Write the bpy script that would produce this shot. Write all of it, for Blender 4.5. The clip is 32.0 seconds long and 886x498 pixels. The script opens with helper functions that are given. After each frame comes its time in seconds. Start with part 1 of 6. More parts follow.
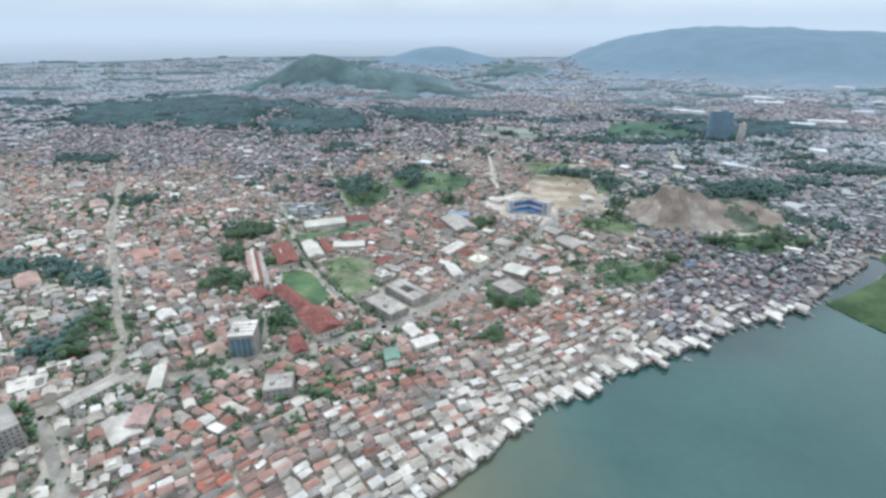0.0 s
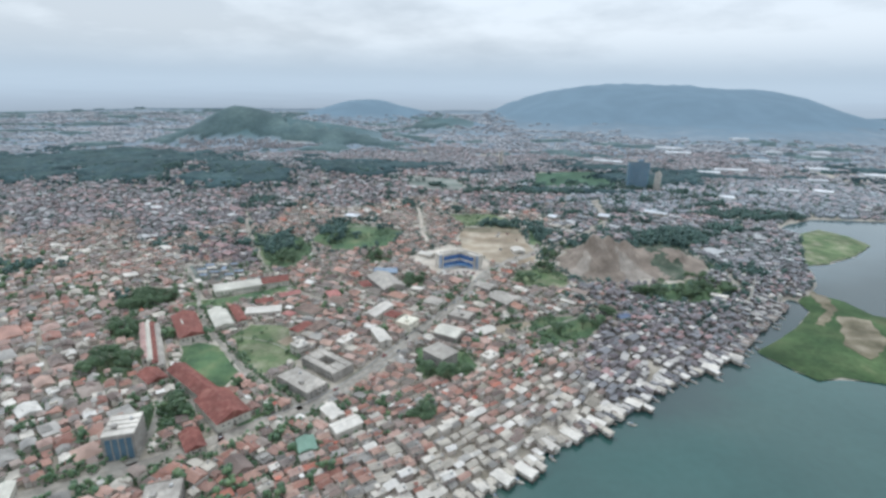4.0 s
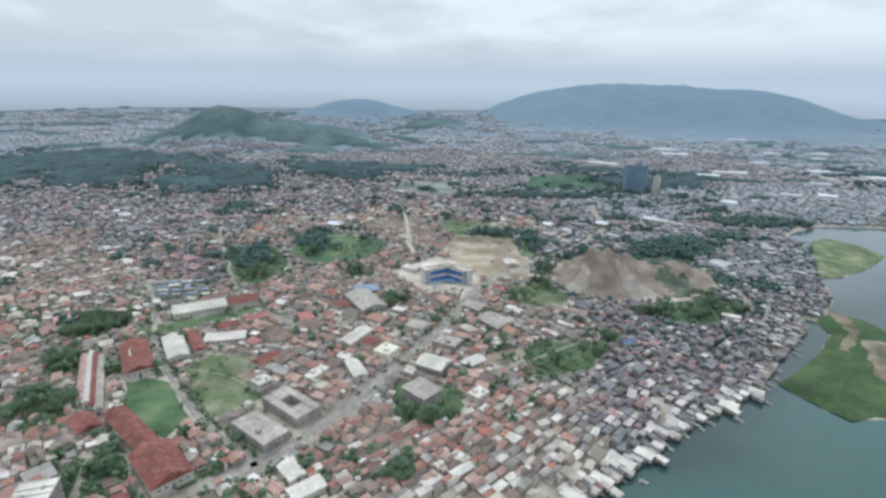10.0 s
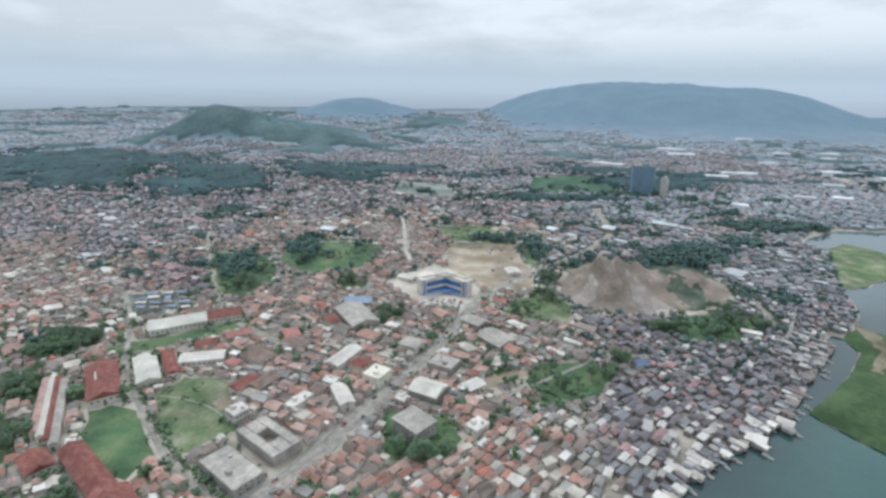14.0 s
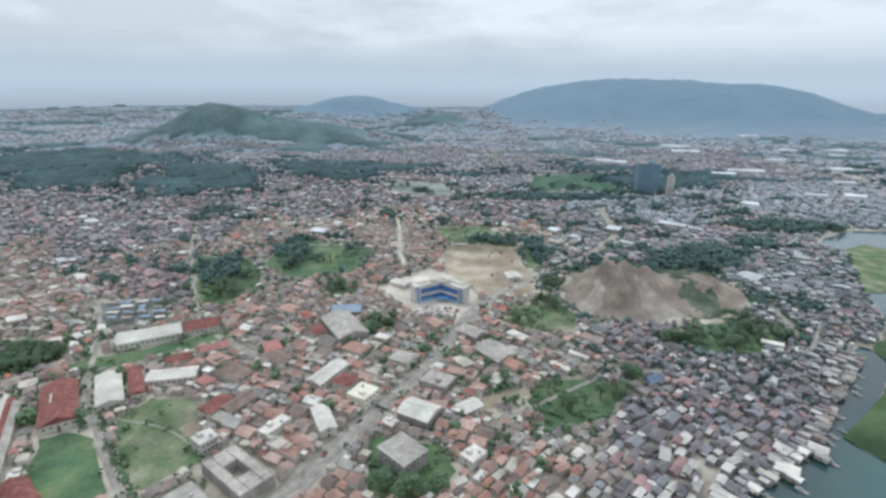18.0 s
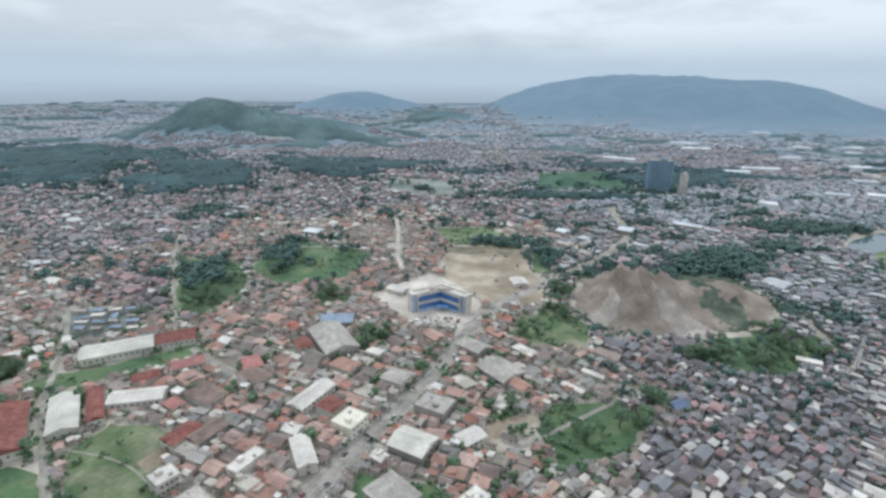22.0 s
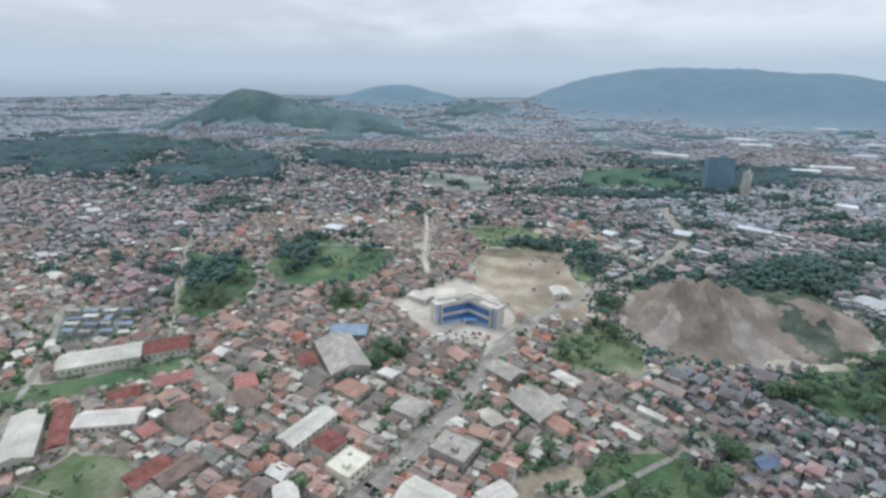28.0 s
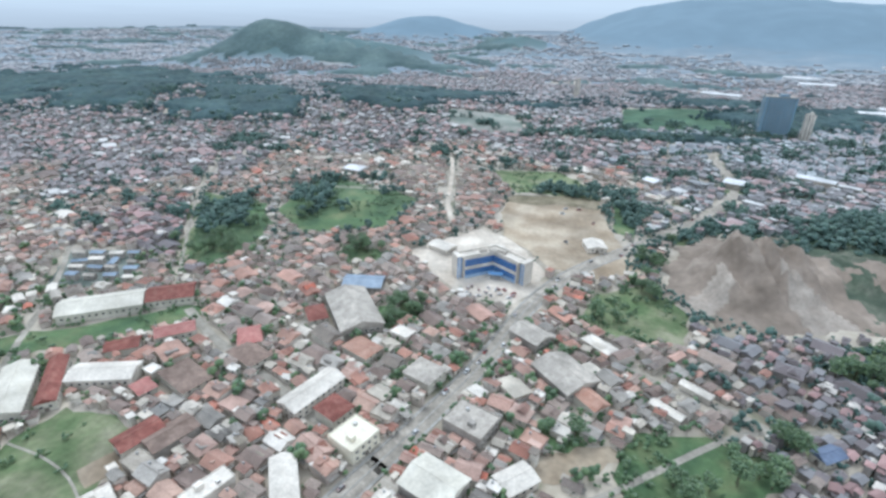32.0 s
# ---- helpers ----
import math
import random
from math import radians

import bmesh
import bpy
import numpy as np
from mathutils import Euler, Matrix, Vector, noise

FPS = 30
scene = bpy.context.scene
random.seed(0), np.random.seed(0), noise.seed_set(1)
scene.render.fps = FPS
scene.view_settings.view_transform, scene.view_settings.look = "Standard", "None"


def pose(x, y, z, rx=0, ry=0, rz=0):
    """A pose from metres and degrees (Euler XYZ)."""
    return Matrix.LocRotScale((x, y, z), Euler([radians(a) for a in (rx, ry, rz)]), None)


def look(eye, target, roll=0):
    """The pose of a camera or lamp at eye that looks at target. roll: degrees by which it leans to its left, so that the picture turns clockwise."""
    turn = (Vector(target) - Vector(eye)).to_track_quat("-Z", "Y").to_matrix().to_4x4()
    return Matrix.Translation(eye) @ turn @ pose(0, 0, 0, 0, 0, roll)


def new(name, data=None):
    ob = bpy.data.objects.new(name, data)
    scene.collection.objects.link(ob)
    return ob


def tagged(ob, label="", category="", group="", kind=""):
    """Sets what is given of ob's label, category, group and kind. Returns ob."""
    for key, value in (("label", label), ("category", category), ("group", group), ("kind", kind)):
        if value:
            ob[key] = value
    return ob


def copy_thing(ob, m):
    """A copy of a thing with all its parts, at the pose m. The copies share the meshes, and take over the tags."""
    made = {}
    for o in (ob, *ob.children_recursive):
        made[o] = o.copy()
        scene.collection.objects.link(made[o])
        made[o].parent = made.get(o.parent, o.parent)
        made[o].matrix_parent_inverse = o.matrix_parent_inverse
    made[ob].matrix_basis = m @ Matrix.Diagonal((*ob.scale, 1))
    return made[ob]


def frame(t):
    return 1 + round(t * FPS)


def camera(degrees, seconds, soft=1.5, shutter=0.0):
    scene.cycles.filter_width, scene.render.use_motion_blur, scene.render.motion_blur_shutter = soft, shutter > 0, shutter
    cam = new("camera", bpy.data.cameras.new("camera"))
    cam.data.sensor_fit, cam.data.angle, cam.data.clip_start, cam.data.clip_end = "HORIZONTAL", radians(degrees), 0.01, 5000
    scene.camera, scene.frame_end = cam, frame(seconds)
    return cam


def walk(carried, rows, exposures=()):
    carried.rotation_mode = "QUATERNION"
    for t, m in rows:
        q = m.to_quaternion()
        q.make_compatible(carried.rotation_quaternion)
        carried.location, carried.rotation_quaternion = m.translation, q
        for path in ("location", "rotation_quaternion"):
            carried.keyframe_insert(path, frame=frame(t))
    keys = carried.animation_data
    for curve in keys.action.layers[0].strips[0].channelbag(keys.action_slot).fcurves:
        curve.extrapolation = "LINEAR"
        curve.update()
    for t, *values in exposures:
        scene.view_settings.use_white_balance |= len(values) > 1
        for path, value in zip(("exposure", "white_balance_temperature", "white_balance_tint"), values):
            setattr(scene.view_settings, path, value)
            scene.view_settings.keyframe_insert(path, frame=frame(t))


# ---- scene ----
from mathutils.geometry import delaunay_2d_cdt

# ---------------------------------------------------------------- camera
cam = camera(81.8, 32.0, soft=2.95)
PATH = [
    (0, pose(0.03, 0.01, 239.26, 66.764, -0.137, 9.855)),
    (0.5, pose(0.69, 5.37, 238.81, 68.501, -0.095, 9.523)),
    (1, pose(1.24, 10.62, 238.40, 70.525, -0.039, 8.848)),
    (1.5, pose(1.64, 15.72, 237.93, 72.053, -0.109, 7.978)),
    (2, pose(1.92, 20.68, 237.51, 72.067, -0.298, 6.746)),
    (2.5, pose(2.21, 25.52, 237.18, 72.119, -0.426, 5.451)),
    (3, pose(2.59, 30.29, 236.94, 72.128, -0.672, 4.035)),
    (3.5, pose(3.10, 35.07, 236.81, 72.164, -0.803, 2.806)),
    (5.5, pose(5.26, 54.18, 236.66, 72.221, -0.916, 2.056)),
    (6, pose(5.78, 59.09, 236.70, 72.202, -0.924, 2.020)),
    (7, pose(6.69, 69.16, 236.88, 72.216, -0.952, 1.875)),
    (8, pose(7.81, 79.22, 236.72, 72.240, -0.971, 1.607)),
    (9, pose(9.03, 89.13, 236.53, 72.216, -0.999, 1.558)),
    (10, pose(10.02, 99.38, 236.73, 72.145, -0.984, 1.631)),
    (11, pose(10.96, 109.84, 237.03, 72.032, -1.003, 1.656)),
    (12, pose(11.96, 120.39, 237.03, 72.018, -1.010, 1.727)),
    (13, pose(12.90, 130.59, 236.75, 72.013, -0.994, 1.819)),
    (14, pose(13.93, 140.95, 235.92, 72.000, -0.935, 1.860)),
    (14.5, pose(14.50, 146.00, 235.25, 71.988, -0.899, 1.887)),
    (16.5, pose(17.16, 165.51, 231.69, 71.999, -0.767, 1.886)),
    (17, pose(17.82, 170.48, 230.79, 71.968, -0.724, 1.830)),
    (18, pose(18.88, 180.77, 229.11, 71.856, -0.678, 1.870)),
    (19, pose(19.77, 191.70, 227.44, 71.773, -0.622, 1.917)),
    (20, pose(20.40, 203.62, 225.34, 71.687, -0.610, 2.001)),
    (21, pose(20.70, 215.69, 223.16, 71.580, -0.649, 2.126)),
    (22, pose(20.84, 226.60, 221.49, 71.545, -0.756, 2.299)),
    (23, pose(21.48, 237.51, 219.38, 71.477, -0.847, 2.471)),
    (24, pose(22.25, 249.00, 216.93, 71.462, -0.808, 2.863)),
    (24.5, pose(22.59, 254.67, 215.77, 71.431, -0.825, 2.719)),
    (25, pose(22.91, 260.33, 214.68, 71.456, -0.947, 2.009)),
    (25.5, pose(23.14, 265.67, 213.54, 71.431, -0.965, 2.166)),
    (27.5, pose(23.92, 286.31, 208.45, 71.317, -0.771, 6.583)),
    (28, pose(24.08, 291.33, 207.09, 71.028, -0.807, 6.629)),
    (28.5, pose(24.13, 296.07, 205.68, 68.559, -0.851, 6.940)),
    (29, pose(24.08, 300.93, 204.41, 64.774, -0.869, 7.123)),
    (29.5, pose(23.97, 305.89, 203.30, 64.595, -0.805, 7.703)),
    (30, pose(23.89, 310.95, 202.23, 64.531, -0.771, 8.671)),
    (31, pose(23.52, 320.87, 200.07, 64.490, -0.814, 9.578)),
    (32, pose(23.22, 330.44, 197.99, 64.448, -0.893, 10.044)),
]
walk(cam, PATH, [(0, 0.52, 5630, 6), (1.2, 0.46, 5660, 6), (2.5, 0.31, 5730, 6), (14, 0.26, 5750, 6), (25, 0.23, 5750, 6), (28, 0.20, 5740, 6), (29, 0.36, 5690, 6), (30, 0.55, 5630, 6), (32, 0.58, 5570, 6)])

# ---------------------------------------------------------------- world and sun
SUN_EL, SUN_AZ = 58.0, 325.0     # degrees; azimuth from +y towards +x
world = bpy.data.worlds.new("overcast_world")
scene.world = world
world.use_nodes = True
wt = world.node_tree
wt.nodes.clear()


def wnode(kind, **inputs):
    n = wt.nodes.new(kind)
    for k, v in inputs.items():
        n.inputs[k].default_value = v
    return n


w_out = wnode("ShaderNodeOutputWorld")
w_bg = wnode("ShaderNodeBackground", Strength=1.0)
sky = wt.nodes.new("ShaderNodeTexSky")
sky.sky_type = "NISHITA"
sky.sun_disc = False
sky.sun_elevation, sky.sun_rotation = radians(SUN_EL), radians(SUN_AZ)
sky.air_density, sky.dust_density = 1.5, 4.0
sky_dim = wt.nodes.new("ShaderNodeVectorMath")
sky_dim.operation = "SCALE"
sky_dim.inputs["Scale"].default_value = 0.10
wt.links.new(sky.outputs["Color"], sky_dim.inputs[0])
w_co = wt.nodes.new("ShaderNodeTexCoord")
w_map = wt.nodes.new("ShaderNodeMapping")
w_map.inputs["Scale"].default_value = (2.8, 2.8, 10.0)
wt.links.new(w_co.outputs["Generated"], w_map.inputs["Vector"])
w_noise = wnode("ShaderNodeTexNoise", Scale=1.5, Detail=5.0, Roughness=0.55)
wt.links.new(w_map.outputs[0], w_noise.inputs["Vector"])
w_cloud = wt.nodes.new("ShaderNodeValToRGB")
w_cloud.color_ramp.elements[0].position, w_cloud.color_ramp.elements[0].color = 0.36, (0.565, 0.58, 0.60, 1)
w_cloud.color_ramp.elements[1].position, w_cloud.color_ramp.elements[1].color = 0.60, (0.755, 0.76, 0.768, 1)
w_sep = wt.nodes.new("ShaderNodeSeparateXYZ")
wt.links.new(w_co.outputs["Generated"], w_sep.inputs[0])
w_thin = wt.nodes.new("ShaderNodeMath")          # the cloud is thinner towards the bay
w_thin.operation = "MULTIPLY_ADD"
w_thin.inputs[1].default_value = 0.17
wt.links.new(w_sep.outputs["X"], w_thin.inputs[0])
wt.links.new(w_noise.outputs["Fac"], w_thin.inputs[2])
wt.links.new(w_thin.outputs[0], w_cloud.inputs["Fac"])
w_low = wt.nodes.new("ShaderNodeValToRGB")       # the milky band that lies on the horizon
w_low.color_ramp.interpolation = "EASE"
w_low.color_ramp.elements[0].position, w_low.color_ramp.elements[0].color = 0.0, (1, 1, 1, 1)
w_low.color_ramp.elements[1].position, w_low.color_ramp.elements[1].color = 0.10, (0, 0, 0, 1)
wt.links.new(w_sep.outputs["Z"], w_low.inputs["Fac"])
w_band = wt.nodes.new("ShaderNodeMix")
w_band.data_type = "RGBA"
w_band.inputs["B"].default_value = (0.46, 0.52, 0.575, 1)
wt.links.new(w_low.outputs["Color"], w_band.inputs["Factor"])
wt.links.new(w_cloud.outputs["Color"], w_band.inputs["A"])
w_mix = wt.nodes.new("ShaderNodeMix")
w_mix.data_type = "RGBA"
w_mix.inputs["Factor"].default_value = 0.9
wt.links.new(sky_dim.outputs[0], w_mix.inputs["A"])
wt.links.new(w_band.outputs["Result"], w_mix.inputs["B"])
w_top = wt.nodes.new("ShaderNodeMapRange")       # an overcast sky is brightest overhead
w_top.inputs["From Min"].default_value, w_top.inputs["From Max"].default_value = 0.22, 0.9
w_top.inputs["To Min"].default_value, w_top.inputs["To Max"].default_value = 1.0, 1.32
wt.links.new(w_sep.outputs["Z"], w_top.inputs["Value"])
wt.links.new(w_top.outputs[0], w_bg.inputs["Strength"])
wt.links.new(w_mix.outputs["Result"], w_bg.inputs["Color"])
wt.links.new(w_bg.outputs[0], w_out.inputs[0])

sun_data = bpy.data.lights.new("sun", "SUN")
sun_data.energy, sun_data.angle, sun_data.color = 1.0, radians(22), (1.0, 0.96, 0.90)
sun = new("sun", sun_data)
sun_dir = Vector((math.sin(radians(SUN_AZ)) * math.cos(radians(SUN_EL)), math.cos(radians(SUN_AZ)) * math.cos(radians(SUN_EL)), math.sin(radians(SUN_EL))))
sun.matrix_world = look(sun_dir * 300, (0, 0, 0))

# ---------------------------------------------------------------- materials


def ramp_of(nt, stops):
    n = nt.nodes.new("ShaderNodeValToRGB")
    e = n.color_ramp.elements
    while len(e) < len(stops):
        e.new(0.5)
    for el, (at, col) in zip(e, stops):
        el.position, el.color = at, (*col, 1)
    return n


def material(name, stops, rough=0.8, source="noise", scale=0.2, detail=5.0, stain=0.25, stain_scale=0.03, bump=0.0, bump_scale=3.0, metal=0.0, spec=0.4, sheen=0.0, wave=None):
    """Colour along stops, chosen by noise, by island or by object; over it broad stains and fine grain."""
    m = bpy.data.materials.new(name)
    m.use_nodes = True
    nt = m.node_tree
    b = nt.nodes["Principled BSDF"]
    b.inputs["Roughness"].default_value, b.inputs["Metallic"].default_value = rough, metal
    b.inputs["Specular IOR Level"].default_value = spec
    # Pale blue sheen brightens surfaces at grazing angles, standing in for haze.
    if sheen:
        b.inputs["Sheen Weight"].default_value = sheen
        b.inputs["Sheen Roughness"].default_value = 0.5
        b.inputs["Sheen Tint"].default_value = (0.86, 0.94, 1.0, 1)
    geo = nt.nodes.new("ShaderNodeNewGeometry")
    pos = geo.outputs["Position"]
    ramp = ramp_of(nt, stops)
    if source == "noise":
        n = nt.nodes.new("ShaderNodeTexNoise")
        n.inputs["Scale"].default_value, n.inputs["Detail"].default_value = scale, detail
        nt.links.new(pos, n.inputs["Vector"])
        nt.links.new(n.outputs["Fac"], ramp.inputs["Fac"])
    elif source == "island":
        ramp.color_ramp.interpolation = "LINEAR"
        nt.links.new(geo.outputs["Random Per Island"], ramp.inputs["Fac"])
    else:
        oi = nt.nodes.new("ShaderNodeObjectInfo")
        nt.links.new(oi.outputs["Random"], ramp.inputs["Fac"])
    col = ramp.outputs["Color"]
    for sc, amount, lo, hi in ((stain_scale, stain, 0.35, 0.7), (stain_scale * 14, stain * 0.8, 0.3, 0.75)):
        if amount <= 0:
            continue
        n = nt.nodes.new("ShaderNodeTexNoise")
        n.inputs["Scale"].default_value, n.inputs["Detail"].default_value = sc, 4.0
        nt.links.new(pos, n.inputs["Vector"])
        mr = nt.nodes.new("ShaderNodeMapRange")
        mr.inputs["From Min"].default_value, mr.inputs["From Max"].default_value = lo, hi
        mr.inputs["To Min"].default_value, mr.inputs["To Max"].default_value = 1 - amount, 1 + amount * 0.6
        nt.links.new(n.outputs["Fac"], mr.inputs["Value"])
        mul = nt.nodes.new("ShaderNodeVectorMath")
        mul.operation = "SCALE"
        nt.links.new(col, mul.inputs[0])
        nt.links.new(mr.outputs[0], mul.inputs["Scale"])
        col = mul.outputs[0]
    nt.links.new(col, b.inputs["Base Color"])
    if bump:
        n = nt.nodes.new("ShaderNodeTexNoise")
        n.inputs["Scale"].default_value, n.inputs["Detail"].default_value = bump_scale, 4.0
        nt.links.new(pos, n.inputs["Vector"])
        bp = nt.nodes.new("ShaderNodeBump")
        bp.inputs["Strength"].default_value, bp.inputs["Distance"].default_value = bump, 0.5
        nt.links.new(n.outputs["Fac"], bp.inputs["Height"])
        nt.links.new(bp.outputs[0], b.inputs["Normal"])
    return m


M = {}
M["ground"] = material("town_ground", [(0.28, (0.14, 0.155, 0.09)), (0.40, (0.33, 0.29, 0.225)), (0.55, (0.50, 0.445, 0.365)), (0.68, (0.39, 0.35, 0.295))], 0.95, scale=0.035, detail=8, stain=0.25, stain_scale=0.006, bump=0.3, bump_scale=0.5, sheen=0.2)
M["grass"] = material("grass", [(0.3, (0.058, 0.115, 0.052)), (0.5, (0.098, 0.166, 0.07)), (0.7, (0.175, 0.21, 0.10))], 0.95, scale=0.05, stain=0.3, stain_scale=0.02, bump=0.6, bump_scale=1.5, sheen=0.1)
M["dry_grass"] = material("dry_grass", [(0.28, (0.085, 0.145, 0.06)), (0.45, (0.145, 0.20, 0.095)), (0.58, (0.225, 0.255, 0.145)), (0.75, (0.37, 0.36, 0.26))], 0.95, scale=0.05, stain=0.3, stain_scale=0.02, bump=0.6, bump_scale=1.5)
M["marsh"] = material("marsh_grass", [(0.3, (0.045, 0.088, 0.034)), (0.5, (0.068, 0.118, 0.046)), (0.62, (0.092, 0.140, 0.058)), (0.78, (0.16, 0.165, 0.085))], 0.95, scale=0.025, stain=0.35, stain_scale=0.015, bump=0.6, bump_scale=1.0)
M["bare"] = material("bare_earth", [(0.3, (0.28, 0.218, 0.15)), (0.45, (0.38, 0.312, 0.23)), (0.6, (0.49, 0.42, 0.325)), (0.75, (0.37, 0.32, 0.24))], 0.95, scale=0.03, stain=0.25, stain_scale=0.02, bump=0.4, bump_scale=1.0)
M["sand"] = material("pale_sand_lot", [(0.3, (0.47, 0.41, 0.34)), (0.6, (0.64, 0.58, 0.50)), (0.8, (0.72, 0.68, 0.61))], 0.95, scale=0.05, stain=0.25, stain_scale=0.03, bump=0.3, bump_scale=1.0)
M["quarry"] = material("quarry_rock", [(0.25, (0.165, 0.134, 0.108)), (0.42, (0.23, 0.188, 0.152)), (0.55, (0.29, 0.24, 0.198)), (0.72, (0.40, 0.343, 0.288))], 0.95, scale=0.035, detail=9, stain=0.2, stain_scale=0.015, bump=0.25, bump_scale=0.25)
M["asphalt"] = material("asphalt", [(0.3, (0.30, 0.272, 0.23)), (0.7, (0.43, 0.39, 0.335))], 0.85, scale=0.2, stain=0.3, stain_scale=0.05, bump=0.2)
M["yard_ground"] = material("mossy_yard", [(0.3, (0.10, 0.135, 0.115)), (0.5, (0.16, 0.19, 0.17)), (0.7, (0.26, 0.275, 0.25))], 0.95, scale=0.06, stain=0.3, stain_scale=0.03)
M["lane"] = material("dusty_lane", [(0.3, (0.27, 0.25, 0.21)), (0.7, (0.42, 0.39, 0.34))], 0.9, scale=0.15, stain=0.25, stain_scale=0.05)
M["kerb"] = material("kerb_concrete", [(0.3, (0.30, 0.29, 0.27)), (0.7, (0.42, 0.41, 0.38))], 0.9, scale=0.3)
for src in ("island", "object"):
    k = src[0]
    M["red" + k] = material("clay_roof_" + src, [(0.0, (0.27, 0.125, 0.092)), (0.25, (0.38, 0.20, 0.15)), (0.5, (0.50, 0.345, 0.275)), (0.7, (0.30, 0.175, 0.14)), (0.85, (0.56, 0.40, 0.335)), (0.95, (0.44, 0.22, 0.16)), (1.0, (0.50, 0.16, 0.105))], 0.85, src, stain=0.3, stain_scale=0.08, bump=0.4, bump_scale=2.5, sheen=0.15)
    M["brown" + k] = material("weathered_roof_" + src, [(0.0, (0.17, 0.125, 0.105)), (0.35, (0.27, 0.205, 0.175)), (0.65, (0.37, 0.30, 0.255)), (0.85, (0.215, 0.18, 0.16)), (1.0, (0.32, 0.285, 0.22))], 0.85, src, stain=0.3, stain_scale=0.08, bump=0.4, bump_scale=2.5, sheen=0.15)
    M["grey" + k] = material("grey_sheet_roof_" + src, [(0.0, (0.195, 0.178, 0.158)), (0.4, (0.30, 0.278, 0.248)), (0.75, (0.43, 0.40, 0.36)), (1.0, (0.255, 0.245, 0.23))], 0.65, src, stain=0.35, stain_scale=0.09, bump=0.25, bump_scale=2.5, sheen=0.15)
    M["pale" + k] = material("pale_sheet_roof_" + src, [(0.0, (0.42, 0.375, 0.315)), (0.4, (0.55, 0.50, 0.42)), (0.75, (0.67, 0.62, 0.545)), (1.0, (0.78, 0.745, 0.69))], 0.65, src, stain=0.3, stain_scale=0.09, bump=0.2, bump_scale=2.5)
    M["wall" + k] = material("house_wall_" + src, [(0.0, (0.46, 0.40, 0.34)), (0.35, (0.62, 0.565, 0.49)), (0.7, (0.74, 0.70, 0.63)), (1.0, (0.56, 0.47, 0.42))], 0.9, src, stain=0.3, stain_scale=0.1)
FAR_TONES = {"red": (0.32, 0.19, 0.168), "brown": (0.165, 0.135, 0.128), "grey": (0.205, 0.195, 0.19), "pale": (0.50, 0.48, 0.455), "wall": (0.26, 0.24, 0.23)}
HAZE_TINT = (0.288, 0.296, 0.312)                # grey-blue of the haze, mixed into far roof and wall colours
BAY_HAZE_TINT = (0.268, 0.318, 0.352)            # a bluer haze tint for the quarters round the bay
# Haze is painted in: the farther tones take a larger share of it.
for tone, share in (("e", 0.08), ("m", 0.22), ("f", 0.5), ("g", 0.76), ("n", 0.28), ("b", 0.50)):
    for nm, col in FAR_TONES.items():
        mid = [c + (d * (1.14 if tone == "g" else 1.0) - c) * min(1.0, share + (0.2 if nm in ("pale", "wall") and tone in "fgb" else 0)) for c, d in zip(col, BAY_HAZE_TINT if tone in "nb" else HAZE_TINT)]
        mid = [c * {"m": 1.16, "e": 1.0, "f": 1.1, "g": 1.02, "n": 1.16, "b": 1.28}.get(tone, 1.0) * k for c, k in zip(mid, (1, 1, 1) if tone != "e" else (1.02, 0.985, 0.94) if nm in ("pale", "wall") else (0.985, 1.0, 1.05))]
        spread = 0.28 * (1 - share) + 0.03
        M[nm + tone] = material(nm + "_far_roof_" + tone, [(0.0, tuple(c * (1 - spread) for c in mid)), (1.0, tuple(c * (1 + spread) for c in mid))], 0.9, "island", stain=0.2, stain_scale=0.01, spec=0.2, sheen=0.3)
        if tone == "e":
            M[nm + "eo"] = material(nm + "_rusty_roof_object", [(0.0, tuple(c * 0.68 for c in mid)), (1.0, tuple(c * 1.32 for c in mid))], 0.9, "object", stain=0.3, stain_scale=0.08, spec=0.2, sheen=0.2)
M["leaf"] = material("leaves", [(0.0, (0.062, 0.116, 0.056)), (0.5, (0.094, 0.162, 0.072)), (1.0, (0.145, 0.21, 0.094))], 0.6, "island", stain=0.25, stain_scale=0.05, spec=0.35, sheen=0.2)
# Haze put into leaf colour: bluer copies for groves and woods farther off.
M["leaf_mid"] = material("grove_leaves_hazed", [(0.0, (0.070, 0.122, 0.108)), (0.5, (0.088, 0.146, 0.124)), (1.0, (0.112, 0.174, 0.138))], 0.8, "island", stain=0.25, stain_scale=0.05, spec=0.2, sheen=0.15)
M["leaf_far"] = material("far_leaves_hazed", [(0.3, (0.050, 0.088, 0.098)), (0.5, (0.062, 0.104, 0.112)), (0.7, (0.085, 0.132, 0.126))], 0.8, scale=0.03, detail=8, stain=0.3, stain_scale=0.012, bump=1.0, bump_scale=0.12, spec=0.15)
M["bark"] = material("bark", [(0.3, (0.09, 0.07, 0.05)), (0.7, (0.16, 0.13, 0.10))], 0.95, scale=2.0, bump=0.5)
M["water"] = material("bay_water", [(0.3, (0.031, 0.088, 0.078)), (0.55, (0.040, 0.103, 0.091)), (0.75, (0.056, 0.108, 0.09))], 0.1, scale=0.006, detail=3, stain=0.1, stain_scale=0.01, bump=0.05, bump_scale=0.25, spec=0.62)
# Paler and bluer still: distant leaves with haze in their colour.
M["leaf_distant"] = material("distant_leaves_hazed", [(0.3, (0.090, 0.140, 0.146)), (0.5, (0.106, 0.158, 0.160)), (0.7, (0.130, 0.183, 0.178))], 1.0, scale=0.012, detail=8, stain=0.25, stain_scale=0.006, bump=1.0, bump_scale=0.06, spec=0.1, sheen=0.12)
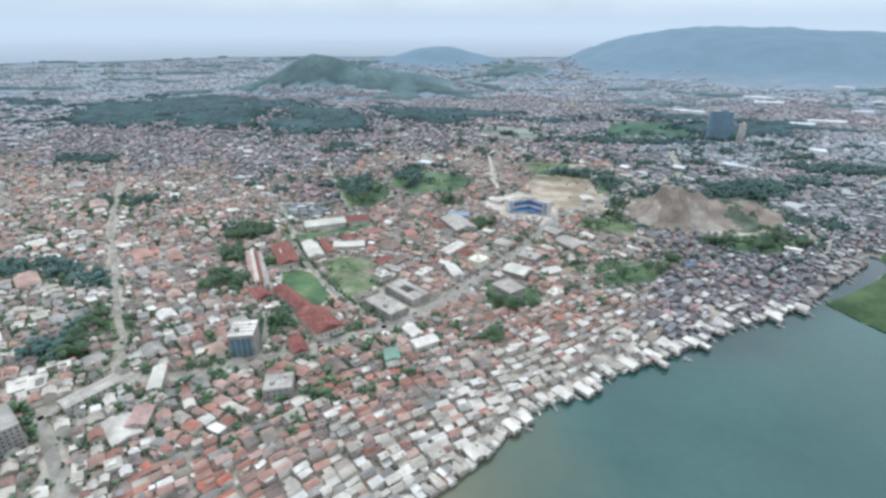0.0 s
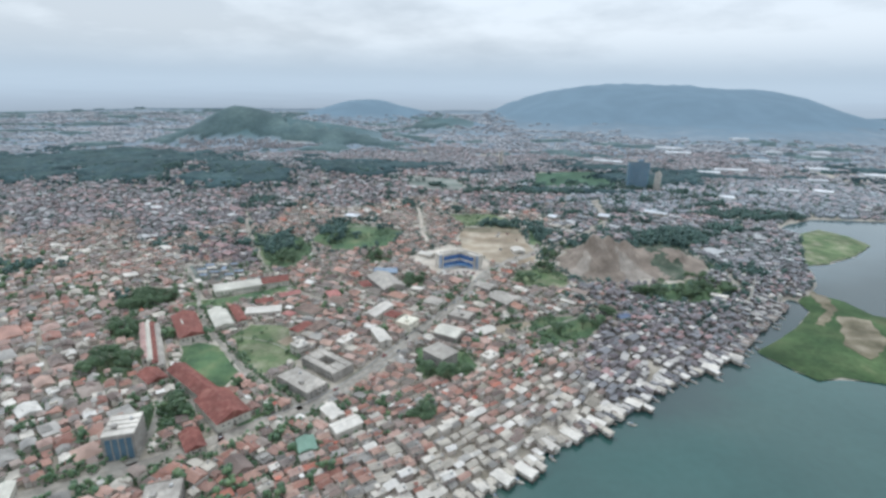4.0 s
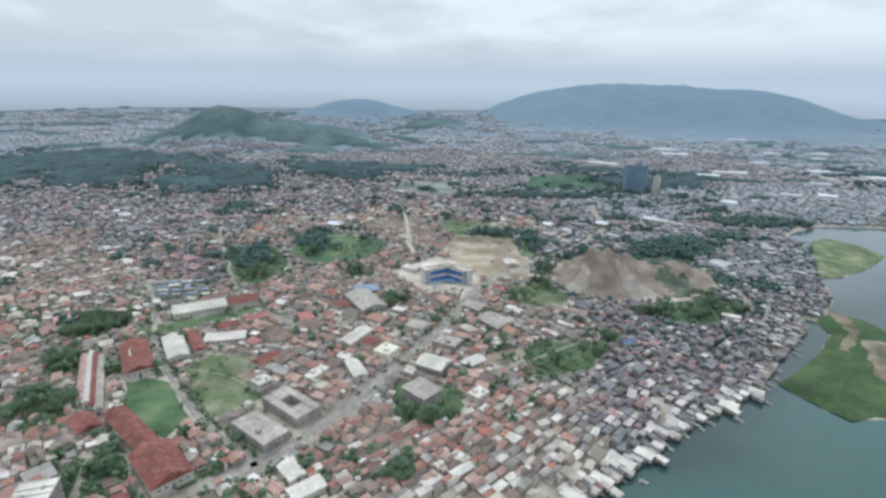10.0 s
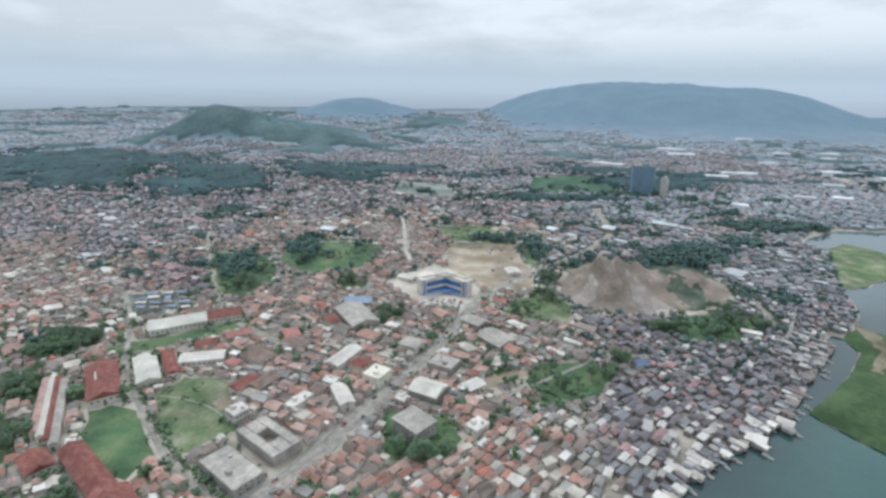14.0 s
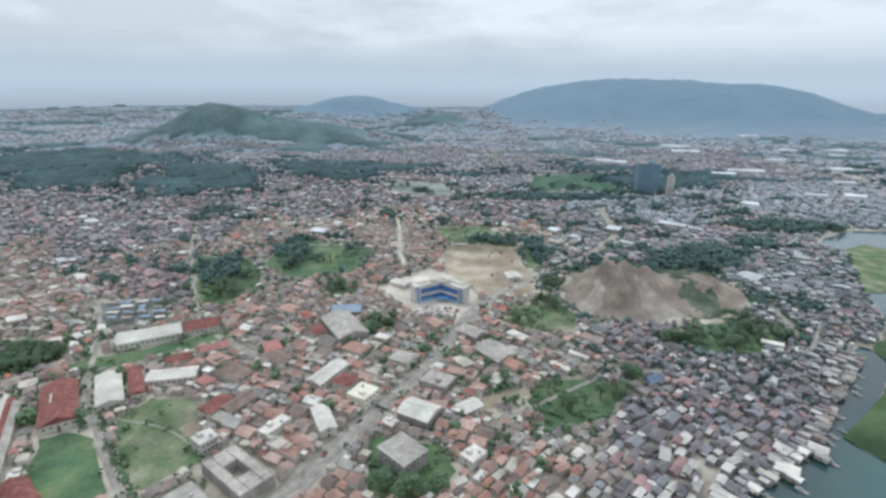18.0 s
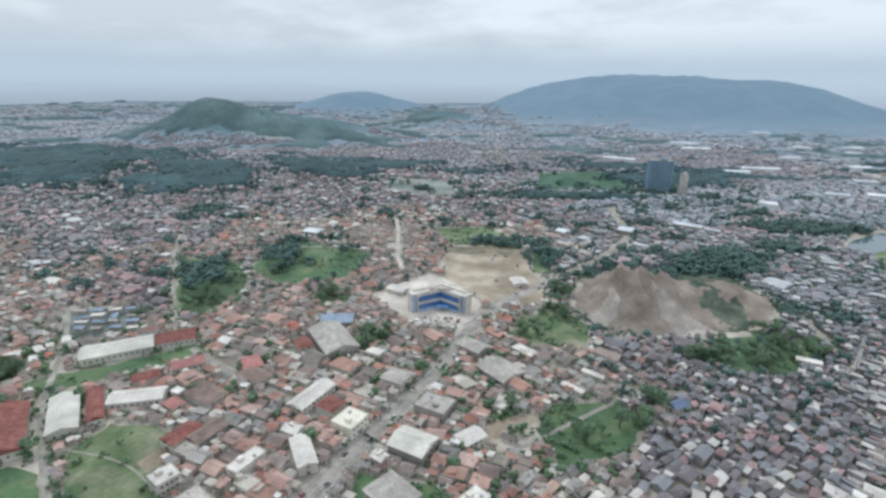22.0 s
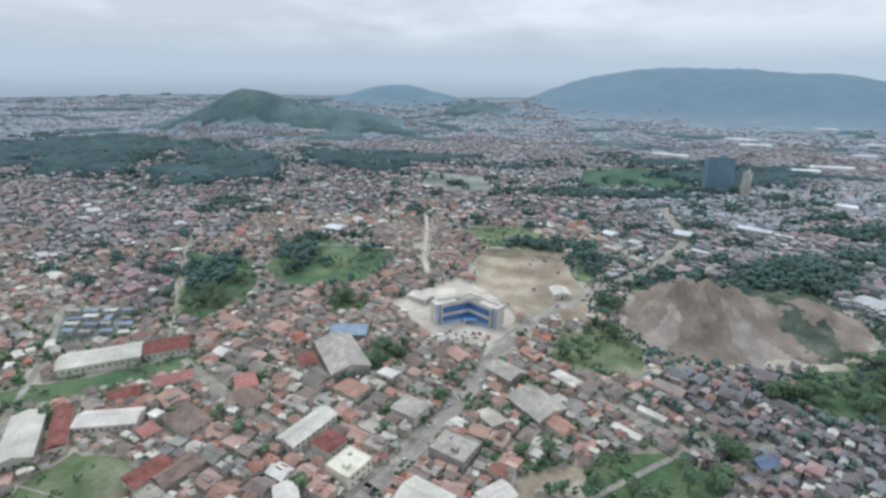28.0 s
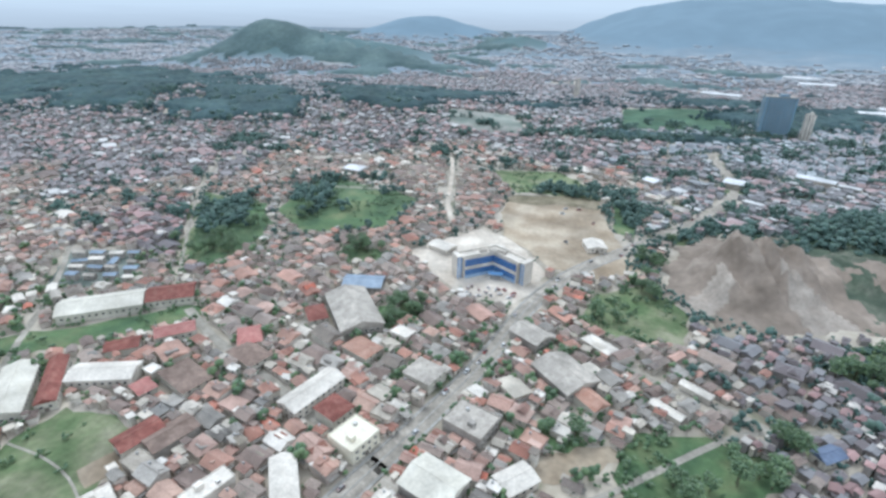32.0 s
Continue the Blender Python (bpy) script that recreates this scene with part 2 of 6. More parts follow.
# Distant land: haze is painted into both base colours.
M["plain"] = material("hazed_plain", [(0.3, (0.20, 0.25, 0.295)), (0.45, (0.235, 0.285, 0.33)), (0.6, (0.275, 0.32, 0.36)), (0.75, (0.29, 0.33, 0.37))], 1.0, scale=0.012, detail=9, stain=0.12, stain_scale=0.003, spec=0.1)
M["mountain"] = material("hazed_wooded_mountain", [(0.3, (0.21, 0.258, 0.303)), (0.45, (0.228, 0.278, 0.322)), (0.6, (0.248, 0.297, 0.34)), (0.75, (0.258, 0.305, 0.347))], 1.0, scale=0.012, detail=9, stain=0.12, stain_scale=0.003, spec=0.1)
# Haze is painted into these far grass and factory sheet colours.
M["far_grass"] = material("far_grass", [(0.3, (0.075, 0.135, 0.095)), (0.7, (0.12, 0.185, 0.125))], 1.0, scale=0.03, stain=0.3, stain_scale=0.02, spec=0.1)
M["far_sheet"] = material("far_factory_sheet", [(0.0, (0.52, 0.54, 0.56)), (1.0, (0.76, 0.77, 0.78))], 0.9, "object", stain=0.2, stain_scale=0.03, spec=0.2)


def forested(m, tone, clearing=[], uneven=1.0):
    """Above the plain the land is wooded: leaf colour, blued for haze, takes over with height."""
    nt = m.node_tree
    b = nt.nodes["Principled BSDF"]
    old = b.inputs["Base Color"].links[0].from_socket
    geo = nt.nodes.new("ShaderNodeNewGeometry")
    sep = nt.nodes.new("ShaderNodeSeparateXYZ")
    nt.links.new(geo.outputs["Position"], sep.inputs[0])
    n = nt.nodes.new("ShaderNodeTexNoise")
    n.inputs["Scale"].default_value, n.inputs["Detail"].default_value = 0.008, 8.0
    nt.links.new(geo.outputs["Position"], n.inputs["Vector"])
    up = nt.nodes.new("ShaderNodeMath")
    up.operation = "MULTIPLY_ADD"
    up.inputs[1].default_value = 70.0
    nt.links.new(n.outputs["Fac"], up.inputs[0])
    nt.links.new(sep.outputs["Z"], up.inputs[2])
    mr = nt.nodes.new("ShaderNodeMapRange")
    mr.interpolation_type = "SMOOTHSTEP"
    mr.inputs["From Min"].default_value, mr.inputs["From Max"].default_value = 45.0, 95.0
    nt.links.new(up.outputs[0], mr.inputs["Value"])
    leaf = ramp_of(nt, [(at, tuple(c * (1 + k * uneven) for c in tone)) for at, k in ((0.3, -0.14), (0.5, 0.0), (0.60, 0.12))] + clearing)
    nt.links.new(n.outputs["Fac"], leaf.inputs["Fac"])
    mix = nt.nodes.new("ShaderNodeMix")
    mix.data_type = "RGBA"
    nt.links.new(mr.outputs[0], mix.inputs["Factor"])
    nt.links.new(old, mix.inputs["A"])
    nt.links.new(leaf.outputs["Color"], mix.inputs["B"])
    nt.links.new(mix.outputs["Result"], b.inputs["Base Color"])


# Leaf tones blued for haze, the mountain's palest.
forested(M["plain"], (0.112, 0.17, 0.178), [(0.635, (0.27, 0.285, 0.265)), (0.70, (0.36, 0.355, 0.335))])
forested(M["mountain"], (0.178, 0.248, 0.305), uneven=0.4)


def silt_and_glare(m, along, reach, share, tone):
    """Tones blended into the water, edges wandering: shore silt, dark water, painted sky reflection."""
    nt = m.node_tree
    b = nt.nodes["Principled BSDF"]
    old = b.inputs["Base Color"].links[0].from_socket
    geo = nt.nodes.new("ShaderNodeNewGeometry")
    dot = nt.nodes.new("ShaderNodeVectorMath")
    dot.operation = "DOT_PRODUCT"
    dot.inputs[1].default_value = along
    nt.links.new(geo.outputs["Position"], dot.inputs[0])
    n = nt.nodes.new("ShaderNodeTexNoise")
    n.inputs["Scale"].default_value, n.inputs["Detail"].default_value = 0.008, 5.0
    nt.links.new(geo.outputs["Position"], n.inputs["Vector"])
    wob = nt.nodes.new("ShaderNodeMath")
    wob.operation = "MULTIPLY_ADD"
    wob.inputs[1].default_value = 135.0
    nt.links.new(n.outputs["Fac"], wob.inputs[0])
    nt.links.new(dot.outputs["Value"], wob.inputs[2])
    mr = nt.nodes.new("ShaderNodeMapRange")
    mr.interpolation_type = "SMOOTHSTEP"
    mr.inputs["From Min"].default_value, mr.inputs["From Max"].default_value = reach
    mr.inputs["To Min"].default_value, mr.inputs["To Max"].default_value = share
    nt.links.new(wob.outputs[0], mr.inputs["Value"])
    mix = nt.nodes.new("ShaderNodeMix")
    mix.data_type = "RGBA"
    mix.inputs["B"].default_value = (*tone, 1)
    nt.links.new(mr.outputs[0], mix.inputs["Factor"])
    nt.links.new(old, mix.inputs["A"])
    nt.links.new(mix.outputs["Result"], b.inputs["Base Color"])


# Brown silt off the southern shore.
silt_and_glare(M["water"], (0.9, 0.25, 0), (85.0, 190.0), (0.85, 0.0), (0.135, 0.13, 0.075))
# Darker grey water towards the inner bay.
silt_and_glare(M["water"], (-0.5, 1.0, 0), (325.0, 420.0), (0.0, 0.85), (0.028, 0.046, 0.047))
# Paler far bay: reflected sky put into the base colour.
silt_and_glare(M["water"], (-0.5, 1.0, 0), (480.0, 580.0), (0.0, 0.85), (0.10, 0.145, 0.155))
M["white"] = material("white_paint", [(0.3, (0.64, 0.59, 0.52)), (0.7, (0.79, 0.74, 0.66))], 0.6, scale=0.2, stain=0.25, stain_scale=0.06)
M["ivory"] = material("ivory_painted_roof", [(0.3, (0.72, 0.67, 0.54)), (0.7, (0.84, 0.80, 0.67))], 0.7, scale=0.2, stain=0.15, stain_scale=0.06)
M["faded"] = material("faded_pink_tiles", [(0.3, (0.40, 0.24, 0.21)), (0.7, (0.58, 0.42, 0.38))], 0.85, scale=0.3, stain=0.25, stain_scale=0.06, bump=0.3)
M["cream"] = material("cream_sheet", [(0.3, (0.55, 0.52, 0.44)), (0.7, (0.68, 0.65, 0.57))], 0.7, scale=0.15, stain=0.2, stain_scale=0.05)
M["bluesheet"] = material("blue_grey_sheet", [(0.3, (0.25, 0.285, 0.31)), (0.5, (0.33, 0.37, 0.395)), (0.7, (0.43, 0.465, 0.48))], 0.7, scale=0.2, stain=0.3, stain_scale=0.06)
M["concrete"] = material("concrete", [(0.3, (0.30, 0.278, 0.25)), (0.7, (0.45, 0.42, 0.38))], 0.9, scale=0.15, stain=0.25, stain_scale=0.05)
M["redtile"] = material("red_tile_roof", [(0.3, (0.185, 0.066, 0.052)), (0.5, (0.245, 0.09, 0.072)), (0.7, (0.31, 0.145, 0.115))], 0.85, scale=0.25, stain=0.25, stain_scale=0.05, bump=0.3)
M["orange"] = material("orange_tile_roof", [(0.3, (0.38, 0.205, 0.15)), (0.7, (0.49, 0.32, 0.25))], 0.85, scale=0.25, stain=0.2, stain_scale=0.05, bump=0.3)
M["pink"] = material("faded_red_sheet", [(0.3, (0.36, 0.13, 0.115)), (0.7, (0.47, 0.23, 0.20))], 0.7, scale=0.25, stain=0.25, stain_scale=0.05)
M["bluesheet"] = material("blue_sheet", [(0.3, (0.21, 0.275, 0.36)), (0.7, (0.29, 0.36, 0.45))], 0.55, scale=0.2, stain=0.2, stain_scale=0.05)
M["slate_blue"] = material("dull_blue_sheet", [(0.3, (0.10, 0.135, 0.215)), (0.7, (0.15, 0.19, 0.27))], 0.6, scale=0.2, stain=0.25, stain_scale=0.05)
M["greysheet"] = material("grey_hall_roof", [(0.3, (0.38, 0.345, 0.30)), (0.7, (0.52, 0.475, 0.415))], 0.6, scale=0.2, stain=0.3, stain_scale=0.05)
M["mud"] = material("damp_brown_earth", [(0.3, (0.15, 0.135, 0.08)), (0.5, (0.23, 0.20, 0.135)), (0.7, (0.31, 0.27, 0.20))], 0.9, scale=0.06, stain=0.3, stain_scale=0.03, bump=0.3)
M["scree"] = material("pale_scree", [(0.3, (0.29, 0.25, 0.212)), (0.7, (0.43, 0.38, 0.328))], 0.95, scale=0.08, stain=0.25, stain_scale=0.03, bump=0.4, bump_scale=0.6)
M["scrub"] = material("quarry_scrub", [(0.3, (0.062, 0.092, 0.062)), (0.5, (0.095, 0.122, 0.085)), (0.65, (0.155, 0.16, 0.125)), (0.8, (0.26, 0.24, 0.205))], 0.95, scale=0.06, detail=8, stain=0.3, stain_scale=0.03, bump=0.5, bump_scale=0.8)
M["blueclad"] = material("blue_cladding", [(0.3, (0.13, 0.29, 0.56)), (0.7, (0.19, 0.37, 0.64))], 0.4, scale=0.2, stain=0.15, stain_scale=0.06)
M["blueglass"] = material("deep_blue_glass", [(0.3, (0.05, 0.13, 0.31)), (0.7, (0.075, 0.18, 0.40))], 0.15, scale=0.3, stain=0.1, spec=0.7)
M["topblue"] = material("blue_glass_panels", [(0.3, (0.045, 0.115, 0.30)), (0.7, (0.065, 0.16, 0.38))], 0.2, scale=0.3, stain=0.1, spec=0.6)
M["paleblue"] = material("pale_blue_panels", [(0.3, (0.30, 0.45, 0.66)), (0.7, (0.40, 0.54, 0.72))], 0.5, scale=0.3, stain=0.15, stain_scale=0.06)
M["glass"] = material("window_glass", [(0.3, (0.03, 0.04, 0.05)), (0.7, (0.06, 0.075, 0.09))], 0.12, scale=0.5, stain=0.1, spec=0.7)
M["tower"] = material("slate_cladding", [(0.3, (0.085, 0.155, 0.215)), (0.7, (0.115, 0.19, 0.25))], 0.4, scale=0.2, stain=0.15)
# The far tower's blue cladding, paled with haze in its colour.
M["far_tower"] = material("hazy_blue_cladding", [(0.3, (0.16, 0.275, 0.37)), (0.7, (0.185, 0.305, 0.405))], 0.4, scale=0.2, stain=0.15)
M["brown_hall"] = material("brown_tile_roof", [(0.3, (0.19, 0.135, 0.11)), (0.7, (0.30, 0.225, 0.185))], 0.85, scale=0.25, stain=0.3, stain_scale=0.05, bump=0.3)
M["green_sheet"] = material("green_sheet", [(0.3, (0.14, 0.24, 0.18)), (0.7, (0.21, 0.32, 0.25))], 0.6, scale=0.25, stain=0.25, stain_scale=0.05)
# Far field tan, greyed and blued to stand for haze.
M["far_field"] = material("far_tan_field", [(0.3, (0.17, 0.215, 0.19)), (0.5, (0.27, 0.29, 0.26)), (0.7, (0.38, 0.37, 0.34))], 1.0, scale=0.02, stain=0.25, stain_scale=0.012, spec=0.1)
M["wood"] = material("grey_timber", [(0.3, (0.14, 0.12, 0.10)), (0.7, (0.24, 0.21, 0.18))], 0.9, scale=0.6)
M["metal"] = material("galvanised_steel", [(0.3, (0.42, 0.42, 0.42)), (0.7, (0.55, 0.55, 0.55))], 0.45, scale=0.6, metal=0.6)
M["rubber"] = material("tyre_rubber", [(0.3, (0.02, 0.02, 0.02)), (0.7, (0.035, 0.035, 0.035))], 0.9, scale=0.6)
M["car"] = material("car_paint_object", [(0.0, (0.75, 0.75, 0.74)), (0.35, (0.55, 0.56, 0.57)), (0.5, (0.05, 0.05, 0.055)), (0.75, (0.30, 0.04, 0.035)), (1.0, (0.62, 0.62, 0.60))], 0.3, "object", stain=0.05, spec=0.6)

# ---------------------------------------------------------------- the lie of the land
SHORE_A = [(-2250, -1300), (-630, -390), (-300, -90), (-165, 63), (-90, 150), (-46, 206), (-18, 243), (9, 288), (62, 331), (120, 373), (150, 399), (178, 422), (222, 450), (262, 479), (292, 512), (318, 540), (345, 566), (370, 590), (392, 618)]
SHORE_B = [(402, 612), (396, 580), (356, 538), (316, 505), (286, 483), (290, 472), (302, 450), (312, 434), (335, 441), (360, 435), (412.5, 414), (487.5, 435), (517.5, 502.5), (495, 558), (462, 576), (456, 615), (435, 634.5), (423, 627), (454.5, 660), (480, 705), (492, 744), (528, 751.5), (600, 796.5), (661.5, 852), (663, 903), (640.5, 946.5), (582, 909), (561, 931.5), (595.5, 972), (681, 1024.5)]
SHORE_C = [(810, 1020), (1050, 975), (1500, 930), (2550, 1080), (5400, 960), (5400, 5400), (-5400, 5400), (-5400, -1950)]
LAND = SHORE_A + SHORE_B + SHORE_C


def inside(px, py, poly):
    """Which of the points lie in the polygon."""
    hit = np.zeros(np.shape(px), bool)
    for (x0, y0), (x1, y1) in zip(poly, poly[1:] + poly[:1]):
        if y0 == y1:
            continue
        hit ^= ((y0 > py) != (y1 > py)) & (px < (x1 - x0) * (py - y0) / (y1 - y0) + x0)
    return hit


def line_gap(px, py, line):
    """The distance of the points from a broken line."""
    best = np.full(np.shape(px), 1e9)
    for (x0, y0), (x1, y1) in zip(line, line[1:]):
        dx, dy = x1 - x0, y1 - y0
        f = np.clip(((px - x0) * dx + (py - y0) * dy) / (dx * dx + dy * dy), 0, 1)
        best = np.minimum(best, np.hypot(px - x0 - f * dx, py - y0 - f * dy))
    return best


def shore(px, py):
    """The distance from the shore, over land positive."""
    gap = line_gap(px, py, LAND + LAND[:1])
    return np.where(inside(px, py, LAND), gap, -gap)


def ripple(px, py, size, seed=0.0):
    """Smooth wandering numbers about 0, made of a few crossed waves."""
    a, b = px / size, py / size
    return (np.sin(a * 1.7 + 1.3 * np.sin(b * 1.1 + seed) + seed) + np.sin(b * 2.1 + 1.1 * np.sin(a * 1.9 + 2 * seed)) + 0.6 * np.sin(a * 3.7 - b * 4.1 + seed * 3) + 0.4 * np.sin(a * 7.9 + b * 6.3 + seed)) / 3.0


HILLS = [  # x, y, reach in x, reach in y, height
    (-940, 2120, 150, 150, 72), (-770, 2150, 260, 170, 70), (-480, 2160, 270, 150, 42), (1500, 2900, 650, 330, 42), (-720, 3550, 310, 280, 112), (-420, 3600, 300, 300, 52),
    (-60, 2820, 190, 190, 66), (2750, 3700, 620, 260, 60), (-700, 1350, 450, 165, 22), (-308, 1395, 110, 130, 16), (338, 818, 68, 60, 14), (255, 735, 105, 82, 4), (-165, 818, 90, 75, 8),
    (-3000, 4700, 1700, 500, 26), (1350, 2700, 450, 400, 18), (-2200, 3300, 700, 500, 22)]


def height(px, py):
    px, py = np.asarray(px, float), np.asarray(py, float)
    sd = shore(px, py)
    z = np.interp(sd, [-30, -6, 0, 2, 14, 40], [-4, -1.6, -0.3, 0.9, 2.2, 3.2])
    low = np.clip(sd / 180, 0, 1)
    for x, y, rx, ry, top in HILLS:
        z = z + top * np.exp(-((px - x) / rx) ** 2 - ((py - y) / ry) ** 2) * low
    top = np.clip(1 - np.abs((px - 1362) / 1200) ** 3.0, 0, 1) * np.clip(1 - ((py - 3900) / 1000) ** 2, 0, 1) ** 0.8
    z = z + 246 * top * (1 + 0.07 * ripple(px, py, 190, 2.0)) * low
    far = np.clip((np.hypot(px, py) - 1050) / 2200, 0, 1)
    z = z + far * 13 * (ripple(px, py, 315, 1.0) + 0.6) * low
    return z


def spaced(lo, hi, near_lo, near_hi, fine, coarse):
    out = [near_lo]
    while out[-1] < near_hi:
        out.append(out[-1] + fine)
    step = fine
    while out[-1] < hi:
        step = min(step * 1.09, coarse)
        out.append(out[-1] + step)
    step = fine
    while out[0] > lo:
        step = min(step * 1.09, coarse)
        out.insert(0, out[0] - step)
    return np.array(out)


def part(name, bm, mat, parent=None, label="", smooth=False):
    """Links a bmesh, or a finished mesh, as one object under a thing."""
    if isinstance(bm, bmesh.types.BMesh):
        me = bpy.data.meshes.new(name)
        bm.to_mesh(me)
        bm.free()
    else:
        me = bm
    if mat is not None and not me.materials:
        me.materials.append(mat)
    if smooth:
        me.shade_smooth()
    ob = new(name, me)
    if parent is not None:
        ob.parent = parent
    if label:
        ob["label"] = label
    return ob


def sheet(name, verts, faces, mat):
    me = bpy.data.meshes.new(name)
    me.from_pydata(verts, [], faces)
    me.materials.append(mat)
    return me


gx, gy = spaced(-5300, 5300, -640, 700, 11.0, 150.0), spaced(-1250, 5300, 90, 1150, 11.0, 150.0)
GX, GY = np.meshgrid(gx, gy)
GZ = height(GX, GY)
nx, ny = len(gx), len(gy)
quads = [(j * nx + i, j * nx + i + 1, (j + 1) * nx + i + 1, (j + 1) * nx + i) for j in range(ny - 1) for i in range(nx - 1)]
mid_x, mid_y = (GX[:-1, :-1] + GX[1:, 1:]) / 2, (GY[:-1, :-1] + GY[1:, 1:]) / 2
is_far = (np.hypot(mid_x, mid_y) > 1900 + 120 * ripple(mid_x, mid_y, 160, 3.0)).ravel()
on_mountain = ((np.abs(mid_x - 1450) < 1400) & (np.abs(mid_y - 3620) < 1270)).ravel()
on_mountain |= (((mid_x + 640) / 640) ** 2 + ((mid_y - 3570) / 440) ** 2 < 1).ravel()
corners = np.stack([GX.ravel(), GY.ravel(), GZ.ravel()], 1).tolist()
for nm, pick, mk, lab in (("ground", ~is_far, "ground", "dusty grey-brown town ground between houses, rising to wooded hills"), ("backdrop", is_far & ~on_mountain, "plain", "far plain on the horizon, pale blue-grey with haze"), ("backdrop_mountain", is_far & on_mountain, "mountain", "far wooded mountain on the horizon, blued by haze")):
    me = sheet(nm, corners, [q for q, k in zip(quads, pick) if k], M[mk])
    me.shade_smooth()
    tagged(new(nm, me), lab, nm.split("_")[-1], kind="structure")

# the hazy distance: an added glowing sheet, curved round in sky colours, closes the plain
haze = bpy.data.materials.new("horizon_haze_glow")
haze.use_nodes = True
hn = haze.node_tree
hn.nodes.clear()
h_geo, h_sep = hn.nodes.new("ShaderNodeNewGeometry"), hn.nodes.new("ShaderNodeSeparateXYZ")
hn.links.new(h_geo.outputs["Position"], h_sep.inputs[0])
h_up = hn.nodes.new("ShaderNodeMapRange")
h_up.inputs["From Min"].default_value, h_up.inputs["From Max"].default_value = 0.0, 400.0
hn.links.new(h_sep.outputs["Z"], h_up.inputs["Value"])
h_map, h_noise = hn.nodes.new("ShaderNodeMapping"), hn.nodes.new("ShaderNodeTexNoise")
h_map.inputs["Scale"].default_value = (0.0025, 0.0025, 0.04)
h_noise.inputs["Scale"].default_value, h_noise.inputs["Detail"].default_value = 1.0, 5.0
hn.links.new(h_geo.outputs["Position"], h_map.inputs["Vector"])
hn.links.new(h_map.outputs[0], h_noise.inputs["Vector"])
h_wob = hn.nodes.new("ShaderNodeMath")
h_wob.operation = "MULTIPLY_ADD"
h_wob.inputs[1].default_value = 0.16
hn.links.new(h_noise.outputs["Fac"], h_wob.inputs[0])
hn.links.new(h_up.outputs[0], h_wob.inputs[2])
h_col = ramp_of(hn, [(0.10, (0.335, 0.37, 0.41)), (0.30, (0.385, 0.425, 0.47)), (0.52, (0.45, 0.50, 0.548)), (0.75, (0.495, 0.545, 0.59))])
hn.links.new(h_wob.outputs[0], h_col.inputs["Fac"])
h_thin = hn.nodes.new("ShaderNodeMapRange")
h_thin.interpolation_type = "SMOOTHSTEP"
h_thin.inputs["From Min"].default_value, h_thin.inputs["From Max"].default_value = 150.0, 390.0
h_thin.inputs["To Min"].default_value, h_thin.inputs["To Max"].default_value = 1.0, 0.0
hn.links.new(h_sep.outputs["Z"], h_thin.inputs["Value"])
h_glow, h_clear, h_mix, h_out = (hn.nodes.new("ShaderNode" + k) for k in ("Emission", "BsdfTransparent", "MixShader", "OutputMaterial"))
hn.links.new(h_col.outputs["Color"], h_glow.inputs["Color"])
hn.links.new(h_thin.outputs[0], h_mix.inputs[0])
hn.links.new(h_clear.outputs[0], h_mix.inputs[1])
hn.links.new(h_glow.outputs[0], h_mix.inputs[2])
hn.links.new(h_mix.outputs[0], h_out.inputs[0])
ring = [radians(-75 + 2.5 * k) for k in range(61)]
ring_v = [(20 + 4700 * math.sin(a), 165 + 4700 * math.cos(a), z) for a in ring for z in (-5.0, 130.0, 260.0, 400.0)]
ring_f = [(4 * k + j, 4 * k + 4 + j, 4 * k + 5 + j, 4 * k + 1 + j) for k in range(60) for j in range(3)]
tagged(new("backdrop_mist", sheet("backdrop_mist", ring_v, ring_f, haze)), "glowing pale grey-blue haze sheet closing the far plain", "backdrop", kind="structure")

wx, wy = np.linspace(-1500, 5300, 40), np.linspace(-1250, 1160, 14)
water_me = sheet("water", [(x, y, 0.0) for y in wy for x in wx], [(j * 40 + i, j * 40 + i + 1, (j + 1) * 40 + i + 1, (j + 1) * 40 + i) for j in range(13) for i in range(39)], M["water"])
tagged(new("water", water_me), "calm grey-green bay water, muddy along the shore", "water", kind="structure")

# ---------------------------------------------------------------- what keeps houses away: a raster of the plan
CELL, RX0, RY0, RNX, RNY = 1.5, -1140.0, -180.0, 1440, 1440
taken = np.zeros((RNY, RNX), bool)
RXX, RYY = np.meshgrid(RX0 + CELL * (np.arange(RNX) + 0.5), RY0 + CELL * (np.arange(RNY) + 0.5))
SHORE_R = shore(RXX, RYY)
taken |= SHORE_R < 3


def block(poly):
    xs, ys = [p[0] for p in poly], [p[1] for p in poly]
    i0, i1 = max(0, int((min(xs) - RX0) / CELL) - 1), min(RNX, int((max(xs) - RX0) / CELL) + 2)
    j0, j1 = max(0, int((min(ys) - RY0) / CELL) - 1), min(RNY, int((max(ys) - RY0) / CELL) + 2)
    if i1 > i0 and j1 > j0:
        taken[j0:j1, i0:i1] |= inside(RXX[j0:j1, i0:i1], RYY[j0:j1, i0:i1], poly)


def box_on(x, y, w, d, ang):
    """The corners of a w x d footprint turned by ang degrees."""
    c, s = math.cos(radians(ang)), math.sin(radians(ang))
    return [(x + u * c - v * s, y + u * s + v * c) for u, v in ((-w / 2, -d / 2), (w / 2, -d / 2), (w / 2, d / 2), (-w / 2, d / 2))]


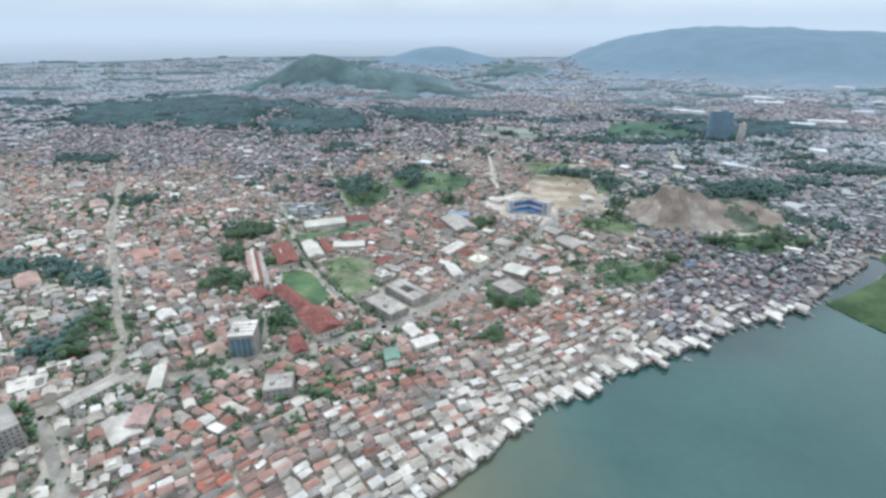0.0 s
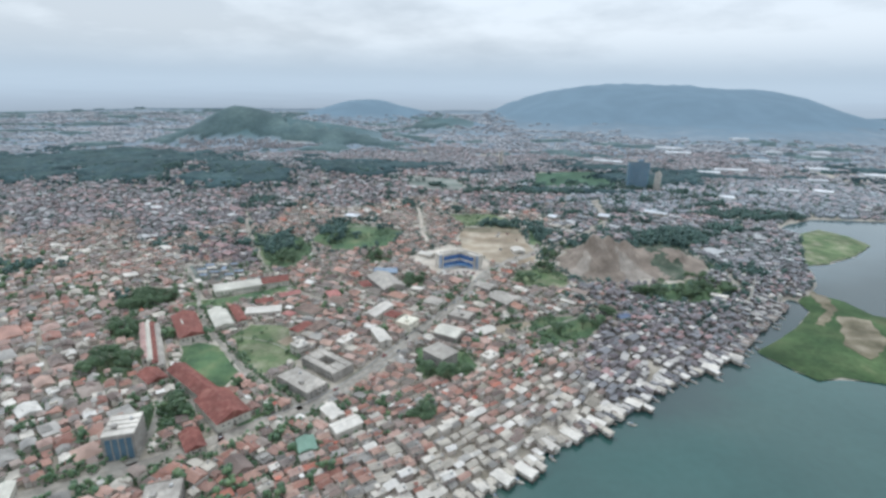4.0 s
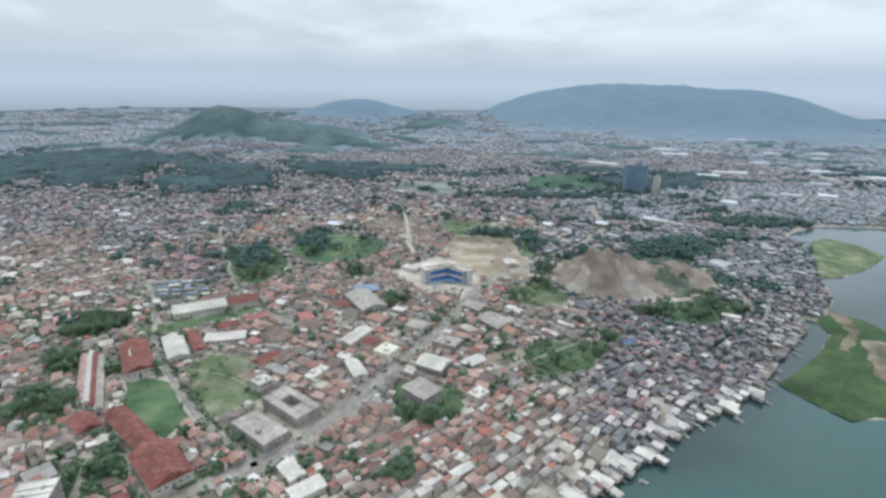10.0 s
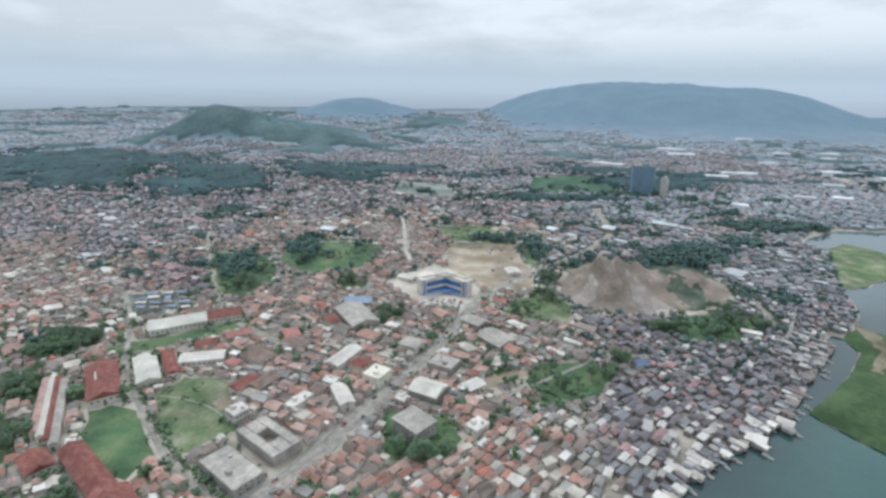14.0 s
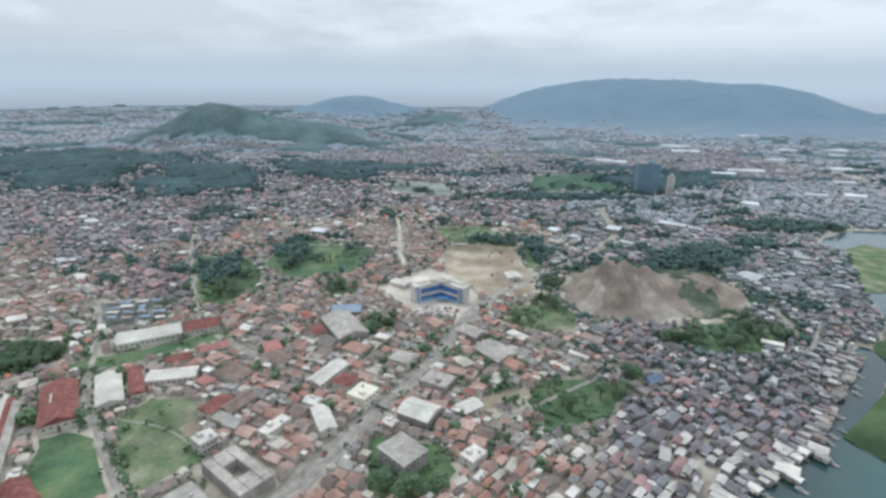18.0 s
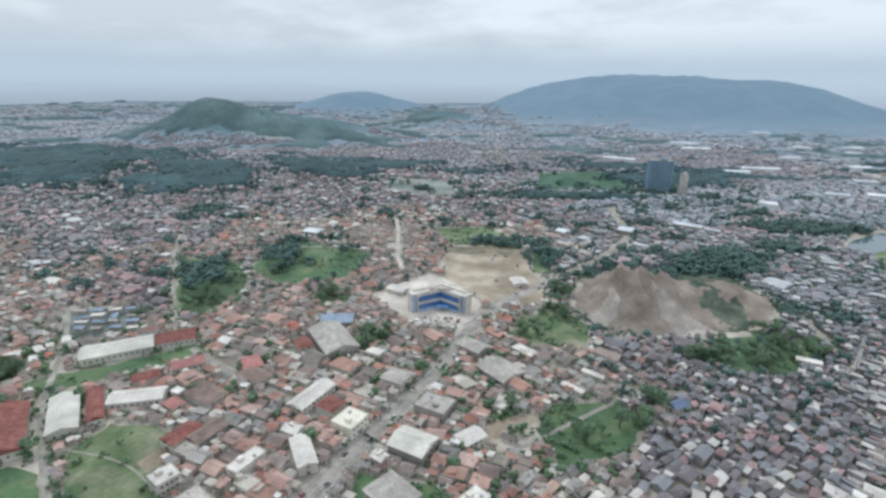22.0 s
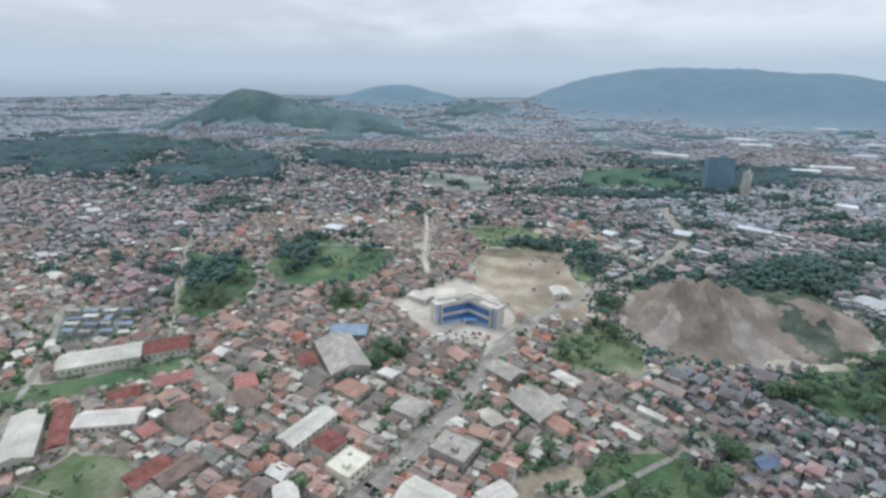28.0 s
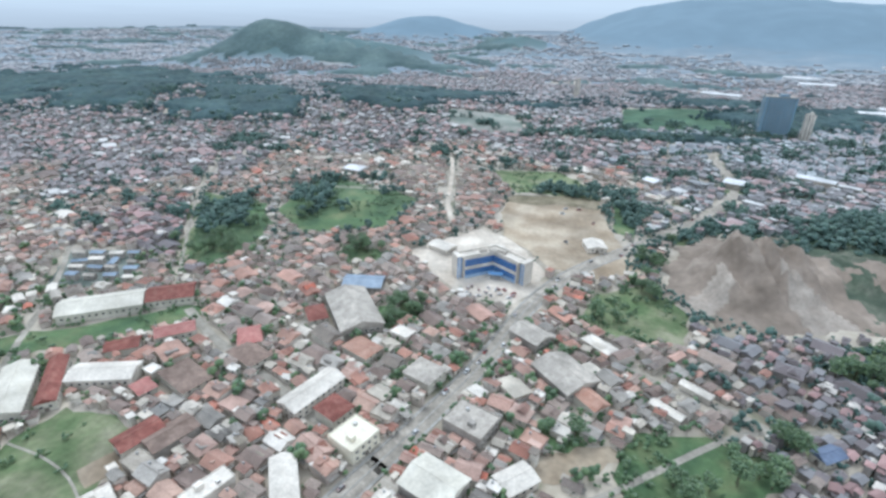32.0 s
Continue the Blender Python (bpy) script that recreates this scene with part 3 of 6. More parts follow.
def free_at(poly):
    cx, cy = sum(p[0] for p in poly) / 4, sum(p[1] for p in poly) / 4
    for k in (1.0, 0.55, 0.0):
        for x, y in poly:
            i, j = int((cx + (x - cx) * k - RX0) / CELL), int((cy + (y - cy) * k - RY0) / CELL)
            if not (0 <= i < RNX and 0 <= j < RNY) or taken[j, i]:
                return False
    return True


def drape(name, poly, mat, label, category, lift=0.12, step=12.0, wobble=2.0, seed=0, keep_clear=True):
    """A patch of ground cover with an uneven edge, laid over the land."""
    rnd = random.Random(seed + len(name))
    edge = []
    for (x0, y0), (x1, y1) in zip(poly, poly[1:] + poly[:1]):
        n = max(1, int(math.hypot(x1 - x0, y1 - y0) / (step * 0.6)))
        for k in range(n):
            f = k / n
            j = wobble if k else wobble * 0.3
            edge.append((x0 + (x1 - x0) * f + rnd.uniform(-j, j), y0 + (y1 - y0) * f + rnd.uniform(-j, j)))
    xs, ys = [p[0] for p in edge], [p[1] for p in edge]
    px, py = np.meshgrid(np.arange(min(xs), max(xs), step), np.arange(min(ys), max(ys), step))
    ok = inside(px, py, edge)
    pts = [Vector(p) for p in edge] + [Vector((x + rnd.uniform(-1, 1), y + rnd.uniform(-1, 1))) for x, y in zip(px[ok], py[ok])]
    n = len(edge)
    v, _, f, *_ = delaunay_2d_cdt(pts, [], [list(range(n))], 1, 1e-4)
    vx, vy = np.array([p[0] for p in v]), np.array([p[1] for p in v])
    vz = height(vx, vy) + lift
    me = sheet(name, np.stack([vx, vy, vz], 1).tolist(), [list(t) for t in f], mat)
    me.shade_smooth()
    if keep_clear:
        block(poly)
    return tagged(new(name, me), label, category, kind="structure")


def smooth_line(line, step=6.0):
    """Points along a rounded line through the given ones."""
    pts = [Vector(p) for p in line]
    pts = [pts[0] * 2 - pts[1]] + pts + [pts[-1] * 2 - pts[-2]]
    out = []
    for a, b, c, d in zip(pts, pts[1:], pts[2:], pts[3:]):
        n = max(2, int((c - b).length / step))
        for k in range(n):
            t = k / n
            out.append(0.5 * ((2 * b) + (c - a) * t + (2 * a - 5 * b + 4 * c - d) * t * t + (3 * b - a - 3 * c + d) * t ** 3))
    out.append(pts[-2])
    return out


def strip(name, line, width, mat, label, lift=0.22, offset=0.0, category="road", kind="structure", clear=2.0, thick=0.0):
    pts = smooth_line(line)
    verts, faces = [], []
    side = []
    for i, p in enumerate(pts):
        d = (pts[min(i + 1, len(pts) - 1)] - pts[max(i - 1, 0)]).normalized()
        nrm = Vector((-d.y, d.x))
        side.append((p + nrm * (offset + width / 2), p + nrm * (offset - width / 2)))
    xs = np.array([[a.x, b.x] for a, b in side])
    ys = np.array([[a.y, b.y] for a, b in side])
    zs = height(xs, ys).max(1) + lift
    for i in range(len(pts)):
        verts += [(xs[i, 0], ys[i, 0], zs[i]), (xs[i, 1], ys[i, 1], zs[i]), (xs[i, 0], ys[i, 0], zs[i] - 0.3 - thick), (xs[i, 1], ys[i, 1], zs[i] - 0.3 - thick)]
    for i in range(len(pts) - 1):
        a, b = 4 * i, 4 * i + 4
        faces += [(a, a + 1, b + 1, b), (a + 2, a, b, b + 2), (a + 1, a + 3, b + 3, b + 1)]
    if clear is not None:
        block([(a + (a - b).normalized() * clear)[:] for a, b in side] + [(b + (b - a).normalized() * clear)[:] for a, b in reversed(side)])
    me = sheet(name, verts, faces, mat)
    return tagged(new(name, me), label, category, kind=kind)

# ---------------------------------------------------------------- roads
MAIN = [(-309, 216), (-285, 258), (-237, 274.5), (-189, 304.5), (-139.5, 343.5), (-105, 370.5), (-76.5, 411), (-48, 468), (-18, 528), (6, 579), (30, 645), (49.5, 684), (78, 723), (135, 780), (225, 885), (270, 975), (285, 1140)]
CAMPUS = [(-113, 363), (-122.6, 373.6), (-148.6, 391.3), (-170.6, 408.7), (-197.7, 436.1), (-229.1, 471.4), (-249, 495), (-271.1, 526.4), (-291.9, 562.9), (-308.4, 592.7), (-340.7, 640.4), (-365.1, 671.5)]
AVENUE = [(-285, 258), (-319.5, 306), (-366, 354), (-468, 469.5), (-526.5, 534), (-670.5, 726)]
strip("road_main", MAIN, 10, M["asphalt"], "dusty grey asphalt main road through the town")
strip("road_campus", CAMPUS, 4.2, M["lane"], "pale lane along the school field", clear=1.0)
strip("road_avenue", AVENUE, 5.8, M["asphalt"], "grey asphalt avenue lined with trees")
LANES = [
    ("road_south", [(-309, 216), (-276, 193.5), (-240, 166.5), (-180, 120)], 7.5),
    ("road_track", [(-45, 787.5), (-58.5, 840), (-66, 900), (-75, 975), (-90, 1050)], 5.0),
    ("road_terrace", [(-202.5, 600), (-165, 571.5), (-136.5, 556.5), (-111, 540), (-70.5, 516), (-30, 492)], 6.2),
    ("road_garden", [(45, 483), (72, 499.5), (99, 519), (133.5, 543), (156, 552), (192, 558)], 3.4),
    ("road_west", [(-225, 618), (-240, 643.5), (-288, 727.5), (-339, 822), (-393, 954)], 2.6),
    ("road_cross", [(-463.5, 814.5), (-339, 834), (-255, 852), (-150, 859.5), (-64.5, 867)], 4.2),
    ("road_quarry", [(348, 750), (357, 705), (352.5, 667.5), (342, 615)], 6.2),
    ("road_shed", [(-135, 558), (-120, 592.5), (-105, 630)], 4.4),
    ("road_village", [(90, 592.5), (112.5, 577.5), (142.5, 564), (162, 549)], 4.4),
    ("road_wing", [(-264.3, 412.5), (-251.9, 419.1), (-238.4, 405.9), (-201.8, 371.2), (-178.7, 347.3), (-157.8, 328.9), (-156.8, 308.9)], 2.6),
    ("lawn_path", [(-214, 474), (-190, 470), (-168, 462), (-146, 447)], 1.2),
    ("road_gate", [(-202.5, 298.5), (-210, 337.5), (-225, 372)], 5.6),
]
for nm, line, wd in LANES:
    strip(nm, line, wd, M["sand" if nm == "road_track" else "lane"], "pale dusty lane between the houses", clear=0.6)
strip("pavement_main", MAIN[4:14], 1.5, M["kerb"], "raised concrete pavement along the main road", lift=0.36, offset=5.9, category="pavement", clear=None)
strip("pavement_main_2", MAIN[4:14], 1.5, M["kerb"], "raised concrete pavement along the main road", lift=0.36, offset=-5.9, category="pavement", clear=None)
strip("median", MAIN[5:13], 0.7, M["kerb"], "low concrete divider along the road's middle", lift=0.42, category="divider", clear=None)

# ---------------------------------------------------------------- fields, earth, lots
VERGE = [(-300, 540), (-284, 556), (-261, 564), (-233, 583), (-205, 604), (-186, 606), (-190, 588), (-220, 564), (-247, 545), (-280, 530)]
FIELDS = [
    ("sports_field", [(-252, 451), (-239.5, 459), (-217, 453.5), (-196, 429), (-178, 409), (-182, 397), (-184, 386), (-208, 398.5), (-223, 406), (-240, 428.7)], "grass", "mown green sports field beside the red school halls", "field"),
    ("school_lawn", [(-191, 439), (-166, 411), (-157, 412.2), (-144.7, 427.6), (-136, 436), (-155.7, 468), (-156.9, 492), (-176, 500), (-206, 500), (-214, 474)], "dry_grass", "worn green lawn with bare patches", "field"),
    ("canal_verge", VERGE, "grass", "rough green verge below the long hall", "verge"),
    ("meadow", [(-333, 822), (-243, 795), (-208.5, 723), (-225, 660), (-247.5, 667.5), (-285, 735)], "grass", "overgrown green meadow with bushes", "meadow"),
    ("orchard_ground", [(-223.5, 780), (-219, 906), (-141, 859.5), (-93, 843), (-105, 762), (-177, 733.5)], "grass", "bright green open ground with trees", "meadow"),
    ("graded_earth", [(-2, 830), (7, 880), (66, 893), (104, 884), (106, 811), (116, 749), (120, 716), (90, 702), (64, 708), (44, 720), (30, 745), (8, 765)], "bare", "graded tan building ground behind the blue building", "lot"),
    ("sand_lot", [(-75, 721), (-45, 752), (-18, 785), (4, 772), (28, 742), (44, 708), (36, 672), (14, 645), (1, 648), (-27, 667), (-49, 692)], "sand", "pale sand forecourt round the blue building", "lot"),
    ("rough_plot", [(64.5, 639), (82.5, 678), (121.5, 696), (144, 660), (132, 622.5), (93, 621)], "dry_grass", "rough green plot with bushes below the quarry", "plot"),
    ("grove_ground", [(73.5, 508.5), (85.5, 537), (123, 543), (147, 528), (156, 546), (129, 489), (84, 477)], "grass", "bright green grove clearing", "plot"),
    ("quarry_verge", [(237, 640.5), (294, 654), (324, 631.5), (285, 586.5), (232.5, 588)], "grass", "dark green scrub at the quarry's foot", "verge"),
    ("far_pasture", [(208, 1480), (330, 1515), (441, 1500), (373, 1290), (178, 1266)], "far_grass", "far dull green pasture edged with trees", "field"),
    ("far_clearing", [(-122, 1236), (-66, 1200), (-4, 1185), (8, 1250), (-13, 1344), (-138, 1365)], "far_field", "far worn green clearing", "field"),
    ("north_green", [(-25.5, 981), (63, 990), (102, 928.5), (12, 895.5)], "dry_grass", "green open ground beyond the graded earth", "field"),
    ("tree_plot", [(-36, 463.5), (9, 459), (21, 435), (6, 411), (-30, 417)], "grass", "green plot with trees round a grey hall", "plot"),
    ("peninsula_meadow", SHORE_B[:18], "marsh", "bright green low meadow reaching into the bay", "meadow"),
    ("second_meadow", SHORE_B[20:27], "dry_grass", "green marshy spit in the bay", "meadow"),
    ("depot_yard", [(-357, 662), (-332, 669), (-303, 674), (-262, 626), (-290, 613), (-326, 611)], "yard_ground", "dark mossy depot yard between sheds", "yard"),
    ("site_green", [(110, 800), (126, 790), (142, 858), (136, 893), (117, 887)], "grass", "green strip beside the graded building ground", "grass"),
    ("yard_path", [(45, 517.5), (75, 528), (81, 519), (54, 502.5), (36, 499.5)], "bare", "tan earth yard among trees", "yard"),
]
for i, (nm, poly, mk, lab, cat) in enumerate(FIELDS):
    drape(nm, poly, M[mk], lab, cat, seed=i, lift=1.0 if mk == "marsh" or "second" in nm else 0.5 if "meadow" in nm else 0.2, wobble=0.6 if mk == "marsh" else 2.0)
drape("lawn_yard", [(-168, 466), (-160, 478), (-151, 484), (-146, 470), (-156, 458)], M["bare"], "pale rubble-strewn yard at the lawn's edge", "yard", lift=0.34, seed=47, keep_clear=False)
drape("graded_bank", [(0, 866), (9, 888), (66, 897), (102, 888), (101, 858), (62, 868), (30, 860)], M["mud"], "darker brown bank of dug earth", "earth", lift=0.42, seed=44)
drape("peninsula_path", [(437, 645), (445, 629), (424, 578), (384, 538), (378, 544), (414, 580), (420, 612)], M["mud"], "bare brown earth in the green meadow", "earth", lift=1.3, seed=40)
drape("peninsula_earth", [(414, 564), (443, 556), (420, 500), (380, 468), (374, 494)], M["mud"], "bare brown earth in the green meadow", "earth", lift=1.3, seed=41)


# ---------------------------------------------------------------- quarry hill
QUARRY_FANS = [[(206, 706), (220, 700), (252, 662), (256, 648), (238, 640), (218, 642), (212, 668)], [(136, 670), (156, 684), (174, 706), (172, 676), (150, 648), (134, 654)]]


def quarry():
    """A cut hill: steep scarred face towards the town, gentler wooded back."""
    poly = [(126, 687), (138, 660), (157.5, 636), (195, 639), (231, 646.5), (264, 654), (288, 654), (339, 693), (354, 735), (322.5, 783), (270, 810), (202.5, 813), (157.5, 780)]
    px, py = np.meshgrid(np.arange(120, 363, 3.4), np.arange(630, 822, 3.4))
    gap = line_gap(px, py, poly + poly[:1])
    gap = np.where(inside(px, py, poly), gap, -gap) - 4 + 9 * ripple(px, py, 17, 1.0)
    rise = np.clip(gap / 34, 0, 1)
    peak = np.clip(1 - np.hypot((px - 190) / 62, (py - 716) / 72), 0, 1)
    crest = 42 * peak ** 1.15 + 15 * np.exp(-((px - 240) / 27) ** 2 - ((py - 729) / 39) ** 2) + 15 * np.exp(-((px - 298) / 36) ** 2 - ((py - 735) / 36) ** 2)
    rills = 1.12 - 0.30 * np.abs(np.sin(px * 0.13 + 1.6 * np.sin(py * 0.055))) + 0.10 * np.sin(px * 0.47 + py * 0.14) + 0.06 * np.sin(px * 0.9 - py * 0.6)
    bench = crest * rise * rills
    bench = bench + 1.3 * np.sin(bench * 0.75)
    ground = height(px, py)
    z = ground + np.where(gap > 0, np.maximum(bench, 0.25), -1.5)
    n, m = px.shape
    faces = [(j * m + i, j * m + i + 1, (j + 1) * m + i + 1, (j + 1) * m + i) for j in range(n - 1) for i in range(m - 1) if (gap[j:j + 2, i:i + 2] > -3.4).all()]
    pale = [inside(px, py, fan) for fan in QUARRY_FANS]
    me = sheet("quarry_hill", np.stack([px.ravel(), py.ravel(), z.ravel()], 1).tolist(), faces, M["quarry"])
    me.materials.append(M["scree"])
    me.materials.append(M["scrub"])
    lit = (pale[0] | pale[1]).ravel()
    green = (ripple(px, py, 19, 2.5) + np.clip((px - 247) / 34, -1.6, 0.75) + np.clip((py - 752) / 40, -0.3, 1.2) - 1.3 * np.clip((px - 292) / 22, 0, 1) * (py < 742) > 0.3).ravel()
    me.polygons.foreach_set("material_index", np.array([2 if green[f[0]] else int(lit[f[0]]) for f in faces], np.int32))
    me.shade_smooth()
    block(poly)
    return tagged(new("quarry_hill", me), "bare grey-brown cut quarry hill with eroded gullies", "hill", kind="structure")


quarry()


# ---------------------------------------------------------------- building blocks
def box_bm(w, d, h, at=(0, 0, 0), bm=None):
    bm = bm or bmesh.new()
    bmesh.ops.create_cube(bm, size=1, matrix=Matrix.Translation((at[0], at[1], at[2] + h / 2)) @ Matrix.Diagonal((w, d, h, 1)))
    return bm


def roof_bm(w, d, rise, kind="gable", over=0.6):
    """A roof over a w x d house, ridge along y, with eaves."""
    a, b = w / 2 + over, d / 2 + over
    lo = [(-a, -b, 0), (a, -b, 0), (a, b, 0), (-a, b, 0)]
    e = 0.18
    bm = bmesh.new()
    if kind == "flat":
        box_bm(w + 0.3, d + 0.3, 0.35, (0, 0, 0), bm)
        for x, y, ww, dd in ((-a + over, 0, 0.25, d + 0.3), (a - over, 0, 0.25, d + 0.3), (0, -b + over, w + 0.3, 0.25), (0, b - over, w + 0.3, 0.25)):
            box_bm(ww, dd, 0.5, (x, y, 0.35), bm)
        return bm
    r = 0 if kind == "gable" else min(a, b) * 0.85
    v = [bm.verts.new(p) for p in lo] + [bm.verts.new((x, y, e)) for x, y, _ in lo]
    if kind == "shed":
        v[4].co.z = v[7].co.z = e + rise
        bm.faces.new([v[4], v[5], v[6], v[7]])
        bm.faces.new([v[0], v[1], v[5], v[4]]), bm.faces.new([v[1], v[2], v[6], v[5]])
        bm.faces.new([v[2], v[3], v[7], v[6]]), bm.faces.new([v[3], v[0], v[4], v[7]]), bm.faces.new([v[3], v[2], v[1], v[0]])
        return bm
    r0, r1 = bm.verts.new((0, -b + r, rise)), bm.verts.new((0, b - r, rise))
    bm.faces.new([v[3], v[2], v[1], v[0]])
    for i in range(4):
        j = (i + 1) % 4
        bm.faces.new([v[i], v[j], v[4 + j], v[4 + i]])
    bm.faces.new([v[4], v[5], r0]), bm.faces.new([v[6], v[7], r1])
    bm.faces.new([v[5], v[6], r1, r0]), bm.faces.new([v[7], v[4], r0, r1])
    return bm


def thing(name, x, y, ang, label, category, group="", z=None):
    ob = new(name)
    ob.empty_display_size = 0.5
    zz = float(height(x, y)) if z is None else z
    ob.matrix_world = pose(x, y, zz, 0, 0, ang)
    return tagged(ob, label, category, group)


def place(ob, x, y, z, rz=0.0):
    ob.location = (x, y, z)
    ob.rotation_euler = (0, 0, radians(rz))
    return ob


WINDOW_MESH = {}


def window_mesh(w, h):
    key = (round(w, 1), round(h, 1))
    if key not in WINDOW_MESH:
        bm = box_bm(w, 0.10, h, (0, 0, -h / 2))
        for x, z, ww, hh in ((0, h / 2, w + 0.24, 0.12), (0, -h / 2 - 0.12, w + 0.24, 0.12), (-w / 2 - 0.06, -h / 2, 0.12, h), (w / 2 + 0.06, -h / 2, 0.12, h)):
            box_bm(ww, 0.18, hh, (x, 0, z), bm)
        me = bpy.data.meshes.new("window")
        bm.to_mesh(me)
        bm.free()
        me.materials.append(M["glass"])
        me.materials.append(M["white"])
        for i, p in enumerate(me.polygons):
            p.material_index = 0 if i < 6 else 1
        WINDOW_MESH[key] = me
    return WINDOW_MESH[key]


def facade_windows(parent, w, d, storeys, storey, every=3.2, ww=1.5, wh=1.4, sides="fblr", base=0.0):
    """Windows one by one on the four sides of a w x d block."""
    for s in sides:
        length = w if s in "fb" else d
        n = max(1, int((length - 1.2) / every))
        for k in range(n):
            u = (k - (n - 1) / 2) * every
            for f in range(storeys):
                ob = new("window", window_mesh(ww, wh))
                ob.parent = parent
                zc = base + f * storey + storey * 0.55
                if s == "f":
                    place(ob, u, -d / 2 - 0.02, zc)
                elif s == "b":
                    place(ob, u, d / 2 + 0.02, zc, 180)
                elif s == "l":
                    place(ob, -w / 2 - 0.02, u, zc, -90)
                else:
                    place(ob, w / 2 + 0.02, u, zc, 90)


def hall(name, x, y, w, d, ang, h, wall, roof, label, category, kind="gable", rise=2.6, storeys=1, sides="fr", every=4.0, over=0.7, group=""):
    """A larger building: base, walls, roof, windows and doors, ridge along its depth d."""
    ob = thing(name, x, y, ang, label, category, group)
    part("plinth", box_bm(w + 0.5, d + 0.5, 1.2, (0, 0, -0.8)), M["concrete"], ob)
    part("wall", box_bm(w, d, h - 0.4, (0, 0, 0.4)), M[wall], ob)
    r = part("roof", roof_bm(w, d, rise, kind, over), M[roof], ob)
    r.location.z = h
    if kind == "gable":
        c = part("ridge_cap", box_bm(0.5, d + 2 * over, 0.18, (0, 0, 0)), M[roof], ob)
        c.location.z = h + rise - 0.05
        for e in (-1, 1):
            g = bmesh.new()
            vs = [g.verts.new(p) for p in ((-w / 2, 0, 0), (w / 2, 0, 0), (0, 0, rise * 0.94))]
            g.faces.new(vs)
            bmesh.ops.solidify(g, geom=g.faces[:], thickness=0.15)
            place(part("gable_end", g, M[wall], ob), 0, e * (d / 2 - 0.05), h)
    elif kind == "flat":
        t = part("water_tank", box_bm(1.6, 1.6, 1.5), M["metal"], ob)
        place(t, w * 0.22, d * 0.2, h + 0.35)
        s = part("stair_head", box_bm(3.0, 3.6, 2.4), M[wall], ob)
        place(s, -w * 0.2, -d * 0.12, h + 0.35)
    facade_windows(ob, w, d, storeys, (h - 0.4) / storeys, every, sides=sides, base=0.4)
    dr = part("door", box_bm(2.2, 0.16, 2.4), M["wood"], ob)
    place(dr, 0, -d / 2 - 0.06, 0.4)
    block(box_on(x, y, w + 2.5, d + 2.5, ang))
    return ob


# ---------------------------------------------------------------- the landmarks
def blue_building():
    """Two wings that meet in a hollow corner, with banded fronts and white end towers."""
    ob = thing("blue_building", 2, 700, 0, "blue and white angled commercial building with banded facade", "building")
    for nm, ang, length, cx, cy in (("west_wing", 33.0, 32.0, -12.5, -3.0), ("east_wing", -38.0, 30.0, 12.5, -3.6)):
        wing = part(nm, box_bm(length, 9, 18.6, (0, -3.5, -0.6)), M["white"], ob)
        place(wing, cx, cy, 0, ang)
        for zz, hh, mk in ((0.6, 2.4, "paleblue"), (3.2, 4.6, "blueglass"), (8.0, 2.6, "white"), (10.8, 5.6, "topblue")):
            place(part("facade_band", box_bm(length - 2.0, 0.5, hh), M[mk], wing, "white facade band" if mk == "white" else "blue facade band"), 0, -8.15, zz)
        for u in range(11):
            place(part("mullion", box_bm(0.2, 0.3, 5.6), M["blueclad"], wing), -length / 2 + 2.5 + u * (length - 5) / 10, -8.5, 10.8)
        place(part("roof_slab", box_bm(length + 1.0, 9.6, 0.5), M["white"], wing), 0, -3.5, 18.0)
        for e in (-1, 1):
            place(part("parapet", box_bm(length + 1.0, 0.5, 1.7), M["white"], wing), 0, -3.5 + e * 4.7, 18.5)
        place(part("roof_plant", box_bm(6, 3, 1.8), M["greysheet"], wing), 3.0 if nm == "west_wing" else -4.0, -3.0, 18.5)
    for cx, cy, ang in ((-27.6, -14.5, 33), (26.4, -16.0, -38)):
        t = part("end_tower", box_bm(4.0, 10, 20, (0, 0, -0.6)), M["white"], ob)
        place(t, cx, cy, 0, ang)
        for e in (-1, 1):
            place(part("stripe", box_bm(1.0, 0.3, 17.5), M["blueclad"], t, "vertical blue stripe"), e * 1.2, -5.1, 0.8)
    place(part("corner_roof", box_bm(12, 9, 0.5), M["white"], ob), 1.5, 6.0, 18.05)
    place(part("stair_tower", box_bm(9, 6, 19), M["white"], ob), 1.5, 9.0, -0.6)
    place(part("entrance_canopy", box_bm(12, 5, 0.6), M["blueclad"], ob), 3.0, -13.0, 4.6)
    for e in (-1, 1):
        place(part("canopy_post", box_bm(0.4, 0.4, 5.2), M["white"], ob), 3.0 + e * 5.2, -15.0, -0.6)
    block(box_on(2, 697, 78, 52, 0))
    return ob


blue_building()
hall("white_hall", 10, 722, 11, 17, 35, 6.4, "white", "white", "low white hall behind the blue building", "building", "flat", sides="l")
hall("site_shed", -45, 730.5, 13.5, 21, 60, 4.3, "white", "white", "white sheet-roofed shed on a sand lot", "shed", "gable", 2)
hall("site_shed", 87, 759, 16.5, 18, 10, 4.9, "white", "white", "white sheet-roofed shed on graded earth", "shed", "gable", 2.2)
office = hall("office_block", -214.5, 314.5, 19, 23, 18, 18.5, "concrete", "white", "grey office block with a blue glass front and pale flat roof", "office", "flat", storeys=6, sides="r", every=2.6)
for u in (-6.0, -2.0, 2.0, 6.0):
    place(part("curtain_wall", box_bm(3.2, 0.4, 15.5), M["tower"], office, "deep blue glass front"), u, -11.6, 0.6)
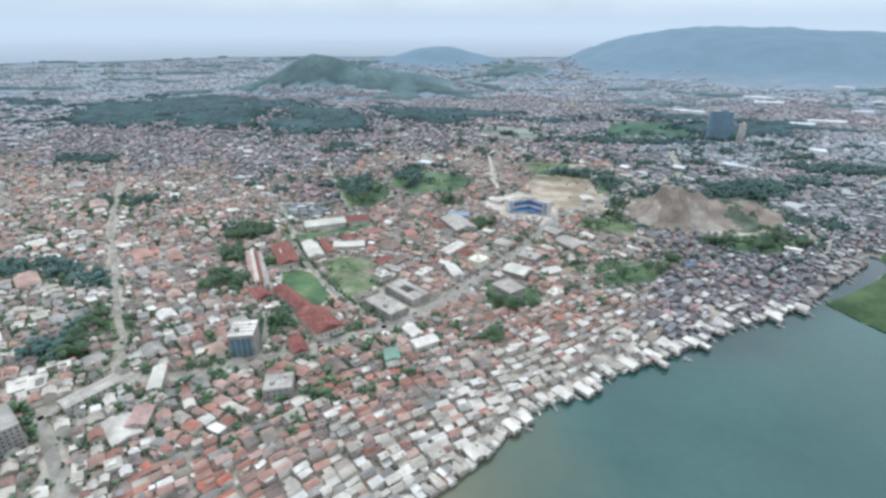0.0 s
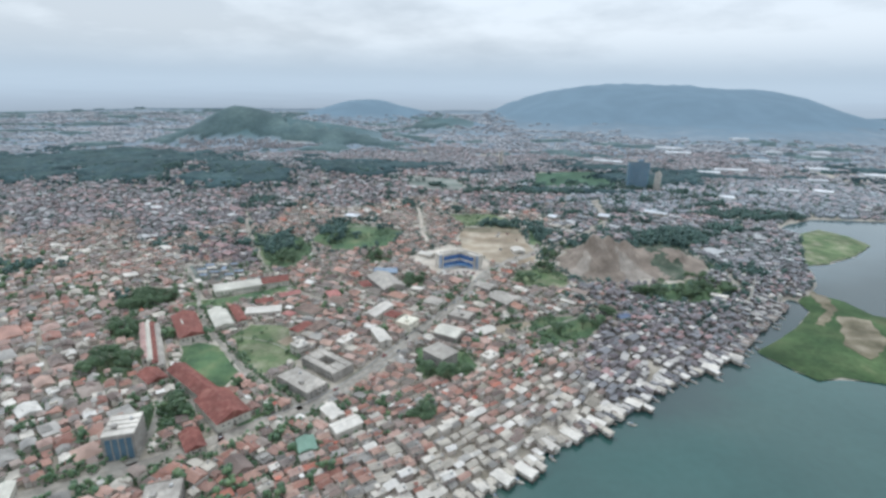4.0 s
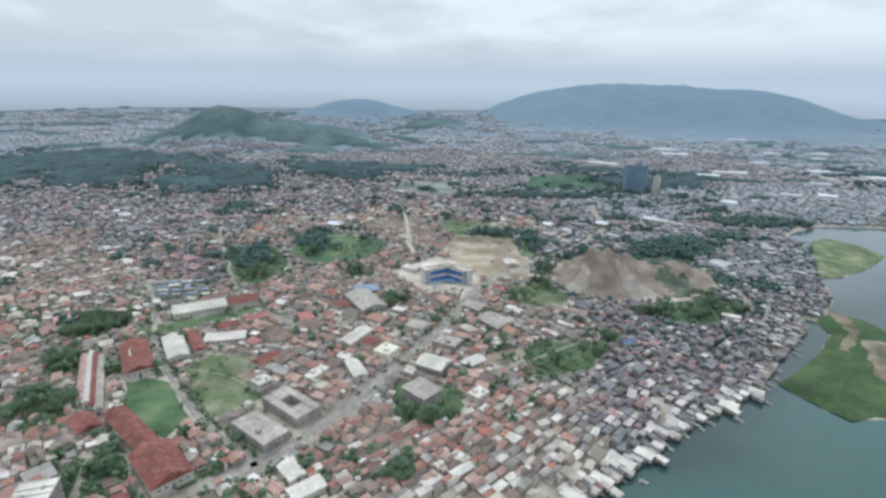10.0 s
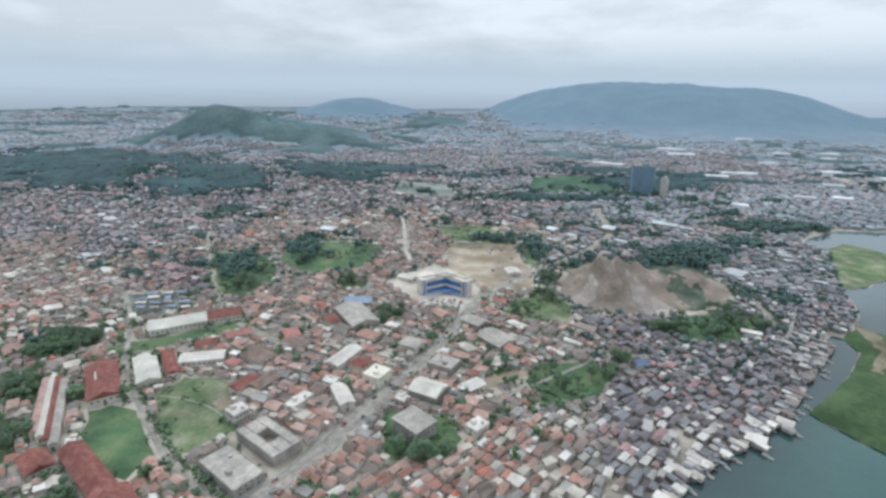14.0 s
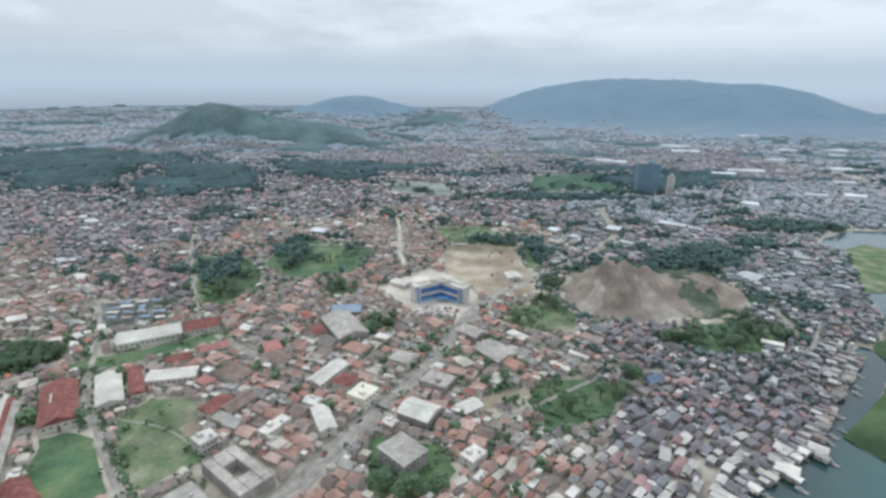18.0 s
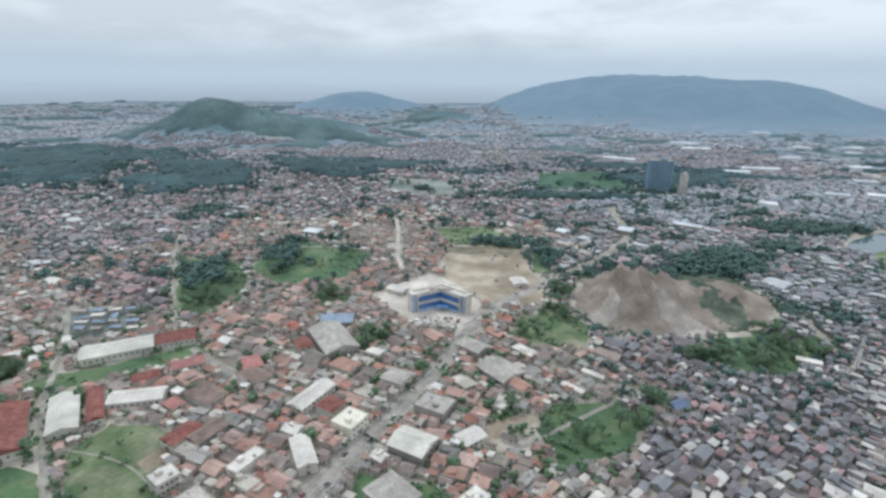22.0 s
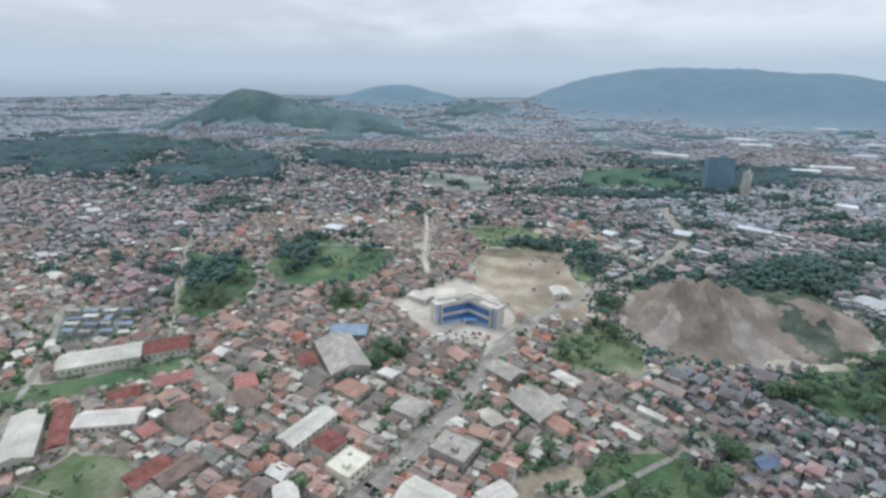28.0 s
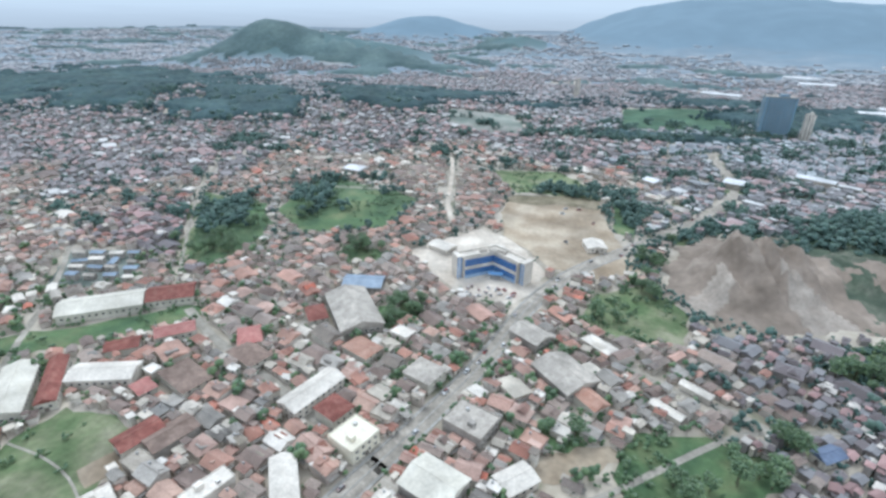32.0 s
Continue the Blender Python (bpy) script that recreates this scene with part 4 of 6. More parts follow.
for u in (-9, -4, 0, 4, 9):
    place(part("pier", box_bm(0.6, 0.7, 18.2), M["concrete"], office, "grey concrete pier"), u, -11.7, 0.2)
for u in (-7, 0, 7):
    place(part("side_glass", box_bm(0.4, 4.5, 13.5), M["blueglass"], office, "deep blue glass"), -9.6, u, 0.8)
for u in (-5, 0, 5):
    place(part("roof_rib", box_bm(18, 0.5, 0.5), M["greysheet"], office), 0, u, 18.9)
# red school halls
hall("school_hall", -168.5, 355.5, 24, 40, 48, 7, "cream", "redtile", "large school hall with a dull red tiled gable roof", "hall", "gable", 6.1, every=4)
hall("school_wing", -208.5, 389.5, 14.5, 58, 52.5, 5.9, "cream", "redtile", "long school wing with a red tiled roof", "hall", "gable", 4.1)
for k, (mk, lab) in enumerate((("faded", "narrow long block with a faded pink tiled roof"), ("cream", "narrow long block with a cream sheet roof"), ("redtile", "narrow long block with a dull red tiled roof"), ("greysheet", "narrow long block with a grey-white sheet roof"))):
    hall("long_block", -289.5 + 7.0 * k, 456.5 - 3.6 * k, 5.6, 88, 33, 5.4, "cream", mk, lab, "hall", "gable", 1.9, over=0.2, group="long school blocks")
hall("school_wing", -243.5, 393.5, 15, 22, 52.5, 5.4, "cream", "redtile", "short school wing with a dull red tiled roof", "hall", "gable", 3.6)
red_hall = hall("red_hall", -261.5, 483, 22, 56, 36, 6.4, "cream", "redtile", "red-roofed hall beside the sports field", "hall", "gable", 4.6)
light = part("skylight", box_bm(2.6, 13, 0.25), M["cream"], red_hall, "pale roof light")
light.location, light.rotation_euler = (-4.6, 3, 9.0), (0, -0.413, 0)
hall("gatehouse", -172.5, 319.5, 12, 22.5, 40, 4.9, "cream", "redtile", "small red-roofed gatehouse by the road", "house", "gable", 3.2)
hall("grey_school", -121, 394, 20, 39, 54, 6.4, "concrete", "greysheet", "two-storey grey school block with a flat roof", "school", "flat", storeys=2)


def courtyard_block():
    ob = thing("courtyard_block", -108, 423, -36, "grey two-storey block round an open courtyard", "school")
    for w, d, cx, cy in ((42, 6.5, 0, -7.75), (42, 6.5, 0, 7.75), (14, 9.0, -14, 0), (14, 9.0, 14, 0)):
        wing = part("wing", box_bm(w, d, 8.0, (0, 0, -0.8)), M["concrete"], ob)
        place(wing, cx, cy, 0)
        place(part("roof", roof_bm(w - 0.4, d - 0.4, 1, "flat"), M["greysheet"], wing), 0, 0, 7.2)
    facade_windows(ob, 42, 22, 2, 3.4, 3.6, sides="fbl", base=0.4)
    block(box_on(-108, 423, 53, 29, -36))


courtyard_block()
hall("white_block", -139.5, 448.5, 12, 12.8, -36, 8.6, "white", "white", "small white two-storey block on the lawn", "house", "flat", storeys=2, every=2.6)
hall("long_hall", -256.5, 586.5, 22.5, 51, -60, 7, "cream", "cream", "long cream sheet-roofed hall above a verge", "hall", "gable", 3.5, every=4)
hall("dark_red_hall", -220.5, 609, 21, 30, -62, 6.4, "cream", "redtile", "dark red gable-roofed hall beside a long hall", "hall", "gable", 3.8)
hall("white_warehouse", -237, 501, 16.5, 45, 35, 7, "cream", "cream", "pale sheet-roofed warehouse beside the lane", "warehouse", "gable", 2.9)
hall("red_warehouse", -224.2, 513, 9.8, 42, 35, 5.9, "cream", "redtile", "narrow red-roofed warehouse beside the lane", "warehouse", "gable", 2.6, over=0.3)
hall("white_warehouse", -201, 523.5, 15, 34.5, -75, 6.4, "white", "white", "white sheet-roofed warehouse beside the lane", "warehouse", "gable", 2.6)
hall("big_shed", -85.5, 612, 28, 50, 33, 8, "concrete", "greysheet", "large grey sheet-roofed shed near trees", "shed", "gable", 4.9)
hall("blue_shed", -91.5, 652.5, 18, 28.5, -84, 5.9, "concrete", "bluesheet", "long faded blue sheet-roofed shed", "shed", "gable", 2.6)
hall("grey_block", -12, 441, 24, 19.5, -42, 10.7, "concrete", "greysheet", "three-storey grey block with a hipped roof among trees", "building", "hip", 2.3, storeys=3)
hall("white_house", -81, 531, 13.5, 34.5, -26, 7, "white", "white", "long white sheet-roofed town house", "house", "gable", 2.9, storeys=2)
hall("cream_house", -48, 504, 18, 16.5, 62, 8.6, "ivory", "ivory", "cream flat-roofed two-storey house", "house", "flat", storeys=2)
hall("market_hall", 54, 571.5, 24, 30, 40, 7.5, "concrete", "greysheet", "grey market hall with orange roof edges", "hall", "gable", 3.5)
hall("orange_house", 64.5, 556.5, 10.5, 24, 40, 5.9, "cream", "orange", "orange-roofed house beside the market hall", "house", "gable", 3.2)
hall("grey_house", -162, 267, 19.5, 18, 20, 10.7, "concrete", "greysheet", "three-storey grey concrete town house", "house", "flat", storeys=3)
hall("apartment_block", -309, 192, 21, 30, 60, 18, "concrete", "concrete", "grey four-storey concrete apartment block", "apartments", "flat", storeys=6, sides="flr", every=2.8)
hall("shop_row", -288, 240, 12, 36, -24, 6.5, "cream", "greysheet", "row of shops under a grey sheet roof", "shops", "gable", 2.2, storeys=2)
hall("white_shed", 106.5, 555, 5.0, 17, 50, 4.0, "white", "white", "white sheet-roofed shed among houses", "shed", "gable", 1.7)
hall("white_shed", 126, 574.5, 4.6, 17, 50, 4.0, "white", "white", "white sheet-roofed shed among houses", "shed", "gable", 1.7)
hall("ribbed_shed", 30, 495, 12, 16.5, -50, 5.4, "white", "white", "white ribbed-roof shed by the trees", "shed", "gable", 2)
hall("blue_roof_house", 175.5, 537, 8, 13, -62, 5.0, "cream", "slate_blue", "house with a dull dark blue sheet roof", "house", "gable", 2.3)
hall("pink_house", -139.5, 571.5, 13.5, 18, 30, 6.4, "cream", "pink", "house with a faded red sheet roof", "house", "hip", 2.9)
hall("pink_house", -189, 568.5, 12, 22.5, -55, 5.9, "cream", "pink", "house with a bright red sheet roof", "house", "gable", 2.6)
hall("rust_house", -64.5, 520.5, 13.5, 15, 62, 7, "cream", "redtile", "house with a rust-red tiled roof", "house", "hip", 3.2)
hall("store_house", 6, 525, 18, 22.5, 64, 7.5, "concrete", "greysheet", "flat-roofed grey roadside store", "shop", "flat", storeys=2)
for k, (x, y) in enumerate(((-309, 598.5), (-298.5, 591), (-319.5, 582))):
    hall("depot_shed", x, y, 6, 12, 40 + 8 * (k % 3), 5.5, "concrete", "greysheet" if k % 2 else "white", "low depot shed with a grey sheet roof" if k % 2 else "low white sheet-roofed depot shed", "shed", "gable", 1.2, over=0.3)
yard = random.Random(29)
for row in range(4):     # rows of blue-grey sheds on the depot's yard
    for k in range(4):
        cloth = ("bluesheet", "greysheet", "bluesheet", "white")[(row * 3 + k) % 4]
        hall("depot_shed", -314 - 7.6 * row + 14.5 * k + yard.uniform(-1.8, 1.8), 621.5 + 11.5 * row + 2.4 * k + yard.uniform(-1.6, 1.6), yard.uniform(3.6, 5.6), yard.uniform(7, 12), -80 + yard.gauss(0, 6) + 90 * (yard.random() < 0.2), yard.uniform(3.4, 5.0), "concrete", cloth, {"bluesheet": "low depot shed under a blue-grey sheet roof", "greysheet": "low depot shed with a grey sheet roof", "white": "low white sheet-roofed depot shed"}[cloth], "shed", "gable", 1.0, every=14, over=0.3, group="sheds in the depot yard")
# middling roofs along the main road and behind the school
for x, y, w, d, ang, h, wall, roof, label, kind in (
        (-155.3, 529.7, 17, 27, 62, 6.0, "cream", "brown_hall", "broad house with a weathered brown tiled roof", "hip"),
        (-130.5, 555, 15, 23, 62, 6.0, "cream", "brown_hall", "house with a dull brown tiled roof", "hip"),
        (-150, 486, 12, 20, -28, 6.5, "cream", "redtile", "house with a dull red roof by the lawn", "gable"),
        (-136, 490, 13, 22, -28, 6.0, "concrete", "brown_hall", "house with a grey-brown roof by the lawn", "gable"),
        (-172.2, 517.5, 9, 12, 62, 5.5, "cream", "pink", "small house with a bright red sheet roof", "hip"),
        (-69.7, 474.1, 11, 27, 28, 7.0, "white", "white", "long white sheet-roofed building", "gable"),
        (-99.9, 464.2, 9, 21, -28, 7.5, "white", "white", "narrow white flat-roofed building", "flat"),
        (-5.1, 484.8, 20, 24, 64, 8.0, "concrete", "cream", "large pale-roofed roadside hall", "gable"),
        (-24.6, 557.3, 16, 18, 64, 7.5, "cream", "greysheet", "grey-white roofed house by the road", "hip"),
        (-66.7, 573.7, 14, 20, 62, 6.0, "cream", "orange", "house with an orange tiled roof", "hip"),
        (-109.2, 604.5, 12, 18, 33, 6.0, "cream", "redtile", "house with a red tiled roof beside the big shed", "hip"),
        (-210.5, 549, 12, 18, -60, 5.5, "cream", "redtile", "house with a dark red roof below the verge", "gable"),
        (34.2, 607.6, 16, 22, 50, 7.0, "concrete", "greysheet", "grey sheet-roofed roadside building", "gable"),
        (-94.9, 318.7, 11, 14, 25, 6.0, "cream", "green_sheet", "house with a faded green sheet roof", "gable"),
        (-86.4, 353.7, 10, 17, 45, 7.0, "white", "white", "white sheet-roofed house near the road", "gable"),
        (-73.3, 339.9, 11, 20, -50, 7.0, "white", "white", "white sheet-roofed house near the road", "gable"),
        (31.8, 443.8, 11, 14, -42, 6.5, "white", "white", "small white-roofed house among red roofs", "flat"),
        (306.7, 604.7, 6, 17, 62, 4.5, "white", "white", "long white shed beside the dark wood", "gable"),
        (-253.7, 262, 8, 27, 28, 6.0, "cream", "cream", "row house with a pale sheet roof by the road", "gable"),
        (-237.3, 224.5, 12, 18, 20, 6.0, "cream", "faded", "house with a faded red roof near the junction", "gable")):
    hall("town_house" if kind != "flat" else "flat_roof_house", x, y, w, d, ang, h, wall, roof, label, "house", kind, 0.17 * w, storeys=2, every=5.0, sides="f")
# far sheds and towers
FAR_SHEDS = [(375, 1009.5, 18, 66, 54), (472.5, 1725, 39, 142.5, 60), (778.5, 1941, 36, 135, 80), (1132.5, 1983, 51, 90, 84), (1338, 2035.5, 36, 105, 90), (790.5, 1581, 21, 150, 86), (1057.5, 1608, 33, 90, 84), (1170, 1515, 33, 135, 80),
             (585, 1173, 24, 51, 60), (706.5, 1530, 27, 90, 84), (771, 1264.5, 24, 66, 70), (856.5, 1270.5, 27, 60, 70), (271.5, 975, 24, 39, 60), (975, 1770, 30, 90, 84), (172.5, 960, 18, 27, 40), (-190.5, 927, 21, 39, 70), (1500, 1770, 39, 105, 88), (930, 1410, 24, 75, 80), (1240, 1890, 40, 80, 82), (795, 2085, 44, 140, 70), (1222, 2398, 50, 110, 86)]
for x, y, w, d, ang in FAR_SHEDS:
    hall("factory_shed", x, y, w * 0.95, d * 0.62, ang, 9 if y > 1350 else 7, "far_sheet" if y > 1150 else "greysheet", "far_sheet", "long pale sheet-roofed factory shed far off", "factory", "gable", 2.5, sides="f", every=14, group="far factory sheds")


def tower_block(x, y, w, d, h, ang, wall, label, every=5.2):
    ob = thing("tower_block", x, y, ang, label, "tower block")
    part("wall", box_bm(w, d, h, (0, 0, -1)), M[wall], ob)
    place(part("roof", roof_bm(w, d, 1, "flat"), M["concrete"], ob), 0, 0, h - 1)
    place(part("lift_house", box_bm(w * 0.3, d * 0.4, 3.5), M[wall], ob), w * 0.1, 0, h - 0.7)
    facade_windows(ob, w, d, int(h / 3.6), 3.6, every, 2.4, 1.8, sides="fl", base=0.5)
    block(box_on(x, y, w + 4, d + 4, ang))


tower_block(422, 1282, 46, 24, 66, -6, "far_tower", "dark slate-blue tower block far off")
tower_block(459, 1248, 12, 12, 45, -6, "white", "slender pale tower block far off")
tower_block(120, 1628, 12, 12, 39, 0, "white", "slender white tower far off")


def lathe_bm(profile, sides=14):
    """A turned solid from (radius, height) steps."""
    bm = bmesh.new()
    rings = []
    for r, z in profile:
        rings.append([bm.verts.new((r * math.cos(2 * math.pi * k / sides), r * math.sin(2 * math.pi * k / sides), z)) for k in range(sides)])
    for a, b in zip(rings, rings[1:]):
        for k in range(sides):
            bm.faces.new([a[k], a[(k + 1) % sides], b[(k + 1) % sides], b[k]])
    bm.faces.new(rings[0][::-1]), bm.faces.new(rings[-1])
    return bm


def minaret(x, y):
    ob = thing("minaret", x, y, 0, "slender white tapering minaret above grey roofs", "minaret")
    part("base", box_bm(5, 5, 6.0, (0, 0, -0.5)), M["cream"], ob)
    part("shaft", lathe_bm([(2.0, 5.0), (1.5, 14), (1.1, 25)]), M["white"], ob)
    part("balcony", lathe_bm([(1.2, 23), (2.0, 23.8), (2.0, 24.8), (1.1, 25)]), M["concrete"], ob)
    part("spire", lathe_bm([(1.0, 25), (0.8, 28), (0.4, 32), (0.05, 36)]), M["white"], ob)
    block(box_on(x, y, 10, 10, 0))


minaret(337.5, 595.5)
for x, y in ((358.5, 594), (370.5, 597)):
    ob = thing("storage_tank", x, y, 0, "upright white cylindrical storage tank", "tank", "waterside tanks")
    part("shell", lathe_bm([(2.1, -0.5), (2.1, 11.5), (1.7, 12.3), (0.3, 12.8)], 18), M["white"], ob)
    part("band", lathe_bm([(2.16, 8), (2.16, 8.5)], 18), M["metal"], ob)
    part("ladder", box_bm(0.5, 0.15, 12, (0, -2.2, 0)), M["metal"], ob)
    block(box_on(x, y, 10, 10, 0))

# ---------------------------------------------------------------- houses
rnd = random.Random(11)
ROOFS = ("red", "brown", "grey", "pale")


def zone_mix(x, y, sd):
    """How likely each kind of roof is, by quarter of the town."""
    if sd < 34 and y < 350:
        return (0.04, 0.05, 0.09, 0.82)
    if sd < 30 and y < 470:
        return (0.06, 0.20, 0.34, 0.40) if x > 95 else (0.08, 0.08, 0.16, 0.68)
    if sd < 90 and x > 105 + 22 * math.sin(y * 0.07):
        return (0.10, 0.54, 0.24, 0.12)
    if sd < 62 and y < 495:
        return (0.30, 0.14, 0.10, 0.46)
    if x > 142 and y > 760:
        return (0.30, 0.36, 0.18, 0.16)
    if x > 142 or (x > 90 and y < 630):
        return (0.16, 0.50, 0.22, 0.12)
    if x < -370 and 430 < y < 740:
        return (0.34, 0.34, 0.13, 0.19)
    if 635 < y < 800 and -350 < x < -110:
        return (0.25, 0.60, 0.09, 0.06)
    if y < 450 and x > -210:
        return (0.60, 0.15, 0.06, 0.19)
    if y < 450:
        return (0.26, 0.28, 0.18, 0.28)
    if y < 960 and x < -230:
        return (0.25, 0.56, 0.12, 0.07)
    if y < 660:
        return ((0.37, 0.24, 0.11, 0.28) if y < 595 else (0.38, 0.42, 0.10, 0.10)) if x < 45 else (0.28, 0.33, 0.24, 0.15)
    if y < 960 and x < -120:
        return (0.27, 0.50, 0.13, 0.10)
    if y < 960:
        return (0.33, 0.38, 0.15, 0.14)
    if x < -300:
        return (0.26, 0.42, 0.22, 0.10)
    return (0.30, 0.28, 0.22, 0.20) if x < 350 else (0.12, 0.17, 0.27, 0.44)


def zone_angle(x, y, sd):
    if sd < 112 and y < 630:
        return -46
    if x < -210 and y < 600:
        return 42.6
    k = int(math.floor(x / 110.0)) * 7 + int(math.floor(y / 110.0)) * 13
    return 63.5 + (k % 5 - 2) * 7


# wooded patches, where trees stand instead of houses: x, y, radius in x and y
GROVES = [(-338, 544, 30, 24), (-289, 412, 22, 32), (-208, 350, 22, 24), (-138, 347, 20, 9), (-234, 690, 12, 22), (-224, 745, 14, 12), (-285, 780, 39, 36), (-262, 722, 24, 46), (-197, 815, 20, 40), (-128, 852, 16, 9), (96, 502.5, 18, 12), (45, 528, 21, 10.5), (138, 528, 15, 9),
          (80, 640, 10, 7), (118, 684, 14, 8), (140, 520, 20, 8), (165, 545, 12, 8), (-318, 474, 15, 20), (260, 612, 30, 15), (304, 622, 26, 15), (335, 641, 18, 13), (300, 657, 15, 8), (350, 712, 12, 20), (303, 796, 44, 24), (250, 772, 26, 12), (375, 862, 46, 28), (466, 906, 40, 18), (602, 1018, 50, 24), (132, 850, 13, 32), (158, 790, 22, 12), (-399, 1043, 32, 22), (-201, 880, 24, 14), (-153, 899, 22, 12), (334, 815, 52, 42), (-10, 421, 23, 13), (-507, 405, 51, 24), (-423, 393, 30, 15), (-357, 279, 27, 18), (-105, 705, 27, 15), (-58, 622, 15, 20), (-345, 322.5, 21, 24), 
          (128, 735, 9, 28), (-840, 840, 60, 30), (90, 907.5, 60, 21), (195, 824, 30, 10), (180, 450, 9, 9), (150, 1200, 135, 24), (382.5, 1267.5, 75, 21), (384, 702, 21, 24), (540, 1020, 90, 36), (225, 607.5, 24, 12), (-37.5, 562.5, 7.5, 12), (-22.5, 360, 9, 7.5), (-570, 630, 60, 21)]

# small stands of trees strewn over the northern quarters
stand = random.Random(77)
for _ in range(115):
    sy = stand.uniform(700, 1330)
    sx = stand.uniform(-0.62 * sy, 0.5 * sy)
    if not (-130 < sx < 150 and sy < 960):
        GROVES.append((sx, sy, stand.uniform(8, 22), stand.uniform(6, 15)))
for _ in range(48):      # more of them between the quarry and the inner bay
    sy = stand.uniform(820, 1330)
    GROVES.append((stand.uniform(150, 0.55 * sy), sy, stand.uniform(9, 26), stand.uniform(6, 14)))

WOODS = [(-1010, 1360, 400, 190), (-307.5, 1395, 127.5, 135), (-1060, 1560, 390, 210), (-560, 1290, 140, 150), (270, 1215, 150, 26), (-150, 1580, 160, 34), (495, 1395, 135, 75), (-960, 2060, 260, 130), (-620, 2030, 360, 80), (1500, 2750, 800, 420), (-60, 2850, 220, 200)]


def wooded(x, y):
    """Above 0 where the broad woods stand; their edges wander."""
    x, y = np.asarray(x, float), np.asarray(y, float)
    best = np.full(np.shape(x), -9.0)
    for a, b, rx, ry in WOODS:
        best = np.maximum(best, 1 - ((x - a) / rx) ** 2 - ((y - b) / ry) ** 2)
    loose = ripple(x, y, 93, 4.0) + 0.8 * ripple(x, y, 31, 6.0) + 0.4 * ripple(x, y, 13, 8.0)
    far = np.clip((y - 960) / 500, 0, 1)
    patch = ripple(x * 0.55, y, 120, 4.0) + 0.7 * ripple(x * 0.6, y, 47, 6.0) + 0.35 * ripple(x, y, 17, 8.0)
    return np.maximum(best * 1.1 + np.where(y > 2000, 0.3, 0.8) * loose, far * (0.9 * patch - 0.22) - (1 - far) * 9)


def in_grove(x, y, grow=1.0):
    edge = grow * (1 + 0.38 * float(ripple(x, y, 13, 5.0)))
    return any(((x - gx0) / (rx * edge)) ** 2 + ((y - gy0) / (ry * edge)) ** 2 < 1 for gx0, gy0, rx, ry in GROVES)


def in_view(x, y):
    return -1.42 * (y + 68) - 60 < x < 1.0 * (y + 90) + 68


open_ground = taken.copy()      # roads, fields, landmarks and water, before any house
houses = []            # x, y, z, w, d, angle, wall height, roof rise, kind, roof


def try_houses(ang, su, sv, accept, w_rng, d_rng, seed, jit=0.5):
    """Rows of houses on a lattice turned by ang; each third row leaves an alley."""
    r = random.Random(seed)
    c, s = math.cos(radians(ang)), math.sin(radians(ang))
    R = 2250
    for b in range(int(-R / sv), int(R / sv)):
        for a in range(int(-R / su), int(R / su)):
            u = a * su + r.uniform(-jit, jit) + (2.0 if a % 9 == 0 else 0)
            v = b * sv + r.uniform(-jit, jit) + (0.6 if b % 2 else -0.6)
            x, y = u * c - v * s, 450 + u * s + v * c
            if not (RX0 + 12 < x < RX0 + CELL * RNX - 12 and RY0 + 12 < y < RY0 + CELL * RNY - 12) or not in_view(x, y):
                continue
            i, j = int((x - RX0) / CELL), int((y - RY0) / CELL)
            sd = SHORE_R[j, i]
            if sd < 3 or not accept(x, y, sd) or r.random() < 0.035 or (in_grove(x, y) and r.random() < 0.93):
                continue
            if y > 960 and float(wooded(x, y)) > 0:
                continue
            w, d = r.uniform(*w_rng), r.uniform(*d_rng)
            if r.random() < (0.13 if y > 430 or x < -120 else 0.04):
                w, d = w * r.uniform(1.2, 1.9), d * r.uniform(1.2, 1.9)
            elif r.random() < 0.2:
                w, d = w * r.uniform(0.6, 0.9), d * r.uniform(0.65, 0.95)
            an = ang + r.gauss(0, 8.0 if sd < 112 and y > 380 else 4.5) + 8 * math.sin(x * 0.011 + y * 0.017)
            poly = box_on(x, y, w, d, an)
            if not free_at(poly):
                continue
            block(poly)
            mix, roof = zone_mix(x, y, sd), 3
            q = min(0.999, max(0.0, r.random() + 0.16 * math.sin(x * 0.021 + 1.7 * math.sin(y * 0.013)) * (1 if r.random() < 0.7 else -1)))
            for k, m_ in enumerate(mix):
                if q < m_:
                    roof = k
                    break
                q -= m_
            kind = r.choices(("gable", "hip", "shed", "flat"), ((0.55, 0.40, 0.03, 0.02), (0.5, 0.4, 0.08, 0.02), (0.62, 0.05, 0.23, 0.10), (0.55, 0.0, 0.25, 0.20))[roof])[0]
            h = r.choice((3.2, 3.4, 3.6, 4.0, 6.2)) + r.uniform(0, 0.5)
            rise = {"gable": 0.26, "hip": 0.28, "shed": 0.12, "flat": 0.1}[kind] * min(w, 9)
            houses.append((x, y, w, d, an, h, rise, kind, roof, sd))


near_shore = lambda x, y, sd: sd < 112 and y < 630
south_shore = lambda x, y, sd: near_shore(x, y, sd) and y < 495
west_town = lambda x, y, sd: not near_shore(x, y, sd) and x < -210 and y < 600
try_houses(-46, 5.0, 9.8, south_shore, (4.0, 4.8), (7.0, 9.2), 1, 0.9)
try_houses(-40, 5.4, 7.4, lambda x, y, sd: near_shore(x, y, sd) and y >= 495, (3.6, 5.2), (4.6, 7.2), 2, 1.1)
